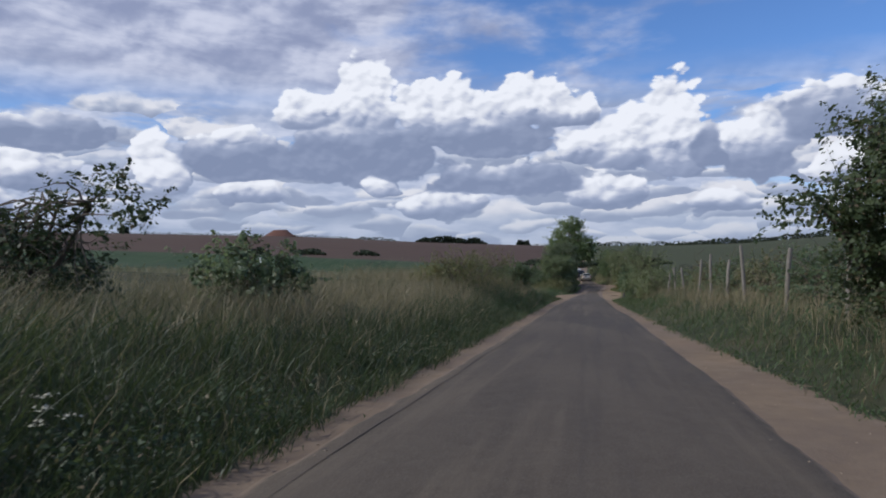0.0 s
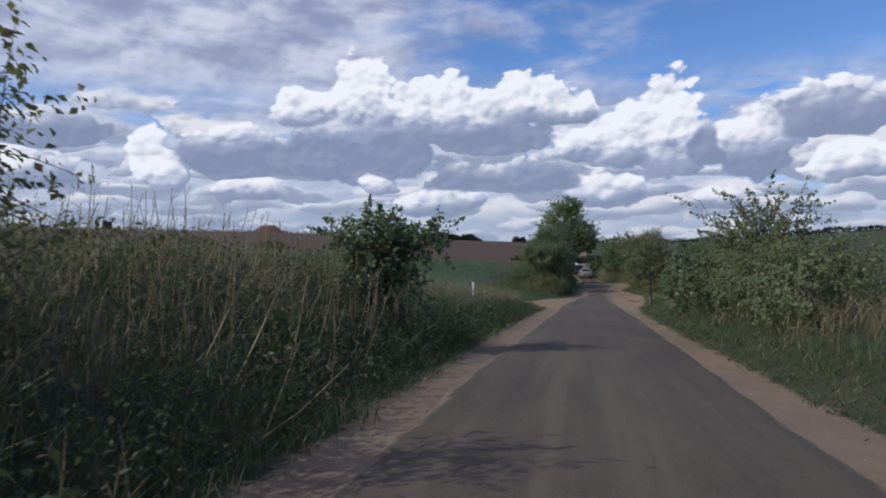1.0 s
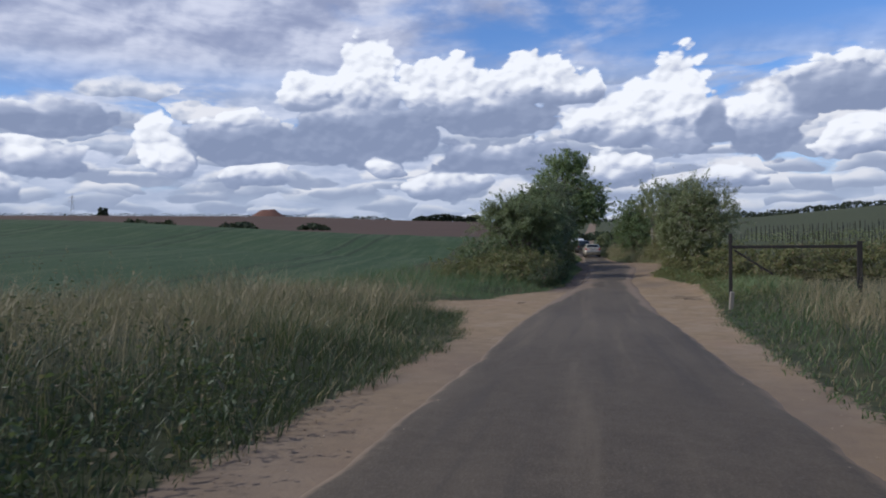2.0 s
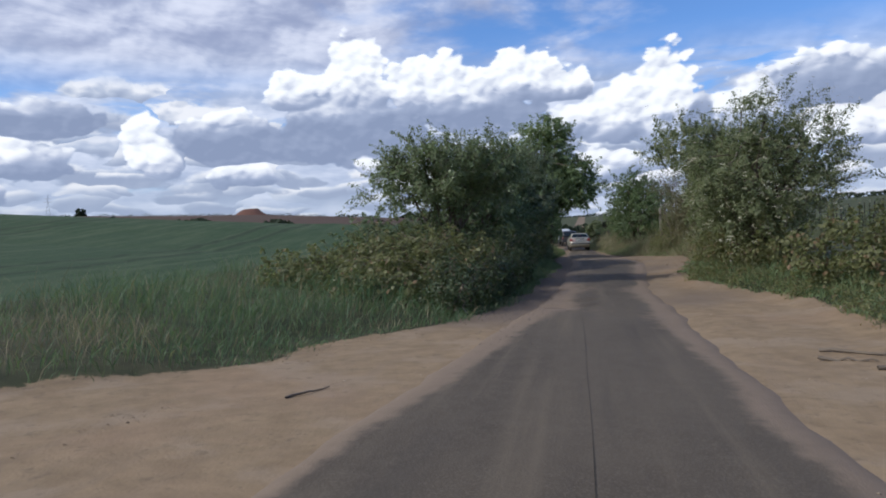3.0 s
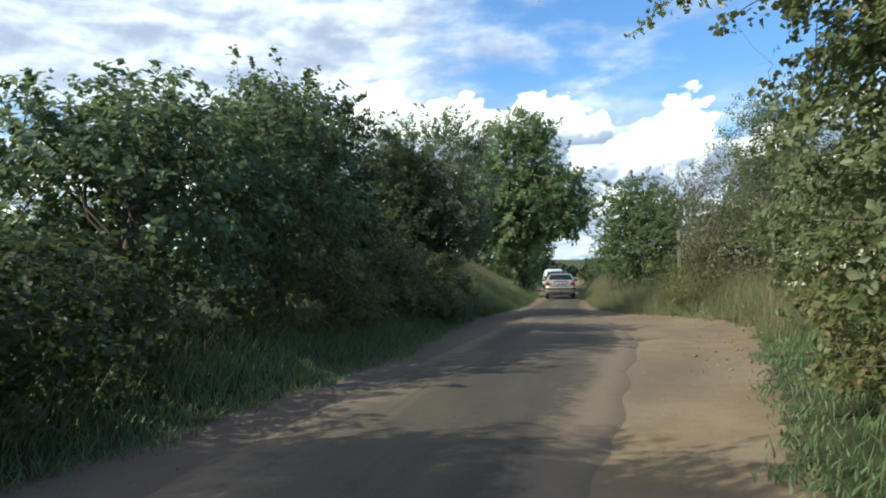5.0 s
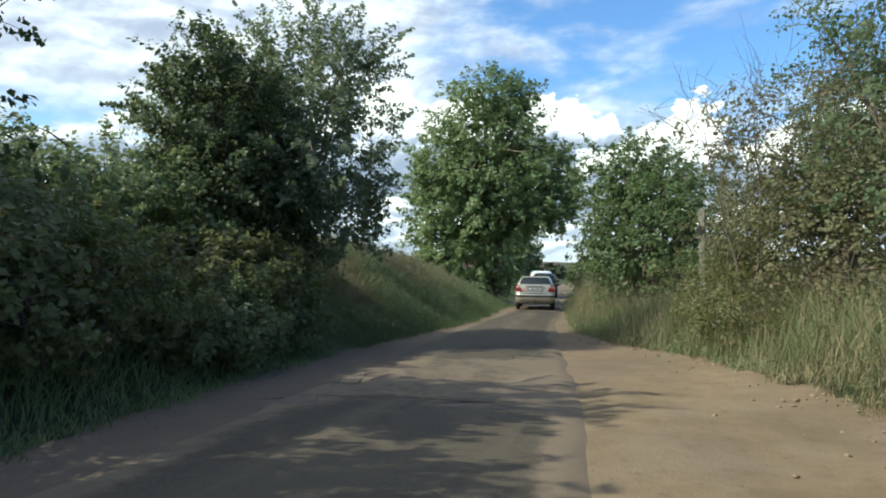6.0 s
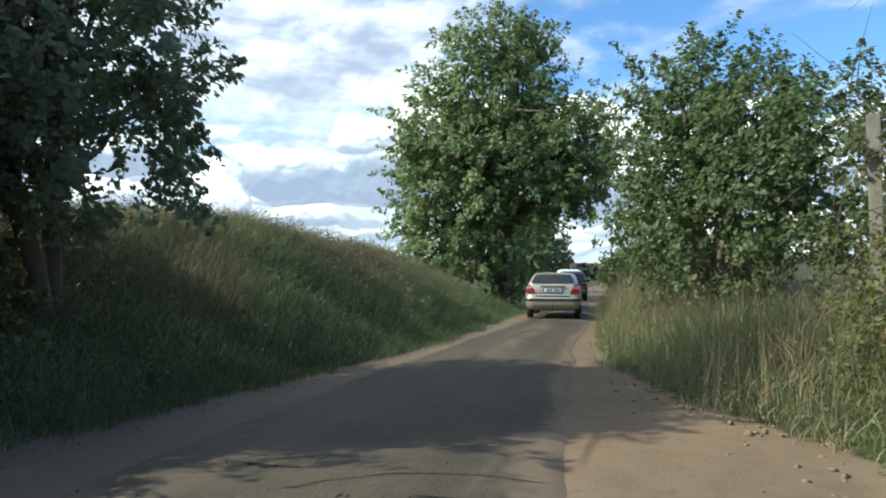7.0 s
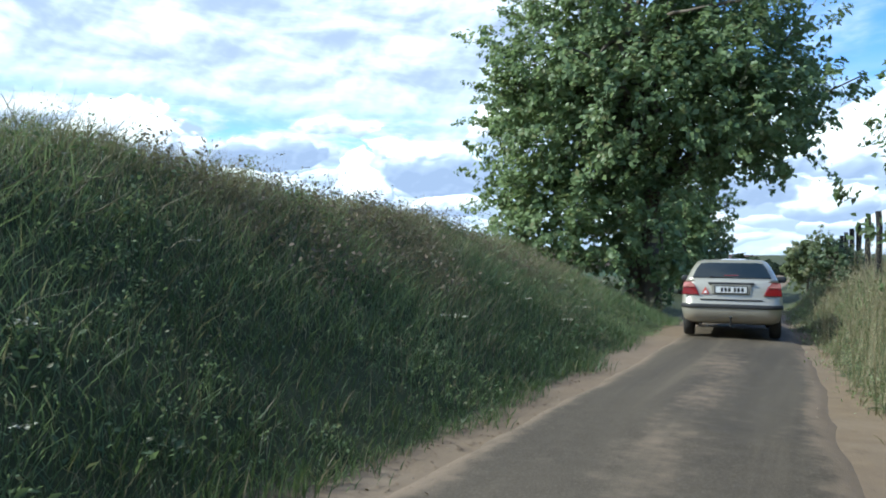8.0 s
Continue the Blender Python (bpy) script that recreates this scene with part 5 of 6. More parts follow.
    # rough patch of burdock and last year's stalks on the bank
    x, y, d = scatter(520, 36, 46, -1, 4.5, 0.6, 1.0)
    weeds("weeds", "broad burdock leaves on the rough bank", x, y, rng.uniform(0.35, 0.8, len(x)), M_SHADELEAF, 85, 0.055, 12)
    x, y, d = scatter(240, 34, 46, -1, 4.2, 0.8, 1.0)
    dead_stalks("dead_stalks", "pale dead stalks standing on the rough bank", x, y, rng.uniform(0.7, 1.35, len(x)), 86)
    x, y, d = scatter(60, 30, 46, -1, 3.2, 0.2, 1.0)
    dead_stalks("dead_stalks", "pale dead stalks fallen across the rough bank", x, y, rng.uniform(0.5, 1.1, len(x)), 87, 2.2)
    x, y, d = scatter(900, 6, 58, -1, 5.5, 0.3, 1.1)
    blades("dead_stems", "pale dead stems fallen across the verge grass", x, y, rng.uniform(0.3, 0.6, len(x)), 0.0055, 1.6, M_DRY, 84)
    x, y, d = scatter(2000, 2, 80, 1, 4.0, 1.3)
    stalks("seed_grass", "dry flowering grass along the fence", x, y, rng.uniform(0.6, 1.1, len(x)), M_DRY, 77)
    x, y, d = scatter(900, 78, 95, 1, 3.5, 0.0)
    weeds("weeds", "green herbs at the bramble foot", x, y, rng.uniform(0.15, 0.45, len(x)), M_BRAMBLE, 78, 0.03)
    x, y, d = scatter(2400, 104, 135, 1, 3.0, 0.1)
    stalks("seed_grass", "dry flowering grass along the hedge", x, y, rng.uniform(0.7, 1.2, len(x)), M_DRY, 79)
    # right side
    x, y, d = scatter(28000, 2, 80, 1, 5.0)
    h = (0.10 + 0.16 * step(d, 0.2, 1.0) + 0.28 * step(d, 1.0, 2.0)) * rng.uniform(0.6, 1.35, len(x)) * (1 + 0.25 * wave(x, y, 2.3))
    dry = (wave(x + 5, y * 0.8, 0.9) + 1.5 * step(d, 0.9, 2.2) - 0.5 + rng.normal(0, 0.45, len(x))) > 0.62
    blades("grass_verge", "green grass on the verge before the fence", x[~dry], y[~dry], h[~dry], 0.008, 0.9, M_GRASS2, 61)
    blades("dry_grass", "tall dry grass along the fence", x[dry], y[dry], h[dry] * 1.25, 0.006, 0.6, M_DRY, 62)
    x, y, d = scatter(15000, 80, 106, 1, 3.0)
    blades("grass_verge", "green grass at the foot of the brambles", x, y, (0.1 + 0.25 * step(d, 0.1, 1)) * rng.uniform(0.6, 1.3, len(x)), 0.009, 0.6, M_MEADOW, 63)
    x, y, d = scatter(34000, 104, 145, 1, 3.4, power=1.2)
    tall = 1 - 0.45 * step(y, 121, 126)
    h = (0.16 + 0.42 * step(d, 0.05, 1.2)) * rng.uniform(0.5, 1.35, len(x)) * tall * (1 + 0.5 * step(y, 120, 116) * step(d, 0.3, 1.0))
    dry = (wave(x + 5, y * 0.8, 1.0) + 0.4 + 0.15 * step(y, 120, 126) + rng.normal(0, 0.6, len(x))) > 0.35
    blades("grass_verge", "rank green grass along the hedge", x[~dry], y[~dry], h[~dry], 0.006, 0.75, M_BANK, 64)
    blades("dry_grass", "rank straw-coloured grass along the hedge", x[dry], y[dry], h[dry] * 1.25, 0.006, 0.7, M_DRY, 65)
    x, y, d = scatter(900, 104, 140, 1, 2.6, 0.0)
    weeds("weeds", "leafy herbs in the rank grass", x, y, rng.uniform(0.15, 0.5, len(x)), M_ELDER, 80, 0.022)


verge_grass()


def loose_stones():
    rng = np.random.default_rng(9)
    y = rng.uniform(3, 130, 1500)
    left = rng.uniform(0, 1, len(y)) < 0.5
    x = np.where(left, rng.uniform(along(VERGE_L, y) - 0.1, along(EDGE_L, y) + 0.25), rng.uniform(along(EDGE_R, y) - 0.25, along(VERGE_R, y) + 0.1))
    pebbles("gravel", "small loose stones on the sandy road edges", x, y, rng.uniform(0.006, 0.015, len(y)), M_PEBBLE, 91)
    y = rng.uniform(99, 119, 420)
    x = along(VERGE_R, y) - 0.5 * np.abs(rng.normal(0, 1, len(y))) + 0.1
    pebbles("clods", "crumbled sandy clods at the foot of the verge", x, y, rng.uniform(0.012, 0.065, len(y)) * rng.uniform(0.4, 1, len(y)), M_CLOD, 92)
    y = rng.uniform(108, 115, 110)
    pebbles("rubble", "crumbs of broken asphalt on the lane", rng.uniform(-1.4, 0.9, len(y)), y, rng.uniform(0.006, 0.016, len(y)), M_RUBBLE, 93)
    y = rng.uniform(81, 92, 300)
    pebbles("rubble", "crumbs of broken asphalt at the lane edge", rng.uniform(-2.2, -0.9, len(y)), y, rng.uniform(0.006, 0.018, len(y)), M_RUBBLE, 94)


loose_stones()


def leaf_litter(name, label, x, y, mat, seed):
    rng = np.random.default_rng(seed)
    P = np.stack([x, y, np.maximum(ground_z(x, y), np.where((x > along(EDGE_L, y)) & (x < along(EDGE_R, y)), road_top(x, y, along(EDGE_L, y), along(EDGE_R, y)), -99)) + 0.008], -1)
    V, F = leaves(P, rng.normal(size=(len(P), 3)) * 0.25 + np.array([0, 0, 1.0]), 0.018, rng, 1.6)
    return tagged(link_mesh(name, V, F, mat), label, "leaves", kind="stuff")


def litter():
    rng = np.random.default_rng(19)
    y = rng.uniform(104, 128, 1500)
    leaf_litter("leaf_litter", "dead reddish-brown leaves along the verge foot", along(VERGE_L, y) + rng.normal(0.05, 0.22, len(y)), y, M_LITTER, 20)
    y = rng.uniform(80, 104, 1200)
    leaf_litter("leaf_litter", "dead brown leaves and bits under the hedge", along(VERGE_L, y) + rng.normal(0.1, 0.3, len(y)), y, M_LITTER, 21)
    y = rng.uniform(4, 78, 900)
    leaf_litter("leaf_litter", "dry bits of straw and leaf on the sandy edge", along(VERGE_L, y) + rng.normal(0.1, 0.12, len(y)), y, M_LITTER, 22)


litter()


# ---- posts, stakes and gate ----
M_OLDPOST = plain("old_grey_post_wood", (0.20, 0.182, 0.155), 0.92, vary=0.4, scale=11)


def box(bm, x0, x1, y0, y1, z0, z1):
    v = [bm.verts.new(p) for p in ((x0, y0, z0), (x1, y0, z0), (x1, y1, z0), (x0, y1, z0), (x0, y0, z1), (x1, y0, z1), (x1, y1, z1), (x0, y1, z1))]
    for f in ((0, 3, 2, 1), (4, 5, 6, 7), (0, 1, 5, 4), (1, 2, 6, 5), (2, 3, 7, 6), (3, 0, 4, 7)):
        bm.faces.new([v[i] for i in f])
    return v


def bevel(bm, w=0.012, seg=2):
    bmesh.ops.bevel(bm, geom=bm.edges[:], offset=w, segments=seg, affect="EDGES", profile=0.6)
    return bm


def post(name, label, category, x, y, high, thick, mat, seed, group="", lean=3.0, round_post=False):
    rng = np.random.default_rng(seed)
    bm = bmesh.new()
    if round_post:
        pts = [np.array([rng.normal(0, 0.008), rng.normal(0, 0.008), z]) for z in np.linspace(-0.3, high, 6)]
        V, F = tube(pts, thick / 2 * rng.uniform(0.9, 1.1, 6), 9)
        vs = [bm.verts.new(v) for v in V]
        for f in F:
            bm.faces.new([vs[i] for i in f])
        bm.faces.new(vs[-9:])
        bmesh.ops.recalc_face_normals(bm, faces=bm.faces[:])
    else:
        box(bm, -thick / 2, thick / 2, -thick / 2, thick / 2, -0.3, high)
        bevel(bm, thick * 0.12)
    me = bpy.data.meshes.new(name)
    bm.to_mesh(me)
    bm.free()
    me.materials.append(mat)
    ob = new(name, me)
    ob.matrix_world = pose(x, y, float(ground_z(x, y)), rng.normal(0, lean), rng.normal(0, lean), rng.uniform(0, 90))
    return tagged(ob, label, category, group)


for i, (px, py, ph) in enumerate(((5.0, 20.0, 1.8), (4.75, 23.7, 1.95), (4.75, 26.8, 1.6), (4.6, 29.4, 1.95), (4.65, 33.0, 1.85), (4.45, 35.6, 1.6), (4.45, 39.9, 1.7), (4.3, 42.4, 1.5), (6.0, 15.0, 2.1), (5.6, 17.3, 1.9))):
    post("fence_post", "grey weathered wooden fence post in dry grass", "post", px, py, ph, 0.11, M_OLDPOST, 100 + i, "fence posts", 4.0, True)
for i, (px, py, ph) in enumerate(((3.75, 94.1, 1.65), (4.12, 118.0, 2.45), (6.6, 110.0, 1.7))):
    post("concrete_post", "grey weathered concrete post in the hedge", "post", px, py, ph, 0.13, M_CONCRETE, 120 + i, "concrete posts", 2.0)
for i in range(6):
    px, py = 1.44 - 0.052 * i, 134.0 + 2.0 * i
    post("dark_post", "dark wooden fence post above dry grass", "post", px, py, -1.17 - float(ground_z(px, py)), 0.12, M_DARKWOOD, 140 + i, "far fence posts", 1.0, True)
post("white_stake", "thin white painted stake leaning in the field", "stake", -25.0, 50.6, 1.9, 0.09, M_WHITE, 151, lean=5)
post("white_stake", "short pale stake at the field edge", "stake", -5.1, 57.4, 1.0, 0.07, M_WHITE, 152, lean=2)
post("stone_stake", "stubby grey stone stake beside the gate post", "stake", 3.25, 76.7, 0.52, 0.105, M_OLDPOST, 153, lean=4)


def field_gate(x, y):
    root = tagged(new("field_gate"), "old dark field gate of post, rail and brace", "gate")
    z = float(ground_z(x, y))
    root.matrix_world = pose(x, y, z, 0, 0, -6)
    bm = bmesh.new()
    box(bm, -0.05, 0.05, -0.05, 0.05, -0.3, 2.15)
    part("gate_post", bevel(bm, 0.015), M_DARKWOOD, root)
    bm = bmesh.new()
    box(bm, 0.053, 3.3, -0.035, 0.035, 1.70, 1.79)
    part("rail", bevel(bm, 0.01), M_DARKWOOD, root)
    bm = bmesh.new()
    v = box(bm, 0.10, 1.15, -0.03, 0.03, 1.62, 1.69)
    for i in (1, 2, 5, 6):
        v[i].co.z -= 0.72
    part("brace", bevel(bm, 0.008), M_DARKWOOD, root)
    bm = bmesh.new()
    box(bm, 3.303, 3.43, -0.06, 0.06, -0.3, 1.9)
    part("end_post", bevel(bm, 0.012), M_DARKWOOD, root)
    return root


field_gate(3.4, 77.6)


# ---- cracks, pothole lip shade, litter and dead wood on the lane ----
M_CRACK_LIP = plain("dark_crack_and_lip_shade", (0.012, 0.011, 0.010), 0.95, vary=0.3)


def crack_and_lip(points, width, seed, wander=0.03):
    """A thin dark ribbon that wanders along the given line."""
    rng = np.random.default_rng(seed)
    P = np.array(points, float)
    t = np.linspace(0, len(P) - 1, len(P) * 9)
    X = np.interp(t, np.arange(len(P)), P[:, 0]) + wander * wave(t * 2 + seed, t, 2.0)
    Y = np.interp(t, np.arange(len(P)), P[:, 1])
    X = X + rng.normal(0, 0.15 * width, len(t))
    d = np.stack([np.gradient(X), np.gradient(Y)], -1)
    d /= np.linalg.norm(d, axis=1, keepdims=True) + 1e-9
    w = 0.5 * width * (0.75 + 0.5 * wave(t * 5, t + seed, 1.5)) * np.minimum(1, np.minimum(t, t[::-1]) * 3 + 0.1)
    Z = road_top(X, Y, along(EDGE_L, Y), along(EDGE_R, Y)) + 0.005
    L, R = np.stack([X - d[:, 1] * w, Y + d[:, 0] * w, Z], -1), np.stack([X + d[:, 1] * w, Y - d[:, 0] * w, Z], -1)
    ob = link_mesh("crack_and_lip", np.stack([L, R], 1).reshape(-1, 3), grid_faces(len(t), 2), M_CRACK_LIP)
    return tagged(ob, "dark ribbon for asphalt cracks and the shade at pothole lips", "crack", kind="structure")


crack_and_lip([(-1.80, 3), (-1.83, 6), (-1.79, 9), (-1.82, 12), (-1.78, 15), (-1.80, 19)], 0.012, 1)
crack_and_lip([(1.2, 89.3), (1.18, 90.2), (1.23, 91.0), (1.21, 92.2)], 0.016, 2, 0.004)
crack_and_lip([(-0.36, 74), (-0.35, 76), (-0.38, 79), (-0.42, 82), (-0.5, 85)], 0.004, 10, 0.01)
# the wide ribbons from here on paint the shadowed lips of potholes
crack_and_lip([(-1.09, 111.68), (-1.0, 112.05), (-0.7, 111.95), (-0.41, 111.88)], 0.06, 3)
crack_and_lip([(-0.62, 113.75), (-0.4, 113.7), (-0.16, 113.73)], 0.06, 4)
crack_and_lip([(-1.26, 108.46), (-0.5, 108.62), (0.23, 108.82), (1.08, 108.7)], 0.022, 5)
crack_and_lip([(-0.18, 113.37), (0.1, 113.5), (0.42, 113.73), (0.92, 113.92), (1.31, 113.95)], 0.014, 6)
crack_and_lip([(-1.14, 109.52), (-0.7, 109.65), (-0.62, 110.49)], 0.022, 7)
crack_and_lip([(0.09, 112.78), (0.18, 113.1), (0.23, 113.39)], 0.05, 9)
crack_and_lip([(-1.50, 108.5), (-1.25, 108.62), (-0.95, 108.7)], 0.032, 11, 0.01)
crack_and_lip([(-1.30, 109.46), (-1.1, 109.58), (-0.92, 109.55)], 0.036, 12, 0.01)
crack_and_lip([(-0.78, 109.4), (-0.74, 109.7), (-0.96, 110.5), (-0.72, 110.9)], 0.028, 13, 0.02)
crack_and_lip([(0.55, 108.6), (0.8, 108.72), (1.04, 108.8)], 0.05, 14, 0.01)
crack_and_lip([(-0.2, 112.5), (-0.02, 112.72), (0.2, 112.6), (0.62, 112.56)], 0.045, 15, 0.01)
crack_and_lip([(0.56, 113.1), (0.66, 113.38), (1.0, 113.45), (1.5, 113.6)], 0.026, 16, 0.01)

M_GRIT = plain("pale_gravel_in_potholes", (0.150, 0.118, 0.090), 0.95, vary=0.5)


def pothole_floor(cx, cy, rx, ry, seed):
    """A ragged shallow spread of pale grit where the surface has broken away."""
    rng = np.random.default_rng(seed)
    k, rings = 28, 4
    a = np.linspace(0, 2 * np.pi, k, endpoint=False)
    edge = 1 + 0.22 * np.sin(2 * a + seed) + 0.16 * np.sin(5 * a + 2 * seed) + rng.normal(0, 0.07, k)
    V = [(cx, cy, 0.007)]
    for q in range(1, rings + 1):
        f = q / rings
        for j in range(k):
            V.append((cx + rx * f * edge[j] * math.cos(a[j]), cy + ry * f * edge[j] * math.sin(a[j]), 0.008 * (1 - f ** 3) - 0.002 * (q == rings) + rng.normal(0, 0.002)))
    V = np.array(V)
    V[:, 2] += road_top(V[:, 0], V[:, 1], along(EDGE_L, V[:, 1]), along(EDGE_R, V[:, 1]))
    F = [(0, 1 + j, 1 + (j + 1) % k) for j in range(k)]
    for q in range(rings - 1):
        for j in range(k):
            b, c = 1 + q * k, 1 + (q + 1) * k
            F += [(b + j, c + j, c + (j + 1) % k), (b + j, c + (j + 1) % k, b + (j + 1) % k)]
    ob = link_mesh("pothole_grit", V, np.array(F), M_GRIT)
    return tagged(ob, "pale grit showing where the asphalt has broken away", "gravel", kind="stuff")


for i, spot in enumerate(((-1.0, 108.35, 0.42, 0.22), (-0.35, 109.1, 0.3, 0.16), (-0.95, 110.0, 0.13, 0.42), (-0.75, 111.7, 0.34, 0.17), (0.85, 108.5, 0.3, 0.13),
                          (0.12, 113.15, 0.3, 0.2), (1.05, 113.2, 0.45, 0.12))):
    pothole_floor(*spot, 60 + i)


def stick(name, label, a, b, thick, seed, forks=0):
    rng = np.random.default_rng(seed)
    base = np.array([a[0], a[1], float(ground_z(a[0], a[1]))])
    end = np.array([b[0], b[1], float(ground_z(b[0], b[1])) + (b[2] if len(b) > 2 else 0)])
    k = np.linspace(0, 1, 7)[:, None]
    q = base * (1 - k) + end * k + rng.normal(0, 0.012, (7, 3)) + np.array([0, 0, thick])
    bits = [tube(q, thick * (1.1 - 0.7 * k[:, 0]), 6)]
    for _ in range(forks):
        s0 = q[int(rng.integers(2, 6))]
        e = s0 + rng.normal(0, 0.16, 3) + np.array([0, 0, 0.18])
        bits.append(tube(np.stack([s0, (s0 + e) / 2 + rng.normal(0, 0.02, 3), e]), thick * np.array([0.55, 0.4, 0.2]), 4))
    V, F = merged(bits)
    ob = link_mesh(name, V - base, F, M_WOOD if forks else M_BARK, smooth=True)
    ob.location = base
    return tagged(ob, label, "stick")




# ---- vehicles ----
def paint(name, color, flake=0.25, rough=0.35, metal=0.45):
    m, g, out = material(name)
    pos = g.add("ShaderNodeNewGeometry").outputs["Position"]
    dirt = g.smooth(g.noise(pos, 4, 6, 0.65), 0.45, 0.75, 0, 0.35)
    col = g.mix(dirt, color, (0.32, 0.28, 0.21))
    surface(g, out, col, rough, metal, g.noise(pos, 60, 2), 0.02, 0.002, 0.5, 0.5)
    return m


M_SILVER = paint("silver_green_paint", (0.44, 0.41, 0.335))
M_BLACKCAR = paint("black_paint", (0.02, 0.021, 0.024), metal=0.2)
M_WHITECAR = paint("white_paint", (0.74, 0.75, 0.76), metal=0.0)
M_TRIM = plain("black_plastic_trim", (0.03, 0.03, 0.032), 0.6, vary=0.2)
M_TYRE = plain("dusty_tyre_rubber", (0.035, 0.033, 0.03), 0.9, vary=0.3)
M_RIM = plain("grey_steel_rim", (0.35, 0.35, 0.35), 0.45, 0.7)
M_GLASS = plain("dark_car_glass", (0.010, 0.015, 0.016), 0.10, 0.0, 0.5, 0.25)
M_RED = plain("red_lamp_plastic", (0.20, 0.008, 0.010), 0.28, 0, 0.5, 0.4)
M_AMBER = plain("pale_lamp_plastic", (0.50, 0.20, 0.17), 0.22, 0, 0.6, 0.6)
M_PLATE = plain("white_number_plate", (0.78, 0.78, 0.76), 0.5)
M_INK = plain("black_ink", (0.02, 0.02, 0.02), 0.6)
M_STICK = plain("red_sticker", (0.6, 0.1, 0.07), 0.5)


def ring(hw, y0, y1, z, r, n=5):
    """A rounded rectangle in plan, as a list of points."""
    pts = []
    for cx, cy, a0 in ((hw - r, y1 - r, 0), (-hw + r, y1 - r, 90), (-hw + r, y0 + r, 180), (hw - r, y0 + r, 270)):
        for k in range(n + 1):
            a = radians(a0 + 90 * k / n)
            pts.append((cx + r * math.cos(a), cy + r * math.sin(a), z))
    return pts


def stacked(rings):
    """A closed shell through rings of equal length."""
    bm = bmesh.new()
    loops = [[bm.verts.new(p) for p in r] for r in rings]
    n = len(loops[0])
    for a, b in zip(loops[:-1], loops[1:]):
        for i in range(n):
            bm.faces.new((a[i], a[(i + 1) % n], b[(i + 1) % n], b[i]))
    bm.faces.new(loops[0][::-1])
    bm.faces.new(loops[-1])
    bmesh.ops.recalc_face_normals(bm, faces=bm.faces[:])
    return bm


def slab(quad, thick):
    """A thin panel on four corners (in order), thickened outwards along its normal, with a rounded edge."""
    bm = bmesh.new()
    q = [Vector(p) for p in quad]
    nrm = (q[1] - q[0]).cross(q[-1] - q[0]).normalized()
    a = [bm.verts.new(p - nrm * 0.01) for p in q]
    b = [bm.verts.new(p + nrm * thick) for p in q]
    n = len(q)
    bm.faces.new(a[::-1]), bm.faces.new(b)
    for i in range(n):
        bm.faces.new((a[i], a[(i + 1) % n], b[(i + 1) % n], b[i]))
    bmesh.ops.bevel(bm, geom=bm.edges[:], offset=min(0.008, thick * 0.6), segments=2, affect="EDGES")
    bmesh.ops.recalc_face_normals(bm, faces=bm.faces[:])
    return bm


def wheel(root, x, y, r, w):
    s = 1 if x > 0 else -1
    bm = bmesh.new()
    prof = [(r * 0.62, -w / 2), (r * 0.9, -w / 2), (r * 0.985, -w / 2 + 0.025), (r, 0), (r * 0.985, w / 2 - 0.025), (r * 0.9, w / 2), (r * 0.62, w / 2)]
    n = 28
    rows = [[bm.verts.new((t, q * math.cos(2 * math.pi * i / n), q * math.sin(2 * math.pi * i / n))) for q, t in prof] for i in range(n)]
    for i in range(n):
        for j in range(len(prof)):
            k = (j + 1) % len(prof)
            bm.faces.new((rows[i][j], rows[(i + 1) % n][j], rows[(i + 1) % n][k], rows[i][k]))
    bmesh.ops.recalc_face_normals(bm, faces=bm.faces[:])
    hub = tagged(new("wheel"), "")
    hub.parent, hub.location = root, (x, y, r)
    part("tyre", bm, M_TYRE, hub, "dusty black tyre", True)
    bm = bmesh.new()
    prof = [(r * 0.63, 0.0), (r * 0.60, 0.05), (r * 0.52, 0.035), (r * 0.22, 0.06), (0.03, 0.065)]
    rows = [[bm.verts.new((s * (w / 2 - 0.065 + t), q * math.cos(2 * math.pi * i / n), q * math.sin(2 * math.pi * i / n))) for q, t in prof] for i in range(n)]
    for i in range(n):
        for j in range(len(prof) - 1):
            bm.faces.new((rows[i][j], rows[(i + 1) % n][j], rows[(i + 1) % n][j + 1], rows[i][j + 1]))
    bm.faces.new([r_[-1] for r_ in rows])
    bmesh.ops.recalc_face_normals(bm, faces=bm.faces[:])
    part("rim", bm, M_RIM, hub, "grey wheel rim", True)


def lying(points_xz, y, lift=0.0):
    return [(px, y - lift, pz) for px, pz in points_xz]


def vehicle(name, label, x, y, heading, paint_mat, hull, house, panes, lamps, width, length, wheel_r, strip_z, plate_z, extras):
    """Built with its tail at y = 0 and its nose along +y. hull, house: rings of the body and the cabin."""
    root = tagged(new(name), label, "car")
    root.matrix_world = pose(x, y, float(along(ROAD_Z, y)) + 0.03, 0, 0, heading)
    part("body", stacked(hull), paint_mat, root, smooth=True)
    part("cabin", stacked(house), paint_mat, root, smooth=True)
    for nm, quad, lab in panes:
        part(nm, slab(quad, 0.006), M_GLASS, root, lab)
    for quad, upper in lamps:
        lamp = part("tail_lamp", slab(quad, 0.018), M_RED, root, "red tail lamp with paler upper part")
        part("lamp_lens", slab(upper, 0.026), M_AMBER, lamp, "pale upper lens")
    hw = width / 2
    for sx in (-1, 1):
        for wy in (0.72, length - 0.85):
            wheel(root, sx * (hw - 0.11), wy, wheel_r, 0.19)
    extras(root, hw)
    return root


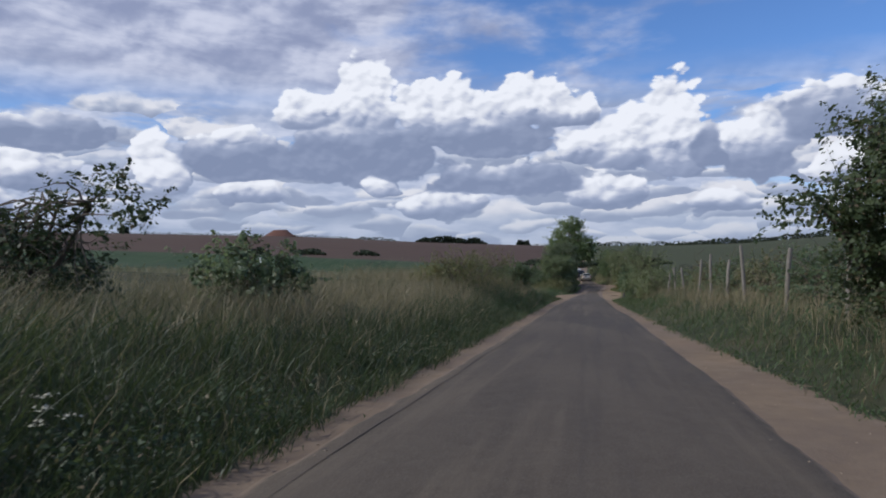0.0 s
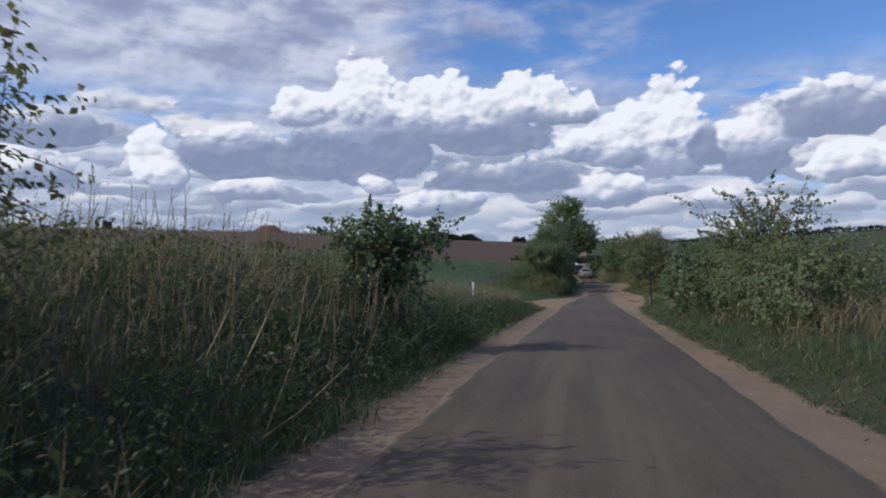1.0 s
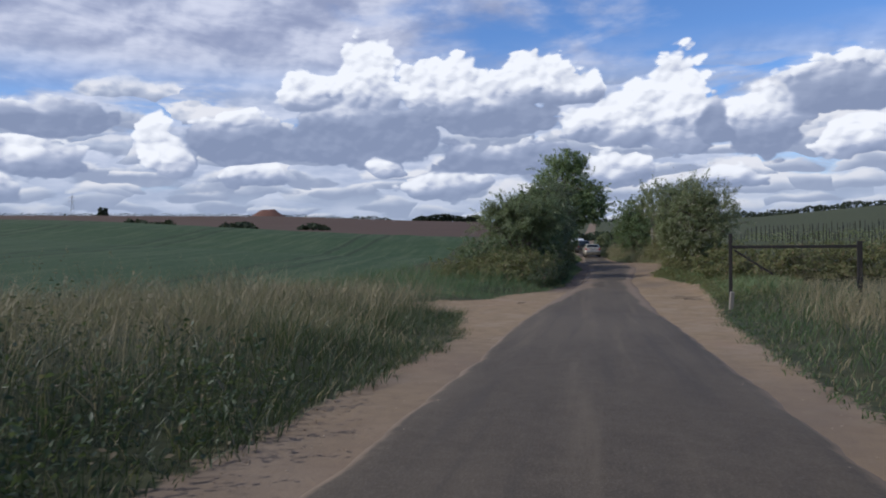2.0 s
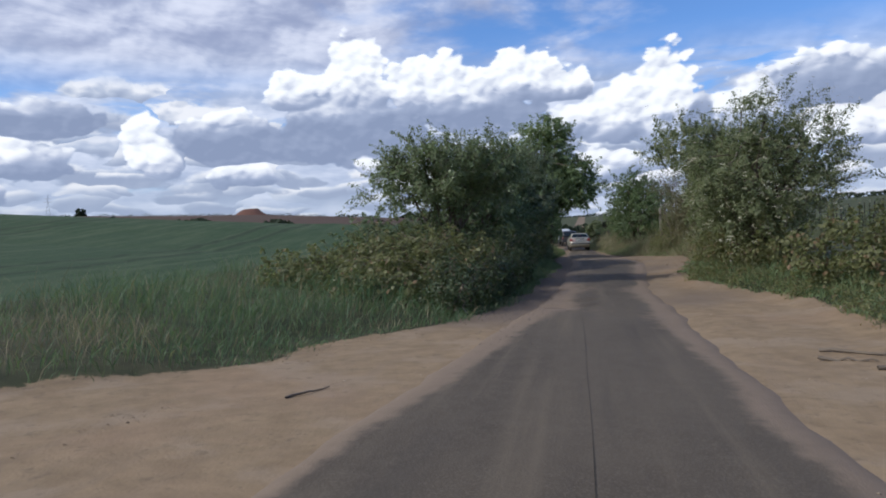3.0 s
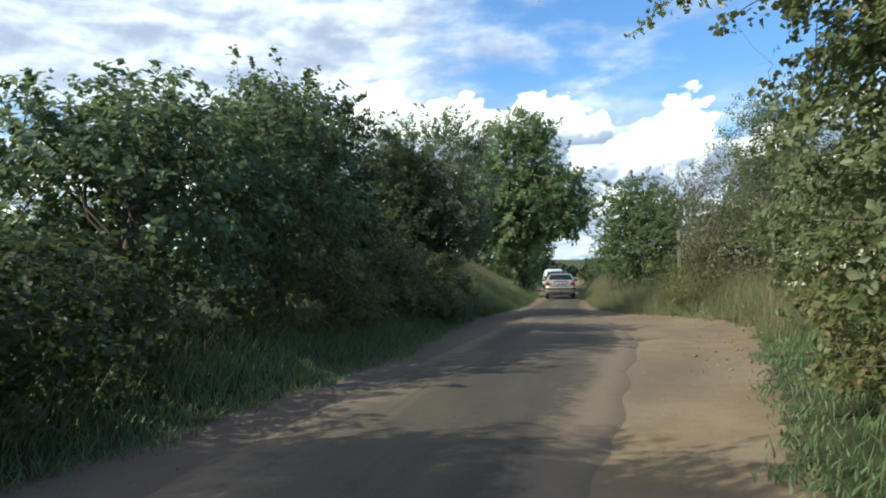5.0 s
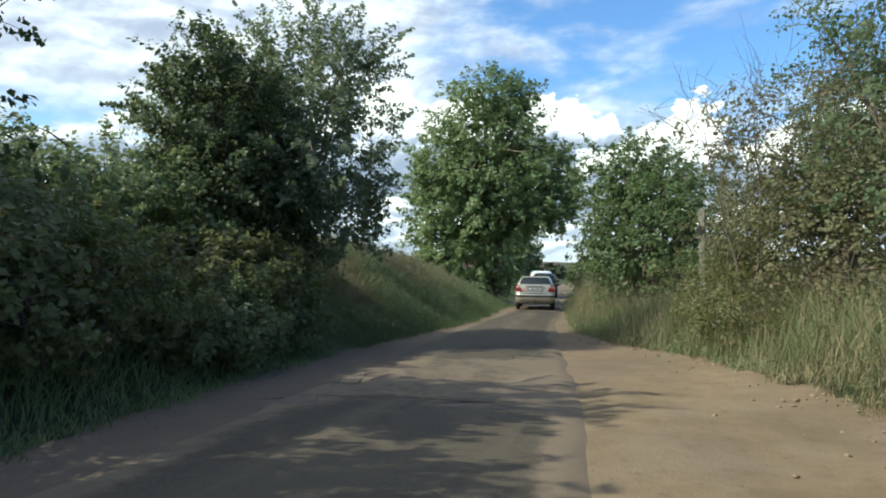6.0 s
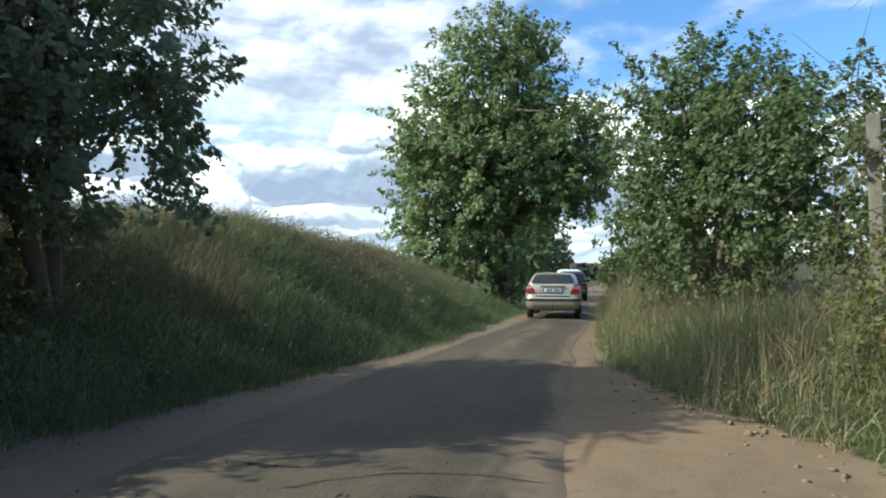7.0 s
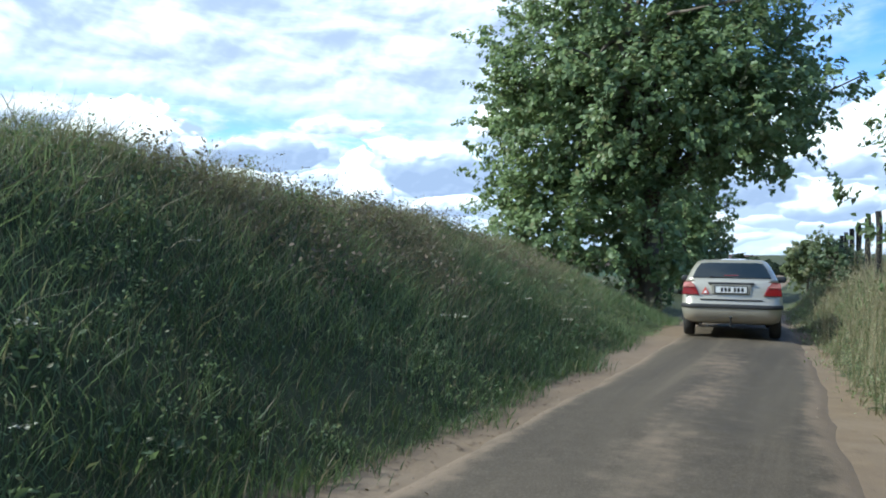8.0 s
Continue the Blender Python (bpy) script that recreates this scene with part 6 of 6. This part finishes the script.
def plate(root, z, y, w=0.52, h=0.115):
    bm = bmesh.new()
    box(bm, -w / 2, w / 2, y - 0.012, y, z - h / 2, z + h / 2)
    p = part("number_plate", bevel(bm, 0.004, 1), M_PLATE, root, "white number plate with dark bars")
    cx = -w * 0.33
    for k in range(6):
        bm = bmesh.new()
        box(bm, cx, cx + 0.042, y - 0.016, y - 0.0125, z - 0.036, z + 0.036)
        part("bar", bm, M_INK, p)
        cx += 0.062 + (0.03 if k == 2 else 0)
    bm = bmesh.new()
    for a in (-1, 1):
        box(bm, a * (w / 2 + 0.008) - 0.008, a * (w / 2 + 0.008) + 0.008, y - 0.016, y + 0.004, z - h / 2 - 0.014, z + h / 2 + 0.014)
        box(bm, -w / 2, w / 2, y - 0.016, y + 0.004, z + a * (h / 2 + 0.007) - 0.007, z + a * (h / 2 + 0.007) + 0.007)
    part("plate_frame", bm, M_TRIM, p)


def mirror(root, x, y, z, mat):
    s = 1 if x > 0 else -1
    bm = stacked([ring(0.05, -0.04, 0.05, -0.065, 0.03), ring(0.10, -0.05, 0.06, -0.04, 0.04), ring(0.10, -0.05, 0.06, 0.04, 0.04), ring(0.07, -0.04, 0.05, 0.065, 0.03)])
    box(bm, -s * 0.18, -s * 0.05, -0.02, 0.02, -0.04, -0.005)
    ob = part("mirror", bm, mat, root, "door mirror", True)
    ob.location = (x, y, z)


def hatchback(x, y, heading):
    W, L = 1.70, 4.13
    lift = lambda z: float(np.interp(z, [0.0, 0.24, 0.42, 0.55, 0.62, 0.70, 0.90, 1.01, 1.35, 1.43], [0.0, 0.27, 0.43, 0.56, 0.635, 0.785, 1.03, 1.10, 1.375, 1.455]))
    up = lambda pts: [(p[0], p[1], lift(p[2])) for p in pts]
    hull = [ring(0.70, 0.20, 3.95, 0.24, 0.25), ring(0.80, 0.07, 4.05, 0.30, 0.28), ring(0.835, 0.00, 4.12, 0.42, 0.26), ring(0.85, -0.02, 4.13, 0.55, 0.26), ring(0.85, 0.01, 4.10, 0.62, 0.24),
            ring(0.845, 0.06, 4.02, 0.66, 0.22), ring(0.835, 0.07, 3.85, 0.76, 0.22), ring(0.81, 0.10, 3.45, 0.88, 0.22), ring(0.77, 0.14, 3.1, 0.95, 0.2), ring(0.70, 0.22, 2.9, 0.97, 0.2)]
    house = [ring(0.79, 0.12, 3.05, 0.90, 0.16), ring(0.755, 0.20, 2.85, 1.02, 0.16), ring(0.70, 0.34, 2.55, 1.18, 0.16), ring(0.64, 0.46, 2.32, 1.31, 0.16), ring(0.60, 0.54, 2.22, 1.375, 0.17),
             ring(0.52, 0.66, 2.05, 1.408, 0.18), ring(0.36, 0.85, 1.8, 1.42, 0.18)]
    panes = [("rear_window", [(-0.66, 0.175, 1.01), (0.66, 0.175, 1.01), (0.60, 0.325, 1.20), (0.53, 0.462, 1.335), (0.40, 0.475, 1.35), (-0.40, 0.475, 1.35), (-0.53, 0.462, 1.335), (-0.60, 0.325, 1.20)], "dark sloping rear window")]
    for s in (-1, 1):
        q = [(s * 0.77, 0.55, 1.0), (s * 0.77, 2.6, 1.0), (s * 0.655, 2.2, 1.30), (s * 0.65, 0.75, 1.30)]
        panes.append(("side_window", q if s > 0 else q[::-1], "dark side window"))
    panes.append(("windscreen", [(0.62, 2.93, 1.0), (-0.62, 2.93, 1.0), (-0.55, 2.36, 1.31), (0.55, 2.36, 1.31)], "sloping windscreen"))
    lamps = []
    for s in (-1, 1):
        q = [(s * 0.83, 0.085, 0.70), (s * 0.53, 0.045, 0.70), (s * 0.60, 0.075, 0.83), (s * 0.68, 0.085, 0.895), (s * 0.80, 0.125, 0.89)]
        u = [(s * 0.815, 0.10, 0.81), (s * 0.595, 0.058, 0.81), (s * 0.67, 0.078, 0.885), (s * 0.80, 0.118, 0.88)]
        lamps.append((q[::-1] if s > 0 else q, u[::-1] if s > 0 else u))

    hull, house = [up(q) for q in hull], [up(q) for q in house]
    panes = [(a, up(q), b) for a, q, b in panes]
    lamps = [(up(q), up(u)) for q, u in lamps]

    def extras(root, hw):
        bm = stacked([ring(0.857, -0.032, 0.6, 0.555, 0.26), ring(0.860, -0.036, 0.6, 0.57, 0.26), ring(0.860, -0.036, 0.6, 0.615, 0.26), ring(0.856, -0.028, 0.6, 0.63, 0.26)])
        part("bumper_strip", bm, M_TRIM, root, "black rubbing strip round the bumper", True)
        bm = bmesh.new()
        box(bm, -0.38, 0.38, 0.045, 0.10, 0.985, 1.02)
        part("plate_shade", bevel(bm, 0.01), M_TRIM, root, "dark recess lip above the plate")
        bm = bmesh.new()
        box(bm, -0.33, 0.33, 0.052, 0.10, 0.80, 0.986)
        part("plate_recess", bevel(bm, 0.01), M_SILVER, root)
        plate(root, 0.89, 0.05)
        bm = bmesh.new()
        box(bm, -0.52, 0.52, 0.022, 0.07, 0.70, 0.718)
        part("tailgate_seam", bevel(bm, 0.004, 1), M_TRIM, root, "dark seam under the tailgate")
        bm = bmesh.new()
        box(bm, -0.34, 0.02, 0.168, 0.186, 1.108, 1.123)
        v = box(bm, -0.36, -0.30, 0.160, 0.20, 1.108, 1.138)
        part("wiper", bevel(bm, 0.004, 1), M_TRIM, root, "black rear wiper")
        bm = bmesh.new()
        box(bm, -0.16, 0.16, 0.30, 0.36, 1.055, 1.075)
        q = slab(up([(-0.13, 0.205, 1.045), (0.13, 0.205, 1.045), (0.13, 0.222, 1.068), (-0.13, 0.222, 1.068)]), 0.012)
        bm.free()
        part("brake_light", q, M_RED, root, "slim high brake light")
        bm = bmesh.new()
        V, F = tube([(0.0, 0.25, 0.27), (0.0, 0.0, 0.27), (0.0, -0.10, 0.29), (0.0, -0.12, 0.38)], [0.022, 0.022, 0.02, 0.016], 8)
        vs = [bm.verts.new(v) for v in V]
        for f in F:
            bm.faces.new([vs[i] for i in f])
        bmesh.ops.create_uvsphere(bm, u_segments=12, v_segments=8, radius=0.026, matrix=Matrix.Translation((0, -0.12, 0.40)))
        part("tow_hook", bm, M_TRIM, root, "dark steel tow hook")
        bm = bmesh.new()
        V, F = tube([(-0.52, 0.35, 0.24), (-0.52, 0.05, 0.235)], [0.028, 0.028], 10)
        vs = [bm.verts.new(v) for v in V]
        for f in F:
            bm.faces.new([vs[i] for i in f])
        part("exhaust", bm, M_RIM, root, "short grey exhaust pipe")
        tri = part("sticker", slab([(-0.50, 0.052, 0.80), (-0.36, 0.048, 0.80), (-0.43, 0.060, 0.93)], 0.004), M_STICK, root, "small red and white triangle sticker")
        part("sticker_middle", slab([(-0.465, 0.045, 0.816), (-0.395, 0.043, 0.816), (-0.43, 0.051, 0.885)], 0.005), M_PLATE, tri)
        for s in (-1, 1):
            mirror(root, s * 0.93, 2.6, 1.06, M_TRIM)
    return vehicle("hatchback_car", "dusty silver-green hatchback with red tail lamps on the lane", x, y, heading, M_SILVER, hull, house, panes, lamps, W, L, 0.30, 0.58, 0.79, extras)


def offroader(x, y, heading):
    W, L = 1.76, 4.4
    hull = [ring(0.74, 0.15, 4.25, 0.38, 0.2), ring(0.85, 0.02, 4.36, 0.45, 0.22), ring(0.88, 0.0, 4.4, 0.65, 0.22), ring(0.88, 0.04, 4.35, 0.85, 0.2), ring(0.85, 0.08, 3.9, 1.02, 0.2), ring(0.8, 0.12, 3.3, 1.08, 0.2)]
    house = [ring(0.84, 0.08, 3.1, 1.02, 0.16), ring(0.78, 0.20, 2.8, 1.25, 0.16), ring(0.70, 0.34, 2.45, 1.50, 0.16), ring(0.62, 0.44, 2.3, 1.60, 0.18), ring(0.45, 0.7, 2.0, 1.66, 0.2)]
    panes = [("rear_window", [(-0.66, 0.10, 1.10), (0.66, 0.10, 1.10), (0.57, 0.33, 1.50), (-0.57, 0.33, 1.50)], "dark rear window")]
    for s in (-1, 1):
        q = [(s * 0.83, 0.5, 1.1), (s * 0.83, 2.7, 1.1), (s * 0.71, 2.3, 1.47), (s * 0.71, 0.6, 1.47)]
        panes.append(("side_window", q if s > 0 else q[::-1], "dark side window"))
    lamps = []
    for s in (-1, 1):
        q = [(s * 0.86, 0.05, 0.78), (s * 0.70, 0.02, 0.78), (s * 0.72, 0.05, 1.02), (s * 0.84, 0.09, 1.02)]
        u = [(s * 0.85, 0.05, 0.94), (s * 0.71, 0.03, 0.94), (s * 0.72, 0.045, 1.0), (s * 0.84, 0.08, 1.0)]
        lamps.append((q[::-1] if s > 0 else q, u[::-1] if s > 0 else u))

    def extras(root, hw):
        plate(root, 0.72, -0.004)
        bm = stacked([ring(0.885, -0.03, 0.5, 0.44, 0.2), ring(0.89, -0.035, 0.5, 0.5, 0.2), ring(0.885, -0.03, 0.5, 0.6, 0.2)])
        part("bumper", bm, M_TRIM, root, "black plastic bumper", True)
        for s in (-1, 1):
            mirror(root, s * 1.0, 2.7, 1.12, M_TRIM)
    return vehicle("offroad_car", "black off-road car seen from behind on the lane", x, y, heading, M_BLACKCAR, hull, house, panes, lamps, W, L, 0.34, 0.6, 0.7, extras)


def van(x, y, heading):
    W, L = 1.72, 4.1
    hull = [ring(0.74, 0.12, 4.0, 0.30, 0.18), ring(0.84, 0.01, 4.08, 0.38, 0.18), ring(0.86, 0.0, 4.1, 0.6, 0.16), ring(0.86, 0.02, 4.05, 0.85, 0.16), ring(0.85, 0.04, 3.7, 1.0, 0.16), ring(0.83, 0.06, 3.3, 1.06, 0.16)]
    house = [ring(0.85, 0.04, 3.2, 1.0, 0.14), ring(0.82, 0.07, 2.9, 1.3, 0.14), ring(0.77, 0.11, 2.5, 1.62, 0.15), ring(0.70, 0.17, 2.3, 1.75, 0.17), ring(0.5, 0.4, 2.1, 1.81, 0.2)]
    panes = []
    for s in (-1, 1):
        q = [(s * 0.06, 0.045, 1.10), (s * 0.66, 0.045, 1.10), (s * 0.62, 0.10, 1.55), (s * 0.08, 0.10, 1.55)]
        panes.append(("rear_window", q if s > 0 else q[::-1], "dark door window"))
    lamps = []
    for s in (-1, 1):
        q = [(s * 0.85, 0.02, 0.80), (s * 0.74, 0.0, 0.80), (s * 0.74, 0.02, 1.05), (s * 0.84, 0.04, 1.05)]
        u = [(s * 0.845, 0.02, 0.97), (s * 0.745, 0.01, 0.97), (s * 0.745, 0.02, 1.03), (s * 0.84, 0.035, 1.03)]
        lamps.append((q[::-1] if s > 0 else q, u[::-1] if s > 0 else u))

    def extras(root, hw):
        plate(root, 0.82, 0.008)
        bm = stacked([ring(0.865, -0.03, 0.4, 0.36, 0.16), ring(0.87, -0.035, 0.4, 0.45, 0.16), ring(0.865, -0.03, 0.4, 0.56, 0.16)])
        part("bumper", bm, M_TRIM, root, "grey plastic bumper", True)
        bm = bmesh.new()
        box(bm, -0.008, 0.008, 0.0, 0.05, 0.6, 1.6)
        part("door_seam", bm, M_TRIM, root, "seam between the rear doors")
    return vehicle("delivery_van", "small white delivery van with two rear door windows", x, y, heading, M_WHITECAR, hull, house, panes, lamps, W, L, 0.31, 0.5, 0.8, extras)


hatchback(-0.99, 131.6, 4.5)
offroader(-2.2, 149.0, 7.0)
van(-3.1, 156.5, 9.0)


# ---- far land ----
def far_wood(az, r, wide, high, n, seed, label="dark far wood on the skyline"):
    rng = np.random.default_rng(seed)
    a = radians(az)
    cx, cy = math.sin(a) * r, 60 + math.cos(a) * r
    t, dep = rng.uniform(-0.5, 0.5, n) * wide, rng.uniform(-6, 6, n)
    prof = high * (0.55 + 0.45 * np.abs(np.sin(t / high * 0.8 + seed) * np.cos(t / high * 0.33))) * np.clip((0.5 - np.abs(t / wide)) * 8, 0.25, 1)
    x, y = cx + t * math.cos(a) + dep * math.sin(a), cy - t * math.sin(a) + dep * math.cos(a)
    z = ground_z(x, y) + prof * rng.uniform(-0.1, 0.8, n)
    size = max(1.2, high * 0.26)
    P = np.stack([x, y, z], -1)
    ob = link_mesh("far_wood", *leaves(P, rng.normal(size=(n, 3)) + np.array([-0.3, -0.6, 0.4]), size, rng, 1.2), M_FAR)
    return tagged(ob, label, "trees", kind="stuff")


for i, (az, r, wide, high, n) in enumerate(((-12.0, 980, 105, 13, 1300), (-5.8, 960, 18, 12, 260), (-18.5, 1000, 60, 6, 420), (-32, 1010, 260, 4.5, 1000), (-44, 1010, 200, 4.5, 700), (-24, 1010, 130, 4.5, 500),
                                            (-38.5, 1000, 12, 12, 130), (-36.0, 190, 14, 3.0, 240), (-29.5, 200, 10, 2.6, 200), (-23.5, 205, 9, 2.2, 170), (6, 900, 260, 7, 1500), (17, 820, 320, 9, 1900), (32, 800, 300, 10, 1500), (-2, 1000, 120, 4, 400),
                                            (-62, 1000, 320, 6, 900))):
    far_wood(az, r, wide, high, n, 200 + i)
far_wood(-3.2, 175, 26, 3.2, 420, 231, "distant hedge beyond the bend of the lane")
far_wood(3.5, 190, 30, 2.6, 380, 232, "distant hedge beyond the bend of the lane")


def mound(az, r, wide, high):
    a = radians(az)
    cx, cy = math.sin(a) * r, 60 + math.cos(a) * r
    u, v = np.meshgrid(np.linspace(-1, 1, 33), np.linspace(-1, 1, 17))
    q = np.clip(1 - np.hypot(u, v), 0, 1)
    h = high * np.minimum(1, q * 1.7) * (1 + 0.12 * wave(u * 6, v * 5, 1.0)) - 0.6
    X, Y = cx + u * wide / 2 * math.cos(a) + v * wide / 2 * math.sin(a), cy - u * wide / 2 * math.sin(a) + v * wide / 2 * math.cos(a)
    ob = link_mesh("earth_mound", np.stack([X, Y, float(ground_z(cx, cy)) + h], -1).reshape(-1, 3), grid_faces(*u.shape), M_RUSTY, smooth=True)
    return tagged(ob, "reddish heap of earth on the far ridge", "mound")


mound(-26.6, 960, 46, 9)


def vineyard():
    """Rows of thin stakes with low green vines, far off on the right."""
    rng = np.random.default_rng(8)
    bits, P = [], []
    for r in range(7):
        for k in range(26):
            x, y = 17 + r * 3.4 + rng.normal(0, 0.08), 112 + k * 1.7 + r * 0.6
            z = float(ground_z(x, y))
            h = 1.75 + rng.normal(0, 0.08)
            bits.append(tube([(x, y, z - 0.1), (x + rng.normal(0, 0.03), y, z + h)], [0.035, 0.03], 4))
            c = np.array([x, y, z + 0.6])
            P.append(c + rng.normal(size=(30, 3)) * np.array([0.18, 0.6, 0.28]))
    V, F = merged(bits)
    tagged(link_mesh("vineyard_stakes", V, F, M_DARKWOOD), "rows of grey vineyard stakes in a distant field", "stakes", kind="stuff")
    P = np.concatenate(P)
    tagged(link_mesh("vines", *leaves(P, rng.normal(size=P.shape) + np.array([0, 0, 0.6]), 0.13, rng, 1.2), M_ELDER), "low green vines along the stakes", "vines", kind="stuff")


vineyard()


def pylon(az, r, high):
    a = radians(az)
    x, y = math.sin(a) * r, 60 + math.cos(a) * r
    z = float(ground_z(x, y)) - 0.5
    bits = []
    c, s = math.cos(a), -math.sin(a)
    for e in (-1, 1):
        bits.append(tube([(e * 2.6 * c, e * 2.6 * s, 0), (e * 0.7 * c, e * 0.7 * s, high * 0.6), (e * 0.25 * c, e * 0.25 * s, high)], [0.22, 0.18, 0.12], 4))
    for k in range(7):
        f0, f1 = k / 8, (k + 1) / 8
        w0, w1 = 2.6 - 2.4 * f0, 2.6 - 2.4 * f1
        e = 1 if k % 2 else -1
        bits.append(tube([(e * w0 * c, e * w0 * s, f0 * high), (-e * w1 * c, -e * w1 * s, f1 * high)], [0.12, 0.12], 4))
    for f, w in ((0.66, 4.6), (0.82, 3.6)):
        bits.append(tube([(-w * c, -w * s, f * high), (w * c, w * s, f * high)], [0.16, 0.16], 4))
    V, F = merged(bits)
    ob = link_mesh("pylon", V, F, M_RIM)
    ob.location = (x, y, z)
    return tagged(ob, "slim grey lattice pylon on the ridge", "pylon")


pylon(-40.5, 940, 27)
stick("fallen_stick", "dark straight stick lying on the sand", (-3.02, 78.27), (-2.78, 78.76), 0.013, 1)
stick("fallen_stick", "dark rotten stick on the sandy edge", (2.15, 81.0), (2.95, 80.4), 0.02, 2)
stick("fallen_stick", "dark rotten stick on the sandy edge", (2.0, 80.5), (2.5, 80.3), 0.018, 4)
stick("fallen_stick", "dark rotten stick on the sandy edge", (2.35, 79.9), (2.95, 79.75), 0.022, 5)
stick("dead_twig", "pale forked dead twig at the grass edge", (-2.62, 85.4), (-2.75, 85.5, 0.42), 0.013, 3, 5)
